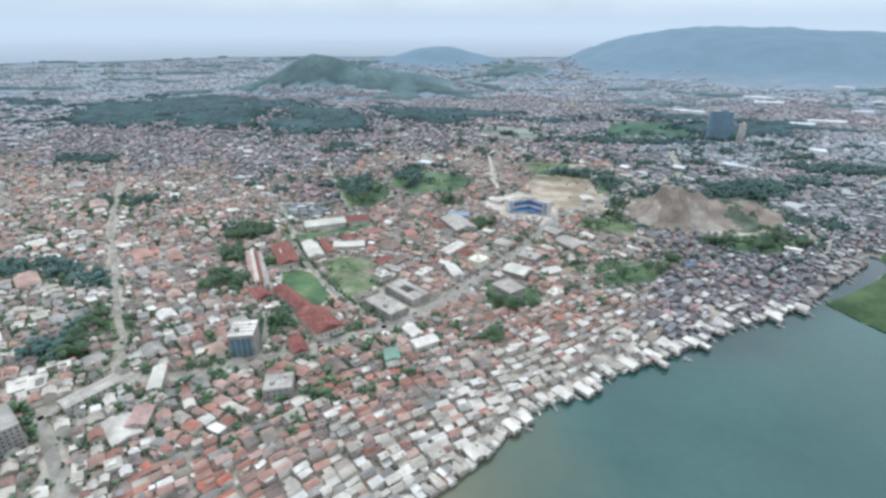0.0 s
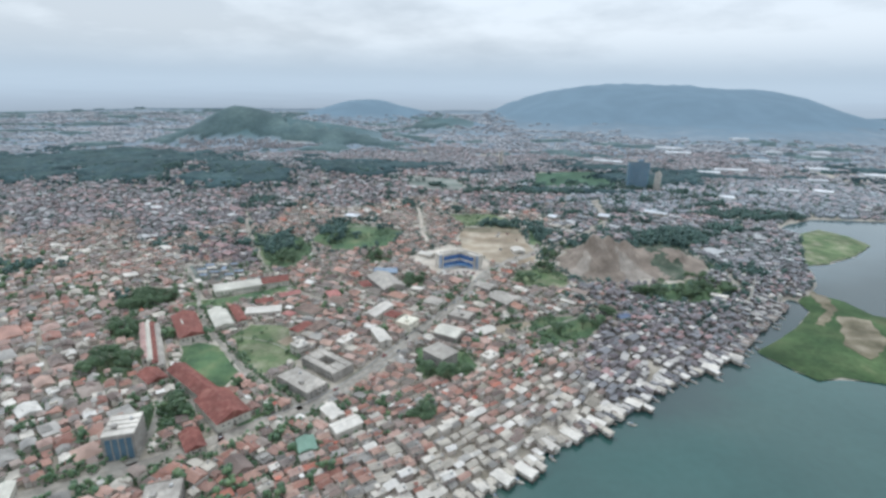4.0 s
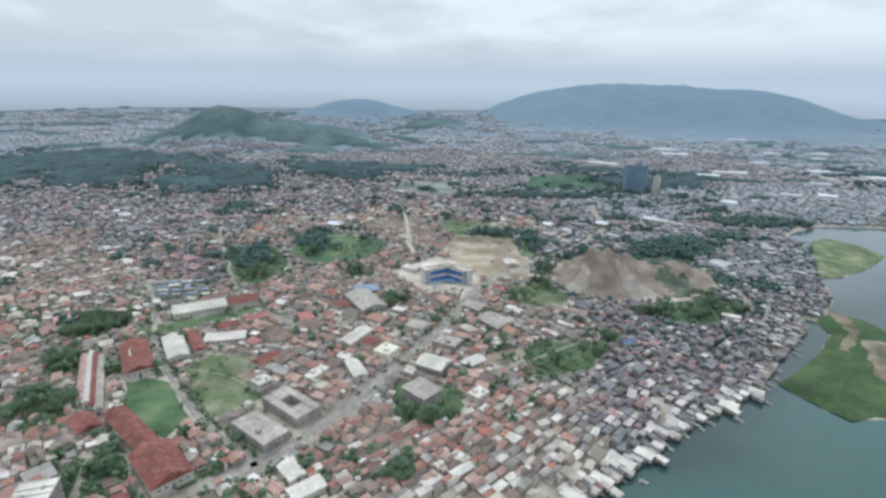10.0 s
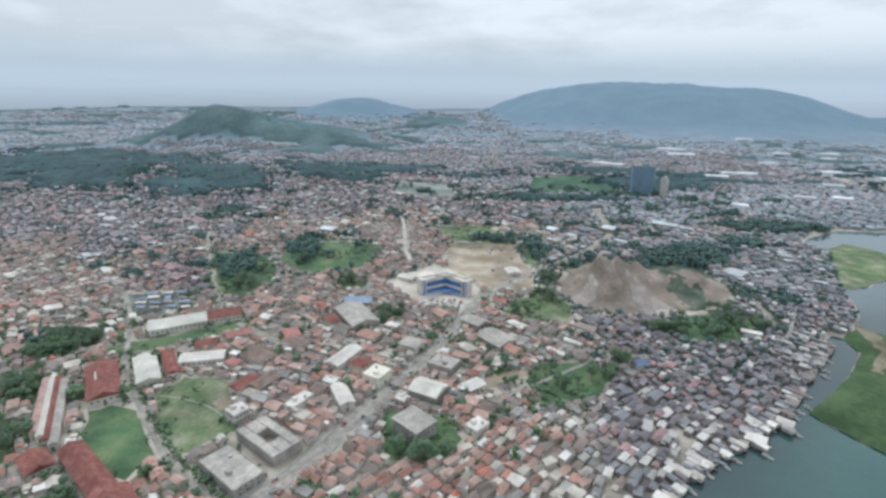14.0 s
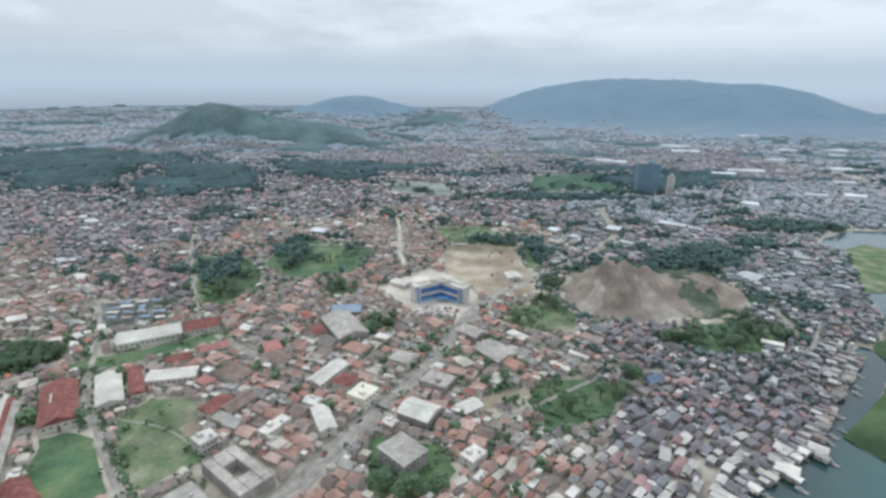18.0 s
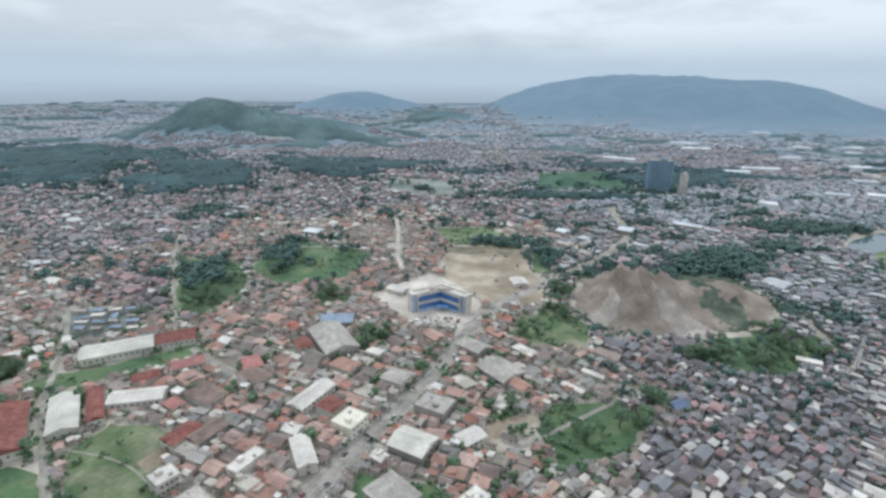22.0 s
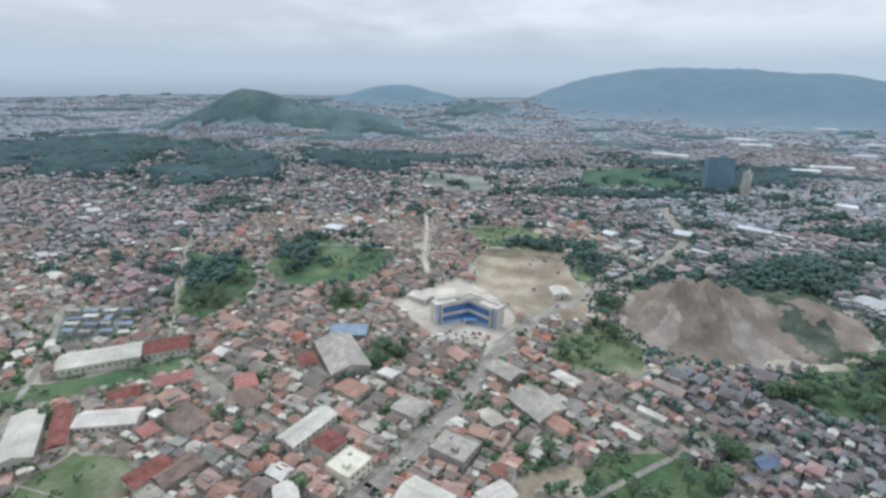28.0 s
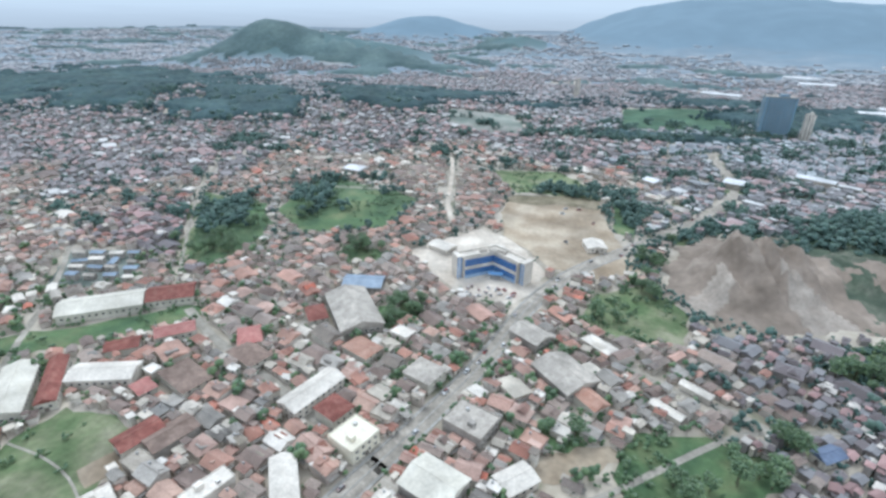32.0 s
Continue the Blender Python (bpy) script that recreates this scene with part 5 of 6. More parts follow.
# larger houses and shops first, strewn about
try_houses(50, 34, 41, lambda x, y, sd: sd > 70 and y < 1000, (10, 15), (13, 22), 51, 12)
east = lambda x, y, sd: x > 88 and y < 700 and not near_shore(x, y, sd)
try_houses(-40, 5.0, 6.8, east, (3.4, 5.2), (4.2, 7.4), 41, 1.0)
try_houses(42.6, 8.8, 10.8, west_town, (6.2, 8.2), (7.4, 9.9), 3)
terrace = lambda x, y, sd: 440 < y < 640 and -230 < x < 45 and not near_shore(x, y, sd)
try_houses(62, 11.5, 13.5, terrace, (8, 11), (9.5, 13), 9, 0.8)
for k, turn in enumerate((-14, -7, 0, 7, 14)):
    try_houses(63.5 + turn, 8.6, 10.8, lambda x, y, sd: not near_shore(x, y, sd) and not west_town(x, y, sd) and y < 630 and zone_angle(x, y, sd) == 63.5 + turn, (6.2, 8.0), (7.6, 10), 10 + k)
    try_houses(63.5 + turn, 6.6, 8.2, lambda x, y, sd: not near_shore(x, y, sd) and not west_town(x, y, sd) and 630 <= y < 960 and zone_angle(x, y, sd) == 63.5 + turn, (4.8, 6.2), (5.8, 7.8), 15 + k)
    try_houses(50 + turn * 2, 8.6, 10.6, lambda x, y, sd: y >= 960 and zone_angle(x, y, sd) == 63.5 + turn, (6.2, 8.2), (7.4, 10.0), 20 + k)
# smaller ones in the gaps that are left
try_houses(-46, 4.6, 5.2, near_shore, (3.6, 4.6), (4.2, 6.4), 31, 0.8)
try_houses(42.6, 5.2, 5.8, west_town, (4.0, 5.6), (4.8, 7.2), 32, 0.8)
try_houses(62, 3.6, 4.0, terrace, (2.6, 3.6), (3.0, 4.6), 34, 0.6)
try_houses(63.5, 5.2, 5.8, lambda x, y, sd: not near_shore(x, y, sd) and not west_town(x, y, sd) and y < 760, (4.0, 5.6), (4.6, 7.2), 33, 0.8)

# the houses that the camera passes nearest become things of their own
NEAR_SPOTS = [(-60, 275), (-110, 305), (-8, 500), (68, 515), (-90, 515)]


def nearness(hs):
    return min(math.hypot(hs[0] - a, hs[1] - b) for a, b in NEAR_SPOTS)


houses.sort(key=nearness)
near_houses, mass_houses = houses[:555], houses[555:]

# lean-tos, back rooms, upper rooms and sheds that break up the roofs
clutter, rc = [], random.Random(71)
for x, y, w, d, an, h, rise, kind, roof, sd in houses:
    if y > 1150 or (sd < 60 and y < 420 and rc.random() < 0.7):
        continue
    c, s = math.cos(radians(an)), math.sin(radians(an))
    for _ in range(rc.choices((0, 1, 2, 3), (0.22, 0.38, 0.27, 0.13))[0]):
        aw, ad = min(7, w) * rc.uniform(0.3, 0.62), min(9, d) * rc.uniform(0.25, 0.6)
        if rc.random() < 0.5:
            u, v = rc.choice((-1, 1)) * (w / 2 + aw * rc.uniform(0.0, 0.4)), rc.uniform(-0.35, 0.35) * d
        else:
            u, v = rc.uniform(-0.3, 0.3) * w, rc.choice((-1, 1)) * (d / 2 + ad * rc.uniform(0.0, 0.4))
        px, py = x + u * c - v * s, y + u * s + v * c
        i, j = int((px - RX0) / CELL), int((py - RY0) / CELL)
        if open_ground[j, i] or SHORE_R[j, i] < 4:
            continue
        up = rc.random() < 0.16
        clutter.append((px, py, aw, ad, an + rc.choice((0, 0, 90)) + rc.gauss(0, 3), h + rc.uniform(1.0, 2.6) if up else h * rc.uniform(0.5, 0.92), 0.14 * aw, rc.choice(("shed", "shed", "gable", "flat")), rc.choices((roof, 3, 2, 0, 1), (0.28, 0.32, 0.17, 0.11, 0.12))[0], sd))
    if w * d > 55 and rc.random() < 0.55:
        u, v = rc.uniform(-0.2, 0.2) * w, rc.uniform(-0.25, 0.25) * d
        clutter.append((x + u * c - v * s, y + u * s + v * c, w * rc.uniform(0.35, 0.6), d * rc.uniform(0.3, 0.5), an + 90 * rc.randrange(2), h + rise * rc.uniform(0.35, 0.8), rise * 0.8, rc.choice(("gable", "hip", "shed")), roof if rc.random() < 0.6 else rc.randrange(4), sd))
mass_houses += clutter
for _ in range(46):      # pale stores on the waterside below the minaret
    a, b = rc.uniform(0, 1), rc.uniform(-2, 26)
    mass_houses.append((318 + 52 * a - 0.64 * b, 540 + 50 * a + 0.77 * b, rc.uniform(3.5, 6.5), rc.uniform(4.5, 8), 44 + rc.gauss(0, 6), rc.uniform(4, 8), 0.6, rc.choice(("flat", "shed", "gable")), rc.choice((3, 3, 3, 2)), 8.0))
line = SHORE_A[3:]
for (x0, y0), (x1, y1) in zip(line, line[1:]):
    ln = math.hypot(x1 - x0, y1 - y0)
    dx, dy = (x1 - x0) / ln, (y1 - y0) / ln
    for _ in range(int(ln * 0.62)):
        a, o = rc.uniform(0, ln), 4.4 * rc.random() ** 0.6 * rc.choice((-0.5, 0.75, 1.0)) + 1.5 * math.sin(0.09 * (x0 + y0))
        px, py = x0 + dx * a + dy * o, y0 + dy * a - dx * o
        if py > 596:
            continue
        roof = rc.choices((0, 1, 2, 3), (0.04, 0.06, 0.20, 0.70) if py < 350 else (0.06, 0.24, 0.34, 0.36))[0]
        mass_houses.append((px, py, rc.uniform(3.2, 4.8), rc.uniform(4.5, 7.5), math.degrees(math.atan2(dy, dx)) + rc.gauss(0, 4), rc.uniform(3.0, 4.4), rc.uniform(0.6, 1.1), rc.choice(("gable", "gable", "shed")), roof, 8.0))


def roof_arrays(kind, w, d, rise, over=0.45):
    a, b, e = w / 2 + over, d / 2 + over, 0.15
    if kind == "flat":
        return [(-a, -b, 0), (a, -b, 0), (a, b, 0), (-a, b, 0), (-a, -b, .35), (a, -b, .35), (a, b, .35), (-a, b, .35)], [(4, 5, 6, 7), (0, 1, 5, 4), (1, 2, 6, 5), (2, 3, 7, 6), (3, 0, 4, 7)]
    if kind == "shed":
        return [(-a, -b, 0), (a, -b, 0), (a, b, 0), (-a, b, 0), (-a, -b, e + rise), (a, -b, e), (a, b, e), (-a, b, e + rise)], [(4, 5, 6, 7), (0, 1, 5, 4), (1, 2, 6, 5), (2, 3, 7, 6), (3, 0, 4, 7)]
    r = 0 if kind == "gable" else min(a, b) * 0.85
    return [(-a, -b, 0), (a, -b, 0), (a, b, 0), (-a, b, 0), (0, -b + r, rise), (0, b - r, rise)], [(0, 1, 4), (2, 3, 5), (1, 2, 5, 4), (3, 0, 4, 5), (3, 2, 1, 0)]


def mass_mesh(name, rows, label, tone="i"):
    """Many houses as one mesh: walls and roofs, each roof an island."""
    verts, faces, mats = [], [], []
    zs = height(np.array([r[0] for r in rows]), np.array([r[1] for r in rows]))
    for (x, y, w, d, an, h, rise, kind, roof, sd), z in zip(rows, zs):
        c, s = math.cos(radians(an)), math.sin(radians(an))
        n = len(verts)
        for zz in (z - 2.0, z + h):
            for u, v in ((-w / 2, -d / 2), (w / 2, -d / 2), (w / 2, d / 2), (-w / 2, d / 2)):
                verts.append((x + u * c - v * s, y + u * s + v * c, zz))
        faces += [(n, n + 1, n + 5, n + 4), (n + 1, n + 2, n + 6, n + 5), (n + 2, n + 3, n + 7, n + 6), (n + 3, n, n + 4, n + 7)]
        mats += [4] * 4
        rv, rf = roof_arrays(kind, w, d, rise)
        n = len(verts)
        verts += [(x + u * c - v * s, y + u * s + v * c, z + h + q) for u, v, q in rv]
        faces += [tuple(n + i for i in f) for f in rf]
        mats += [roof] * len(rf)
    me = bpy.data.meshes.new(name)
    me.from_pydata(verts, [], faces)
    for k in ROOFS + ("wall",):
        me.materials.append(M[k + tone])
    me.polygons.foreach_set("material_index", np.array(mats, np.int32))
    return tagged(new(name, me), label, "houses", kind="stuff")




def rusty(x, y, sd):
    """Towards the bay the roofs are older and darker; the quarters mix where they meet."""
    mix = 34 * math.sin(x * 1.9 + y * 2.7) + 20 * math.sin(x * 0.05 + y * 0.03)
    if sd < 30 and x < 90:
        return False
    return (sd + mix < 85 and x + 0.5 * mix > 108) or x + mix > 165


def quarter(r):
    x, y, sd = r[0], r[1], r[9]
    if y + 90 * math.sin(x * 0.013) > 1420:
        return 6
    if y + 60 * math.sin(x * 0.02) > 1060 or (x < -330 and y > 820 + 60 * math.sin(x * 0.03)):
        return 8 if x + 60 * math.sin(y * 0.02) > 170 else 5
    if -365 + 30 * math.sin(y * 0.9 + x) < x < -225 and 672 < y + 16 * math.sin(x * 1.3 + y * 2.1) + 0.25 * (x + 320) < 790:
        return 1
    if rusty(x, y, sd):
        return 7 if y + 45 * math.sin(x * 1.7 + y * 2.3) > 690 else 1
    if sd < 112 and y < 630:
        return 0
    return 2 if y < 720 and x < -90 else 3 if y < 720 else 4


# Tones m, n, f and b carry haze in their roof colours.
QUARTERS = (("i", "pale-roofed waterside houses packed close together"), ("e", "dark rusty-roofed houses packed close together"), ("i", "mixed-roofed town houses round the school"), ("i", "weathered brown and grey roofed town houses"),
            ("i", "dense red-brown roofed houses across the town"), ("m", "far mixed-roofed houses of the town's edge"), ("f", "far houses below the wooded band, dulled by haze"), ("n", "grey and brown roofed houses beyond the quarry"), ("b", "far houses round the inner bay, tinted grey-blue by haze"))
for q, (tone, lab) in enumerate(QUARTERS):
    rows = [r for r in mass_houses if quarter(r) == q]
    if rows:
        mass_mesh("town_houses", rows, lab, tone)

# the far town, out to the hills: larger blocks on a loose grid
far_rows = []
r2 = random.Random(5)
y = 960.0
while y < 4500:
    st = 13 + (y - 960) * 0.008
    x = -1.35 * y - 200
    while x < 1.05 * y + 200:
        px, py = x + r2.uniform(-.45, .45) * st, y + r2.uniform(-.45, .45) * st
        x += st
        if RX0 + 14 < px < RX0 + CELL * RNX - 14 and py < RY0 + CELL * RNY - 14:
            continue
        far_rows.append((px, py, st))
    y += st
fx, fy = np.array([f[0] for f in far_rows]), np.array([f[1] for f in far_rows])
fsd = shore(fx, fy)
fhz = height(fx, fy)
on_mtn = (np.hypot(fx, fy) > 4300) | (fhz > 48 + 18 * ripple(fx, fy, 60, 2.0))
keep = (fsd > 14) & ~on_mtn & (wooded(fx, fy) < 0) & (ripple(fx * 0.5, fy, 90, 9.0) < 0.75)
for g0, g1, rx, ry in GROVES:
    keep &= ((fx - g0) / rx) ** 2 + ((fy - g1) / ry) ** 2 > 1
far_houses, far_trees = [], []
for (px, py, st), k, sd, up in zip(far_rows, keep, fsd, fhz):
    if math.hypot(px, py) > 4300 or (up > 55 and py > 2750):
        continue
    if k and r2.random() < 0.8:
        w, d = st * r2.uniform(0.5, 0.78), st * r2.uniform(0.55, 0.95)
        warm = float(ripple(px * 0.6, py, 130, 7.0))
        roof = r2.choices((0, 1, 2, 3), (0.12, 0.16, 0.24, 0.48) if px > 350 else (0.46, 0.20, 0.12, 0.22) if warm > 0.1 else (0.14, 0.38, 0.32, 0.16))[0]
        kind = r2.choice(("gable", "gable", "hip", "shed"))
        far_houses.append((px, py, w * 1.15, d * 1.15, r2.choice((0, 25, 50, 65)) + r2.uniform(-8, 8), r2.uniform(2.2, 3.4), min(w, 12) * 0.13, kind, roof, sd))
    elif sd > 10 and (up < 42 or (px < 0 and py < 2600)):
        far_trees.append((px, py, st))
for near, tone, lab in ((True, "f", "far mixed-roofed houses reaching to the hills"), (False, "g", "distant houses on the plain, paled by haze")):
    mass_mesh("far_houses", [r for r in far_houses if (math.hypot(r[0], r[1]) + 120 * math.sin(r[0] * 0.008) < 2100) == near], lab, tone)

# ---------------------------------------------------------------- single houses near the flight
ROOF_WORDS = {0: "red clay-tiled", 1: "weathered brown", 2: "grey sheet-metal", 3: "pale sheet-metal"}
KIND_WORDS = {"gable": "gabled", "hip": "hipped", "shed": "lean-to", "flat": "flat"}
PROTO = {}


def house_wall_bm(w, d, h):
    """Walls on a sunk footing, with door and window openings cut as shallow recesses."""
    bm = box_bm(w, d, h + 2.0, (0, 0, -2.0))
    return bm


def house_proto(roof, kind, small, tall, old):
    """A small dwelling with walls, roof, door, windows and porch."""
    tone = "eo" if old else "o"
    w, d = {0: (7.1, 8.8), 1: (5.2, 8.4), 2: (4.2, 5.4), 3: (9.4, 11.4), 4: (12.5, 16.5)}[small]
    h = 6.4 if tall else 3.5 if small < 3 else 4.4
    rise = {"gable": 0.28, "hip": 0.30, "shed": 0.13, "flat": 0.1}[kind] * w
    ob = thing(("red", "brown", "grey", "pale")[roof] + "_roof_house", 0, -900, 0, "%s house under a %s %s roof" % ("two-storey" if tall else "small plastered", KIND_WORDS[kind], ROOF_WORDS[roof]), "house", "%s-roofed houses near the bay" % ROOF_WORDS[roof], z=0)
    part("wall", house_wall_bm(w, d, h), M["wall" + tone], ob)
    rf = part("roof", roof_bm(w, d, rise, kind, 0.5), M[ROOFS[roof] + tone], ob)
    rf.location.z = h
    if kind in ("gable", "hip"):
        rc = part("ridge", box_bm(0.35, d + (0.9 if kind == "gable" else -d * 0.55), 0.14), M[ROOFS[roof] + tone], ob)
        rc.location.z = h + rise - 0.06
    if small != 2:
        pc = part("porch_roof", roof_bm(w * 0.7, 1.6, 0.35, "shed", 0.1), M["grey" + tone], ob)
        place(pc, 0, -d / 2 - 0.85, 2.4)
    if small in (0, 3):
        an = part("annex", roof_bm(w * 0.42, d * 0.4, 0.5, "shed", 0.15), M[("paleo", "greyo", "redo", "paleo")[roof]], ob, "low annex under a sheet roof")
        place(an, w * 0.5 + w * 0.2, d * 0.22, h * 0.62)
        place(part("annex_wall", box_bm(w * 0.4, d * 0.38, h * 0.62 + 2.0, (0, 0, -2.0)), M["wall" + tone], ob), w * 0.5 + w * 0.2, d * 0.22, 0)
    place(part("door", box_bm(1.0, 0.14, 2.1), M["wood"], ob), w * 0.12, -d / 2 - 0.05, 0.1)
    for e in (-1, 1):
        wn = new("window", window_mesh(1.3, 1.2))
        wn.parent = ob
        place(wn, e * (w / 2 + 0.02), -d * 0.2, h - 1.5, 90 * e)
    if tall or kind == "flat":
        tk = part("water_tank", lathe_bm([(0.55, 0), (0.6, 0.1), (0.6, 1.1), (0.3, 1.35)], 10), M["metal"], ob)
        place(tk, w * 0.2, d * 0.25, h + (0.4 if kind == "flat" else 0.7 * rise))
    return ob


for hs in near_houses:
    x, y, w, d, an, h, rise, kind, roof, sd = hs
    small = 2 if w * d < 31 else 1 if w < 5.9 else 0 if w * d < 88 else 3 if w * d < 155 else 4
    key = (roof, kind, small, h > 5.5, bool(rusty(x, y, sd)))
    z = float(height(x, y))
    if key not in PROTO:
        PROTO[key] = house_proto(*key)
        PROTO[key].matrix_world = pose(x, y, z, 0, 0, an)
    else:
        copy_thing(PROTO[key], pose(x, y, z, 0, 0, an))

# ---------------------------------------------------------------- waterside: jetties, stilt houses, boats
rs = random.Random(21)


def shore_point(s):
    """A point s metres along the town's shore from its south end, and the way out to the bay."""
    line = SHORE_A[4:]
    for (x0, y0), (x1, y1) in zip(line, line[1:]):
        ln = math.hypot(x1 - x0, y1 - y0)
        if s <= ln:
            dx, dy = (x1 - x0) / ln, (y1 - y0) / ln
            return x0 + dx * s, y0 + dy * s, math.degrees(math.atan2(-dx, dy))
        s -= ln
    return None


def jetty(x, y, ang, length):
    ob = thing("jetty", x, y, ang - 90, "grey timber jetty on posts over the water", "jetty", "waterside jetties", z=0)
    part("deck", box_bm(1.5, length, 0.14, (0, length / 2 - 3, 1.35)), M["wood"], ob)
    part("rail", box_bm(0.08, length - 1, 0.08, (0.7, length / 2 - 3, 2.3)), M["wood"], ob)
    for k in range(int(length / 4) + 1):
        for e in (-0.65, 0.65):
            part("post", box_bm(0.16, 0.16, 4.2, (e, k * 4 - 2.5, -2.2)), M["wood"], ob)
    return ob


def stilt_house(x, y, ang, w, d, roof):
    ob = thing("stilt_house", x, y, ang, "waterside stilt house with a %s roof over the bay" % ("white sheet" if roof == "pale" else "grey sheet" if roof == "grey" else "rusty"), "house", "stilt houses", z=0)
    part("floor", box_bm(w + 0.8, d + 0.8, 0.2, (0, 0, 1.3)), M["wood"], ob)
    part("wall", box_bm(w, d, 2.6, (0, 0, 1.5)), M["wallo"], ob)
    rf = part("roof", roof_bm(w, d, w * 0.24, "gable", 0.55), M[roof + "o"], ob)
    rf.location.z = 4.1
    for ex in (-1, 1):
        for ey in (-1, 1):
            part("stilt", box_bm(0.2, 0.2, 4.0, (ex * w * 0.45, ey * d * 0.45, -2.5)), M["wood"], ob)
    wn = new("window", window_mesh(1.1, 1.2))
    wn.parent = ob
    place(wn, w / 2 + 0.02, 0, 2.8, 90)
    part("door", box_bm(0.9, 0.12, 2.0, (0, -d / 2 - 0.04, 1.5)), M["wood"], ob)
    return ob


def hull_bm(l, w, h):
    bm = bmesh.new()
    n = 9
    rings = []
    for i in range(n):
        t = i / (n - 1)
        half = w / 2 * math.sin(math.pi * min(1, 0.12 + 0.88 * t)) ** 0.55 if t < 1 else 0.03
        half = max(half, 0.03)
        sheer = h * (0.75 + 0.5 * (2 * t - 1) ** 2)
        y = (t - 0.5) * l
        rings.append([bm.verts.new(p) for p in ((-half, y, sheer), (-half * 0.75, y, 0.1), (half * 0.75, y, 0.1), (half, y, sheer), (half * 0.8, y, sheer - 0.3), (-half * 0.8, y, sheer - 0.3))])
    for a, b in zip(rings, rings[1:]):
        for k in range(6):
            bm.faces.new([a[k], a[(k + 1) % 6], b[(k + 1) % 6], b[k]])
    bm.faces.new(rings[0][::-1]), bm.faces.new(rings[-1])
    bmesh.ops.recalc_face_normals(bm, faces=bm.faces[:])
    return bm


def boat(x, y, ang, l):
    ob = thing("fishing_boat", x, y, ang, "white wooden fishing boat with a small cabin, moored by the shore", "boat", "moored boats", z=-0.35)
    part("hull", hull_bm(l, l * 0.26, 1.2), M["white"], ob)
    part("cabin", box_bm(l * 0.17, l * 0.26, 1.5, (0, -l * 0.12, 0.6)), M["cream"], ob)
    part("cabin_roof", box_bm(l * 0.2, l * 0.32, 0.1, (0, -l * 0.12, 2.1)), M["bluesheet"], ob)
    part("mast", box_bm(0.1, 0.1, 3.4, (0, l * 0.15, 0.6)), M["wood"], ob)
    for e in (-1, 1):
        part("outrigger", box_bm(0.14, l * 0.7, 0.14, (e * l * 0.28, 0, 0.35)), M["wood"], ob)
    for e in (-1, 1):
        part("boom", box_bm(l * 0.56, 0.09, 0.09, (0, e * l * 0.2, 1.15)), M["wood"], ob)
    return ob


s = 3.0
while True:
    at = shore_point(s)
    if at is None or at[1] > 600:
        break
    x, y, ang = at
    out = (math.cos(radians(ang)), math.sin(radians(ang)))
    reach = rs.choice((1, 2, 3, 5, 8, 11)) if y > 285 else rs.choice((1, 2, 4, 6))
    if y > 490:
        reach = min(reach, 7)
    jetty(x, y, ang, reach + 4)
    k = 1.0
    side = rs.choice((-1, 1))
    while k + 6 < reach + 5:
        w, d = rs.uniform(3.8, 5.2), rs.uniform(5.5, 8.0)
        tx, ty = -out[1] * side, out[0] * side
        stilt_house(x + out[0] * (k + d / 2) + tx * (w / 2 + 1.1), y + out[1] * (k + d / 2) + ty * (w / 2 + 1.1), ang - 90 + rs.uniform(-3, 3), w, d, rs.choices(("pale", "grey", "brown"), (0.9, 0.08, 0.02) if y < 470 else (0.12, 0.5, 0.38))[0])
        k += d + 1.6
    if rs.random() < 0.45:
        boat(x + out[0] * (reach + 7), y + out[1] * (reach + 7), ang - 90 + rs.uniform(-25, 25), rs.uniform(6, 10))
    s += rs.uniform(8.5, 13)

for k, (x, y, w, d, a) in enumerate(((-22, 236, 7, 11, 44), (0, 263, 6, 10, 46), (8, 272, 6, 9, 46), (34, 302, 8, 12, 50), (49, 309, 7, 13, 50), (66, 335, 6, 12, 46), (85, 347, 8, 14, 46), (106, 362, 6, 13, 48), (124, 377, 9, 13, 48), (141, 387, 7, 11, 48), (176, 421, 7, 12, 50), (226, 446, 10, 12, 52), (258, 466, 7, 10, 50), (160, 412, 6, 12, 48))):
    ob = thing("landing_shed", x, y, a, "white sheet-roofed landing shed on piles over the water", "shed", "landing sheds", z=0)
    part("deck", box_bm(w + 2, d + 2.4, 0.25, (0, 0, 1.15)), M["wood"], ob)
    part("wall", box_bm(w, d, 2.9, (0, 0, 1.4)), M["white"], ob)
    place(part("roof", roof_bm(w, d, 0.2 * w, "gable", 0.7), M["white"], ob, "white sheet roof"), 0, 0, 4.3)
    part("door", box_bm(1.8, 0.14, 2.1, (0, -d / 2 - 0.05, 1.4)), M["wood"], ob)
    for ex in (-1, 1):
        for ey in (-1, 0, 1):
            part("pile", box_bm(0.24, 0.24, 4.4, (ex * w * 0.46, ey * d * 0.46, -3.2)), M["wood"], ob)

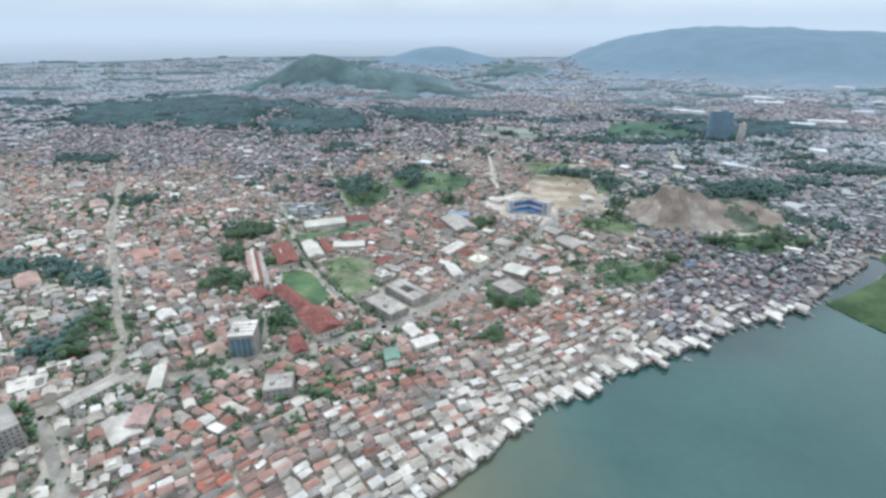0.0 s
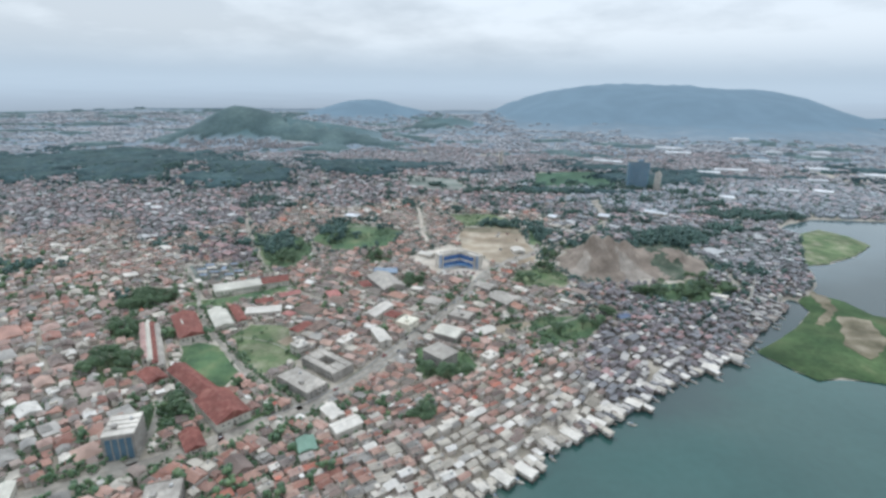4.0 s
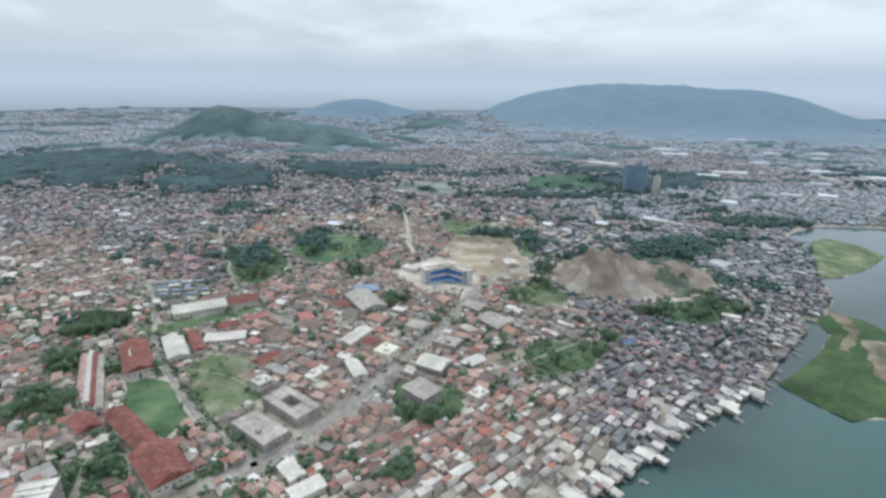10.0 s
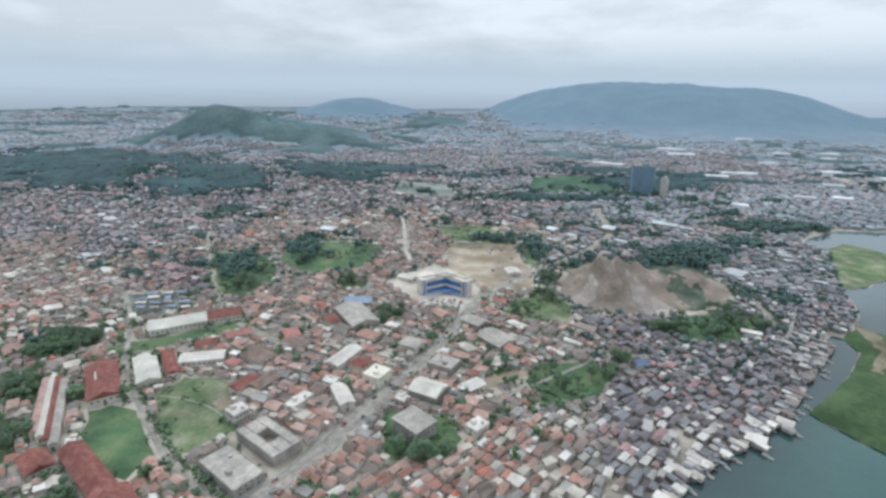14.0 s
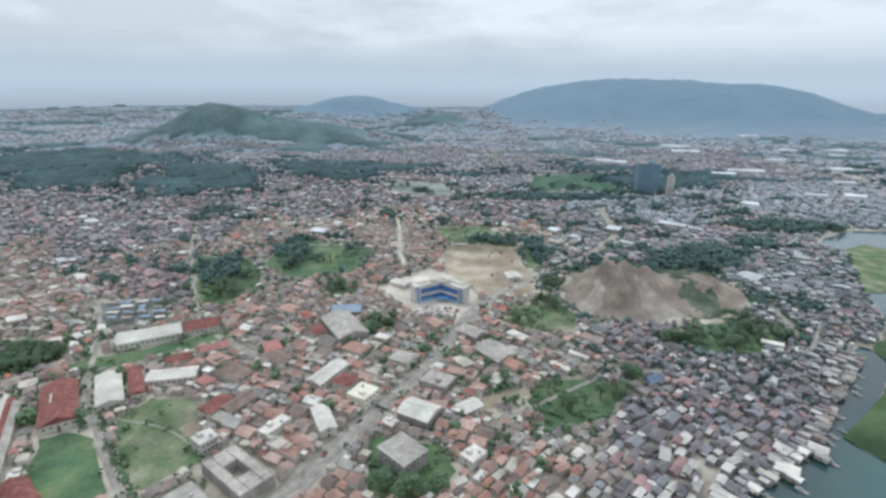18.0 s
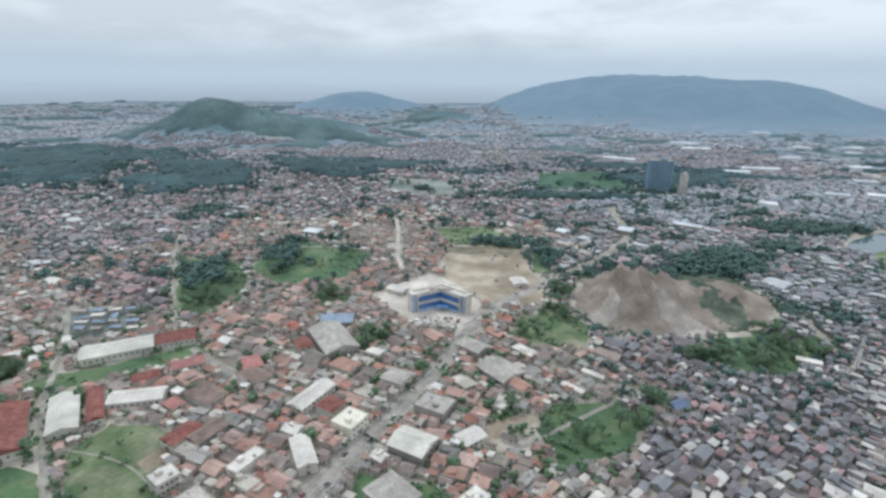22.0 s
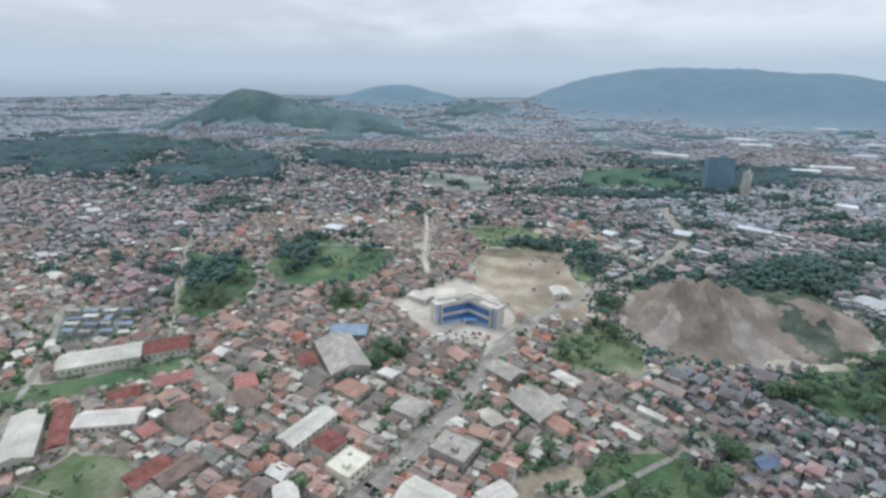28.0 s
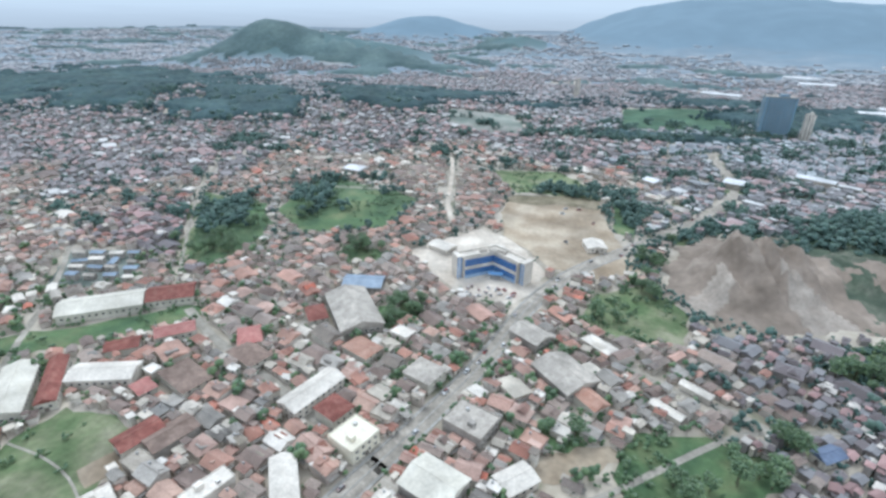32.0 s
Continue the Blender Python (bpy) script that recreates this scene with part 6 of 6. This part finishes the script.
# ---------------------------------------------------------------- vehicles on the main road
def car_proto(name, l, w, h, label, category):
    ob = thing(name, 0, -900, 0, label, category, "traffic on the main road", z=0)
    bm = box_bm(w, l, h * 0.5, (0, 0, 0.3))
    bmesh.ops.bevel(bm, geom=bm.edges[:], offset=0.12, segments=2, affect="EDGES")
    part("body", bm, M["car"], ob)
    bm = box_bm(w * 0.88, l * 0.55, h * 0.42, (0, -l * 0.05, 0.3 + h * 0.5))
    for v in bm.verts:
        if v.co.z > 0.4 + h * 0.6:
            v.co.x *= 0.82
            v.co.y *= 0.78
    part("cabin", bm, M["glass"], ob)
    part("roof", box_bm(w * 0.7, l * 0.4, 0.06, (0, -l * 0.04, 0.3 + h * 0.92)), M["car"], ob)
    for ex in (-1, 1):
        for ey in (-1, 1):
            wh = part("wheel", lathe_bm([(0.33, -0.1), (0.33, 0.1)], 12), M["rubber"], ob)
            wh.location = (ex * w * 0.46, ey * l * 0.31, 0.33)
            wh.rotation_euler = (0, radians(90), 0)
    return ob


car_a = car_proto("car", 4.3, 1.75, 1.45, "parked-looking family car standing on the main road", "car")
car_b = car_proto("van", 5.2, 1.9, 2.1, "boxy delivery van standing on the main road", "van")
lane_pts = smooth_line(MAIN[3:15], 11.0)
rv = random.Random(8)
first_a = first_b = True
for i in range(2, len(lane_pts) - 2):
    if rv.random() < 0.5:
        continue
    p, dv = lane_pts[i], (lane_pts[i + 1] - lane_pts[i - 1]).normalized()
    sidev = rv.choice((-3.4, -1.9, 1.9, 3.4))
    x, y = p.x - dv.y * sidev, p.y + dv.x * sidev
    a = math.degrees(math.atan2(dv.y, dv.x)) - 90 + (180 if sidev > 0 else 0)
    nrm = Vector((-dv.y, dv.x))
    e0, e1 = p + nrm * 5, p - nrm * 5
    z = max(float(height(e0.x, e0.y)), float(height(e1.x, e1.y))) + 0.22
    m = pose(x, y, z, 0, 0, a)
    if rv.random() < 0.7:
        if first_a:
            car_a.matrix_world, first_a = m, False
        else:
            copy_thing(car_a, m)
    elif first_b:
        car_b.matrix_world, first_b = m, False
    else:
        copy_thing(car_b, m)

# parked vehicles and machines on the lots round the blue building
for k in range(21):
    if k < 16:
        x, y, a = -16 + (k % 8) * 5.2 + rv.uniform(-2.4, 2.4), 668 - (k // 8) * 8 + rv.uniform(-3, 3), rv.choice((0, 35, 90, 120)) + rv.uniform(-12, 12)
    else:
        x, y, a = rv.uniform(46, 100), rv.uniform(730, 860), rv.uniform(0, 360)
    m = pose(x, y, float(height(x, y)) + 0.25, 0, 0, a)
    copy_thing(car_b if k >= 16 else car_a, m)

# ---------------------------------------------------------------- trees
ICO = [(0, 0, 1), (0.894, 0, 0.447), (0.276, 0.851, 0.447), (-0.724, 0.526, 0.447), (-0.724, -0.526, 0.447), (0.276, -0.851, 0.447), (0.724, 0.526, -0.447), (-0.276, 0.851, -0.447), (-0.894, 0, -0.447), (-0.276, -0.851, -0.447), (0.724, -0.526, -0.447)]
ICO_F = [(0, 1, 2), (0, 2, 3), (0, 3, 4), (0, 4, 5), (0, 5, 1), (1, 6, 2), (2, 7, 3), (3, 8, 4), (4, 9, 5), (5, 10, 1), (2, 6, 7), (3, 7, 8), (4, 8, 9), (5, 9, 10), (1, 10, 6)]


def lumps(name, rows, mat, seed):
    """Many leafy clumps in one mesh; rows of x, y, z, radius, height."""
    rg = np.random.RandomState(seed)
    rows = np.array(rows, float)
    n = len(rows)
    base = np.array(ICO)
    v = base[None] * rg.uniform(0.65, 1.3, (n, len(ICO), 1))
    th = rg.uniform(0, 2 * np.pi, n)
    c, s_ = np.cos(th)[:, None], np.sin(th)[:, None]
    x, y = v[..., 0] * c - v[..., 1] * s_, v[..., 0] * s_ + v[..., 1] * c
    out = np.stack([x * rows[:, 3:4] + rows[:, 0:1], y * rows[:, 3:4] + rows[:, 1:2], v[..., 2] * rows[:, 4:5] + rows[:, 2:3]], -1).reshape(-1, 3)
    f = (np.array(ICO_F)[None] + len(ICO) * np.arange(n)[:, None, None]).reshape(-1, 3)
    me = bpy.data.meshes.new(name)
    me.vertices.add(len(out))
    me.vertices.foreach_set("co", out.ravel())
    me.loops.add(f.size)
    me.loops.foreach_set("vertex_index", f.ravel().astype(np.int32))
    me.polygons.add(len(f))
    me.polygons.foreach_set("loop_start", np.arange(0, f.size, 3, dtype=np.int32))
    me.update(calc_edges=True)
    me.materials.append(mat)
    me.shade_smooth()
    return me


def tree_proto(k, tall, wide):
    """A tapered trunk with limbs and a crown of many small leaf clumps with gaps."""
    r = random.Random(100 + k)
    ob = thing("tree", 0, -900, 0, ("tall leafy broadleaf tree" if tall > 9 else "low bushy broadleaf tree") + " with an uneven dark green crown", "tree", "trees of the town", z=0)
    bm = lathe_bm([(0.34, -1.0), (0.28, 0.5), (0.2, tall * 0.35), (0.1, tall * 0.62)], 7)
    for i in range(5):
        a, l = r.uniform(0, 6.28), r.uniform(0.25, 0.42) * wide * 2
        z0 = tall * r.uniform(0.3, 0.5)
        b = lathe_bm([(0.11, 0), (0.04, l)], 5)
        bmesh.ops.transform(b, matrix=Matrix.Translation((0, 0, z0)) @ Matrix.Rotation(a, 4, "Z") @ Matrix.Rotation(radians(r.uniform(35, 60)), 4, "X"), verts=b.verts[:])
        tmp = bpy.data.meshes.new("limb")
        b.to_mesh(tmp)
        b.free()
        bm.from_mesh(tmp)
    part("trunk", bm, M["bark"], ob)
    rows = []
    lobes = [(r.uniform(-.5, .5) * wide, r.uniform(-.5, .5) * wide, tall * r.uniform(0.5, 0.85), r.uniform(0.4, 0.7) * wide) for _ in range(7)]
    for _ in range(220):
        lx, ly, lz, lr = r.choice(lobes)
        v = Vector((r.gauss(0, 1), r.gauss(0, 1), abs(r.gauss(0.2, 0.9)))).normalized() * lr * r.uniform(0.7, 1.05)
        rows.append((lx + v.x, ly + v.y, lz + v.z * 0.75, r.uniform(0.35, 0.85), r.uniform(0.25, 0.5)))
    part("crown", lumps("crown", rows, M["leaf"], k), None, ob)
    return ob


protos = [tree_proto(0, 13, 5.0), tree_proto(1, 10, 4.2), tree_proto(2, 15, 6.0), tree_proto(3, 7, 3.2), tree_proto(4, 12, 5.4)]
proto_free = [True] * 5
rt = random.Random(31)
tree_spots = []
for k, (gx0, gy0, rx, ry) in enumerate(GROVES):
    if gy0 < 960 and rx > 11:
        ring = [(gx0 + rx * f * math.cos(a), gy0 + ry * f * math.sin(a)) for a, f in ((0.35 * i, 0.95 + 0.22 * math.sin(2.3 * i + k)) for i in range(18))]
        drape("grove_ground", ring, M["dry_grass" if k % 3 == 1 else "grass"], "rough green grass under scattered trees", "grass", lift=0.12 + 0.004 * (k % 12), step=9.0, seed=60 + k, keep_clear=False)
    for _ in range(int(1.6 * math.pi * rx * ry / (62 if gy0 > 600 or gx0 > 60 else 38))):
        a, q = rt.uniform(0, 2 * math.pi), math.sqrt(rt.random()) * 1.25
        x, y = gx0 + rx * q * math.cos(a), gy0 + ry * q * math.sin(a)
        if not in_grove(x, y) or float(ripple(x, y, 15, 3.0 + k)) < rt.uniform(-0.75, 0.35):
            continue
        i, j = int((x - RX0) / CELL), int((y - RY0) / CELL)
        if 0 <= i < RNX and 0 <= j < RNY and SHORE_R[j, i] < 4:
            continue
        tree_spots.append((x, y))
# keep trees off roads, roofs and mown fields
keep_fields = [FIELDS[0][1], FIELDS[5][1], FIELDS[6][1]]
solid = [line for line, _ in ((MAIN, 0), (CAMPUS, 0), (AVENUE, 0))] + [l[1] for l in LANES]
tx, ty = np.array([p[0] for p in tree_spots]), np.array([p[1] for p in tree_spots])
ok = np.ones(len(tx), bool)
for line in solid:
    ok &= line_gap(tx, ty, line) > (9 if line is MAIN else 5.5)
for poly in keep_fields:
    ok &= ~inside(tx, ty, poly)
for ob in [o for o in scene.objects if o.parent is None and o.get("category") in ("building", "hall", "school", "shed", "house", "warehouse", "office", "shop", "shops", "factory", "apartments", "minaret", "tank", "tower block")]:
    wl = next((c for c in ob.children if c.name.split(".")[0] in ("wall", "wing", "west_wing")), None)
    rad = 0.62 * max(wl.dimensions.x, wl.dimensions.y) if wl else 8
    ok &= np.hypot(tx - ob.location.x, ty - ob.location.y) > min(rad, 22) + 1.5
tree_spots = [p for p, k in zip(tree_spots, ok) if k]
tree_z = height(np.array([p[0] for p in tree_spots]), np.array([p[1] for p in tree_spots]))
order = sorted(range(len(tree_spots)), key=lambda k: math.hypot(tree_spots[k][0], tree_spots[k][1] - 435))
single, joined = order[:280], order[280:]
for k in single:
    x, y = tree_spots[k]
    t = rt.randrange(5)
    m = pose(x, y, float(tree_z[k]), 0, 0, rt.uniform(0, 360))
    if proto_free[t]:
        protos[t].matrix_world, proto_free[t] = m, False
    else:
        copy_thing(protos[t], m)
rows = []
for k in joined:
    x, y = tree_spots[k]
    big = rt.uniform(1.0, 1.8)
    for _ in range(9):
        rows.append((x + rt.gauss(0, 1.7) * big, y + rt.gauss(0, 1.7) * big, tree_z[k] + rt.uniform(1.2, 7) * big, rt.uniform(1.0, 2.1) * big, rt.uniform(0.8, 1.6) * big))
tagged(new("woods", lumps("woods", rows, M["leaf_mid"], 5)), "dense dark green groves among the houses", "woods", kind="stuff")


def canopy(name, xs, ys, tall, accept, mat, label):
    """A closed leaf canopy over the broad woods, bumpy with crowns, its edge coming down to the ground."""
    rg = np.random.RandomState(len(xs))
    px, py = np.meshgrid(xs, ys)
    stx, sty = xs[1] - xs[0], ys[1] - ys[0]
    px, py = px + rg.uniform(-0.3, 0.3, px.shape) * stx, py + rg.uniform(-0.3, 0.3, px.shape) * sty
    wood = wooded(px, py)
    ground = height(px, py)
    ok = (wood > 0) & accept(px, py, ground) & (shore(px, py) > 12)
    deep = ok.copy()
    for a in (0, 1):
        for k in (-1, 1):
            deep &= np.roll(ok, k, a)
    rise = np.where(deep, np.clip(wood / 0.22, 0, 1) ** 0.6, 0.0)
    z = ground - np.where(deep, 1.0, 1.0 + 0.6 * stx) + tall * rise * rg.uniform(0.6, 1.25, px.shape)
    n, m = px.shape
    quad = [(j * m + i, j * m + i + 1, (j + 1) * m + i + 1, (j + 1) * m + i) for j in range(n - 1) for i in range(m - 1) if ok[j:j + 2, i:i + 2].sum() >= 3]
    me = sheet(name, np.stack([px.ravel(), py.ravel(), z.ravel()], 1).tolist(), quad, mat)
    bm = bmesh.new()
    bm.from_mesh(me)
    bmesh.ops.delete(bm, geom=[v for v in bm.verts if not v.link_faces], context="VERTS")
    bm.to_mesh(me)
    bm.free()
    me.shade_smooth()
    return tagged(new(name, me), label, "woods", kind="stuff")


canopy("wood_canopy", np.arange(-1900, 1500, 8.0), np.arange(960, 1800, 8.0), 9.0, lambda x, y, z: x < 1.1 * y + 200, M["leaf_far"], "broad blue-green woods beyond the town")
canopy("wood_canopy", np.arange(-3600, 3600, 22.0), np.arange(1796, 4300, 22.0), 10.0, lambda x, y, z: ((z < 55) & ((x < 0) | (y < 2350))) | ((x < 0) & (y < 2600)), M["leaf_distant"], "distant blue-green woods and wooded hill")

# loose trees along the edge of the woods
rg = np.random.RandomState(3)
ex, ey = rg.uniform(-1300, 620, 9000), rg.uniform(980, 1650, 9000)
ew = wooded(ex, ey)
pick = (ew > -0.35) & (ew < 0.12) & (height(ex, ey) > 2.5)
ex, ey = ex[pick][:2600], ey[pick][:2600]
rows = []
for x, y, z in zip(ex, ey, height(ex, ey)):
    for _ in range(4):
        rows.append((x + rt.gauss(0, 2.2), y + rt.gauss(0, 2.2), z + rt.uniform(1.5, 7), rt.uniform(1.8, 3.6), rt.uniform(1.6, 3.0)))
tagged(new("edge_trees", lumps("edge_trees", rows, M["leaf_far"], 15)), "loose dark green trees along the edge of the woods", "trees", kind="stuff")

# shrubs and garden trees in the gaps between the houses
rows = []
sx, sy = [], []
for _ in range(110000):
    y = 90 + 1350 * rt.random() ** 0.95
    x = rt.uniform(-1.3 * (y + 90), 1.0 * (y + 90))
    i, j = int((x - RX0) / CELL), int((y - RY0) / CELL)
    if 2 < i < RNX - 2 and 2 < j < RNY - 2 and not taken[j, i] and SHORE_R[j, i] > (70 if y < 460 else 5) and math.sin(x * 0.02 + 2 * math.sin(y * 0.014)) + math.sin(y * 0.025) > rt.uniform(-1.6, 1.2):
        sx.append(x), sy.append(y)
sx, sy = sx[:16500], sy[:16500]
sz = height(np.array(sx), np.array(sy))
for x, y, z in zip(sx, sy, sz):
    q = rt.uniform(0.7, 1.4) if rt.random() < 0.92 else rt.uniform(1.5, 2.3)
    for _ in range(4 if q < 1.5 else 9):
        rows.append((x + rt.gauss(0, 0.9) * q, y + rt.gauss(0, 0.9) * q, z + rt.uniform(0.5, 4.2) * q, rt.uniform(0.7, 1.3) * q, rt.uniform(0.6, 1.1) * q))
tagged(new("far_garden_trees", lumps("far_garden_trees", [r for r in rows if r[0] > 125 or r[1] > 720], M["leaf_mid"], 16)), "dull green trees and shrubs scattered between far houses", "shrubs", kind="stuff")
rows = [r for r in rows if not (r[0] > 125 or r[1] > 720)]
tagged(new("garden_trees", lumps("garden_trees", rows, M["leaf"], 6)), "green garden trees and shrubs scattered between houses", "shrubs", kind="stuff")

# bushes on the rough ground and a hedge along the lane
rows = []
spots = []
for poly, n in ((FIELDS[3][1], 220), (FIELDS[4][1], 260), (FIELDS[7][1], 150), (FIELDS[8][1], 190), (FIELDS[9][1], 160), (FIELDS[12][1], 120), (FIELDS[1][1], 36), (FIELDS[2][1], 60), (FIELDS[13][1], 40)):
    xs, ys = [p[0] for p in poly], [p[1] for p in poly]
    for _ in range(n):
        x, y = rt.uniform(min(xs), max(xs)), rt.uniform(min(ys), max(ys))
        if bool(inside(np.array(x), np.array(y), poly)) and math.sin(x * 0.09) + math.sin(y * 0.11 + x * 0.03) > -0.6:
            spots.append((x, y))
for p in smooth_line(CAMPUS[1:8], 2.6):
    spots += [(p.x + 4.2 + rt.uniform(-1, 1), p.y + 2.8 + rt.uniform(-1, 1))]
bz = height(np.array([p[0] for p in spots]), np.array([p[1] for p in spots]))
for (x, y), z in zip(spots, bz):
    q = rt.uniform(0.6, 1.5)
    for _ in range(6):
        rows.append((x + rt.gauss(0, 1.1) * q, y + rt.gauss(0, 1.1) * q, z + rt.uniform(0.3, 2.6) * q, rt.uniform(0.5, 1.1) * q, rt.uniform(0.4, 0.9) * q))
tagged(new("bushes", lumps("bushes", rows, M["leaf"], 12)), "green bushes on rough ground and along the lane", "bushes", kind="stuff")

# single far trees on the plain
rows = []
far_trees = [f for f in far_trees if f[1] < 1500]
far_wood = wooded(np.array([f[0] for f in far_trees]), np.array([f[1] for f in far_trees]))
far_trees = [f for f, w in zip(far_trees, far_wood) if w < 0.05]
fz = height(np.array([f[0] for f in far_trees]), np.array([f[1] for f in far_trees]))
for (x, y, st), z in zip(far_trees, fz):
    for _ in range(3):
        rows.append((x + rt.gauss(0, 0.3) * st, y + rt.gauss(0, 0.3) * st, z + rt.uniform(1, 4), st * rt.uniform(0.2, 0.4), rt.uniform(2.0, 4.0)))
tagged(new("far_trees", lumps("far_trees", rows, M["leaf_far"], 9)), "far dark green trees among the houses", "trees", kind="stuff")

# stray bushes on the quarry's skirts
rows = []
for _ in range(900):
    a = rt.uniform(0, 6.28)
    x, y = 237 + 114 * math.cos(a) * rt.uniform(0.92, 1.12), 723 + 90 * math.sin(a) * rt.uniform(0.92, 1.15)
    z = float(height(x, y))
    rows.append((x, y, z + rt.uniform(0.6, 2.5), rt.uniform(0.8, 2.2), rt.uniform(0.8, 1.8)))
tagged(new("quarry_scrub", lumps("quarry_scrub", rows, M["leaf_mid"], 8)), "dark green scrub round the quarry hill", "scrub", kind="stuff")
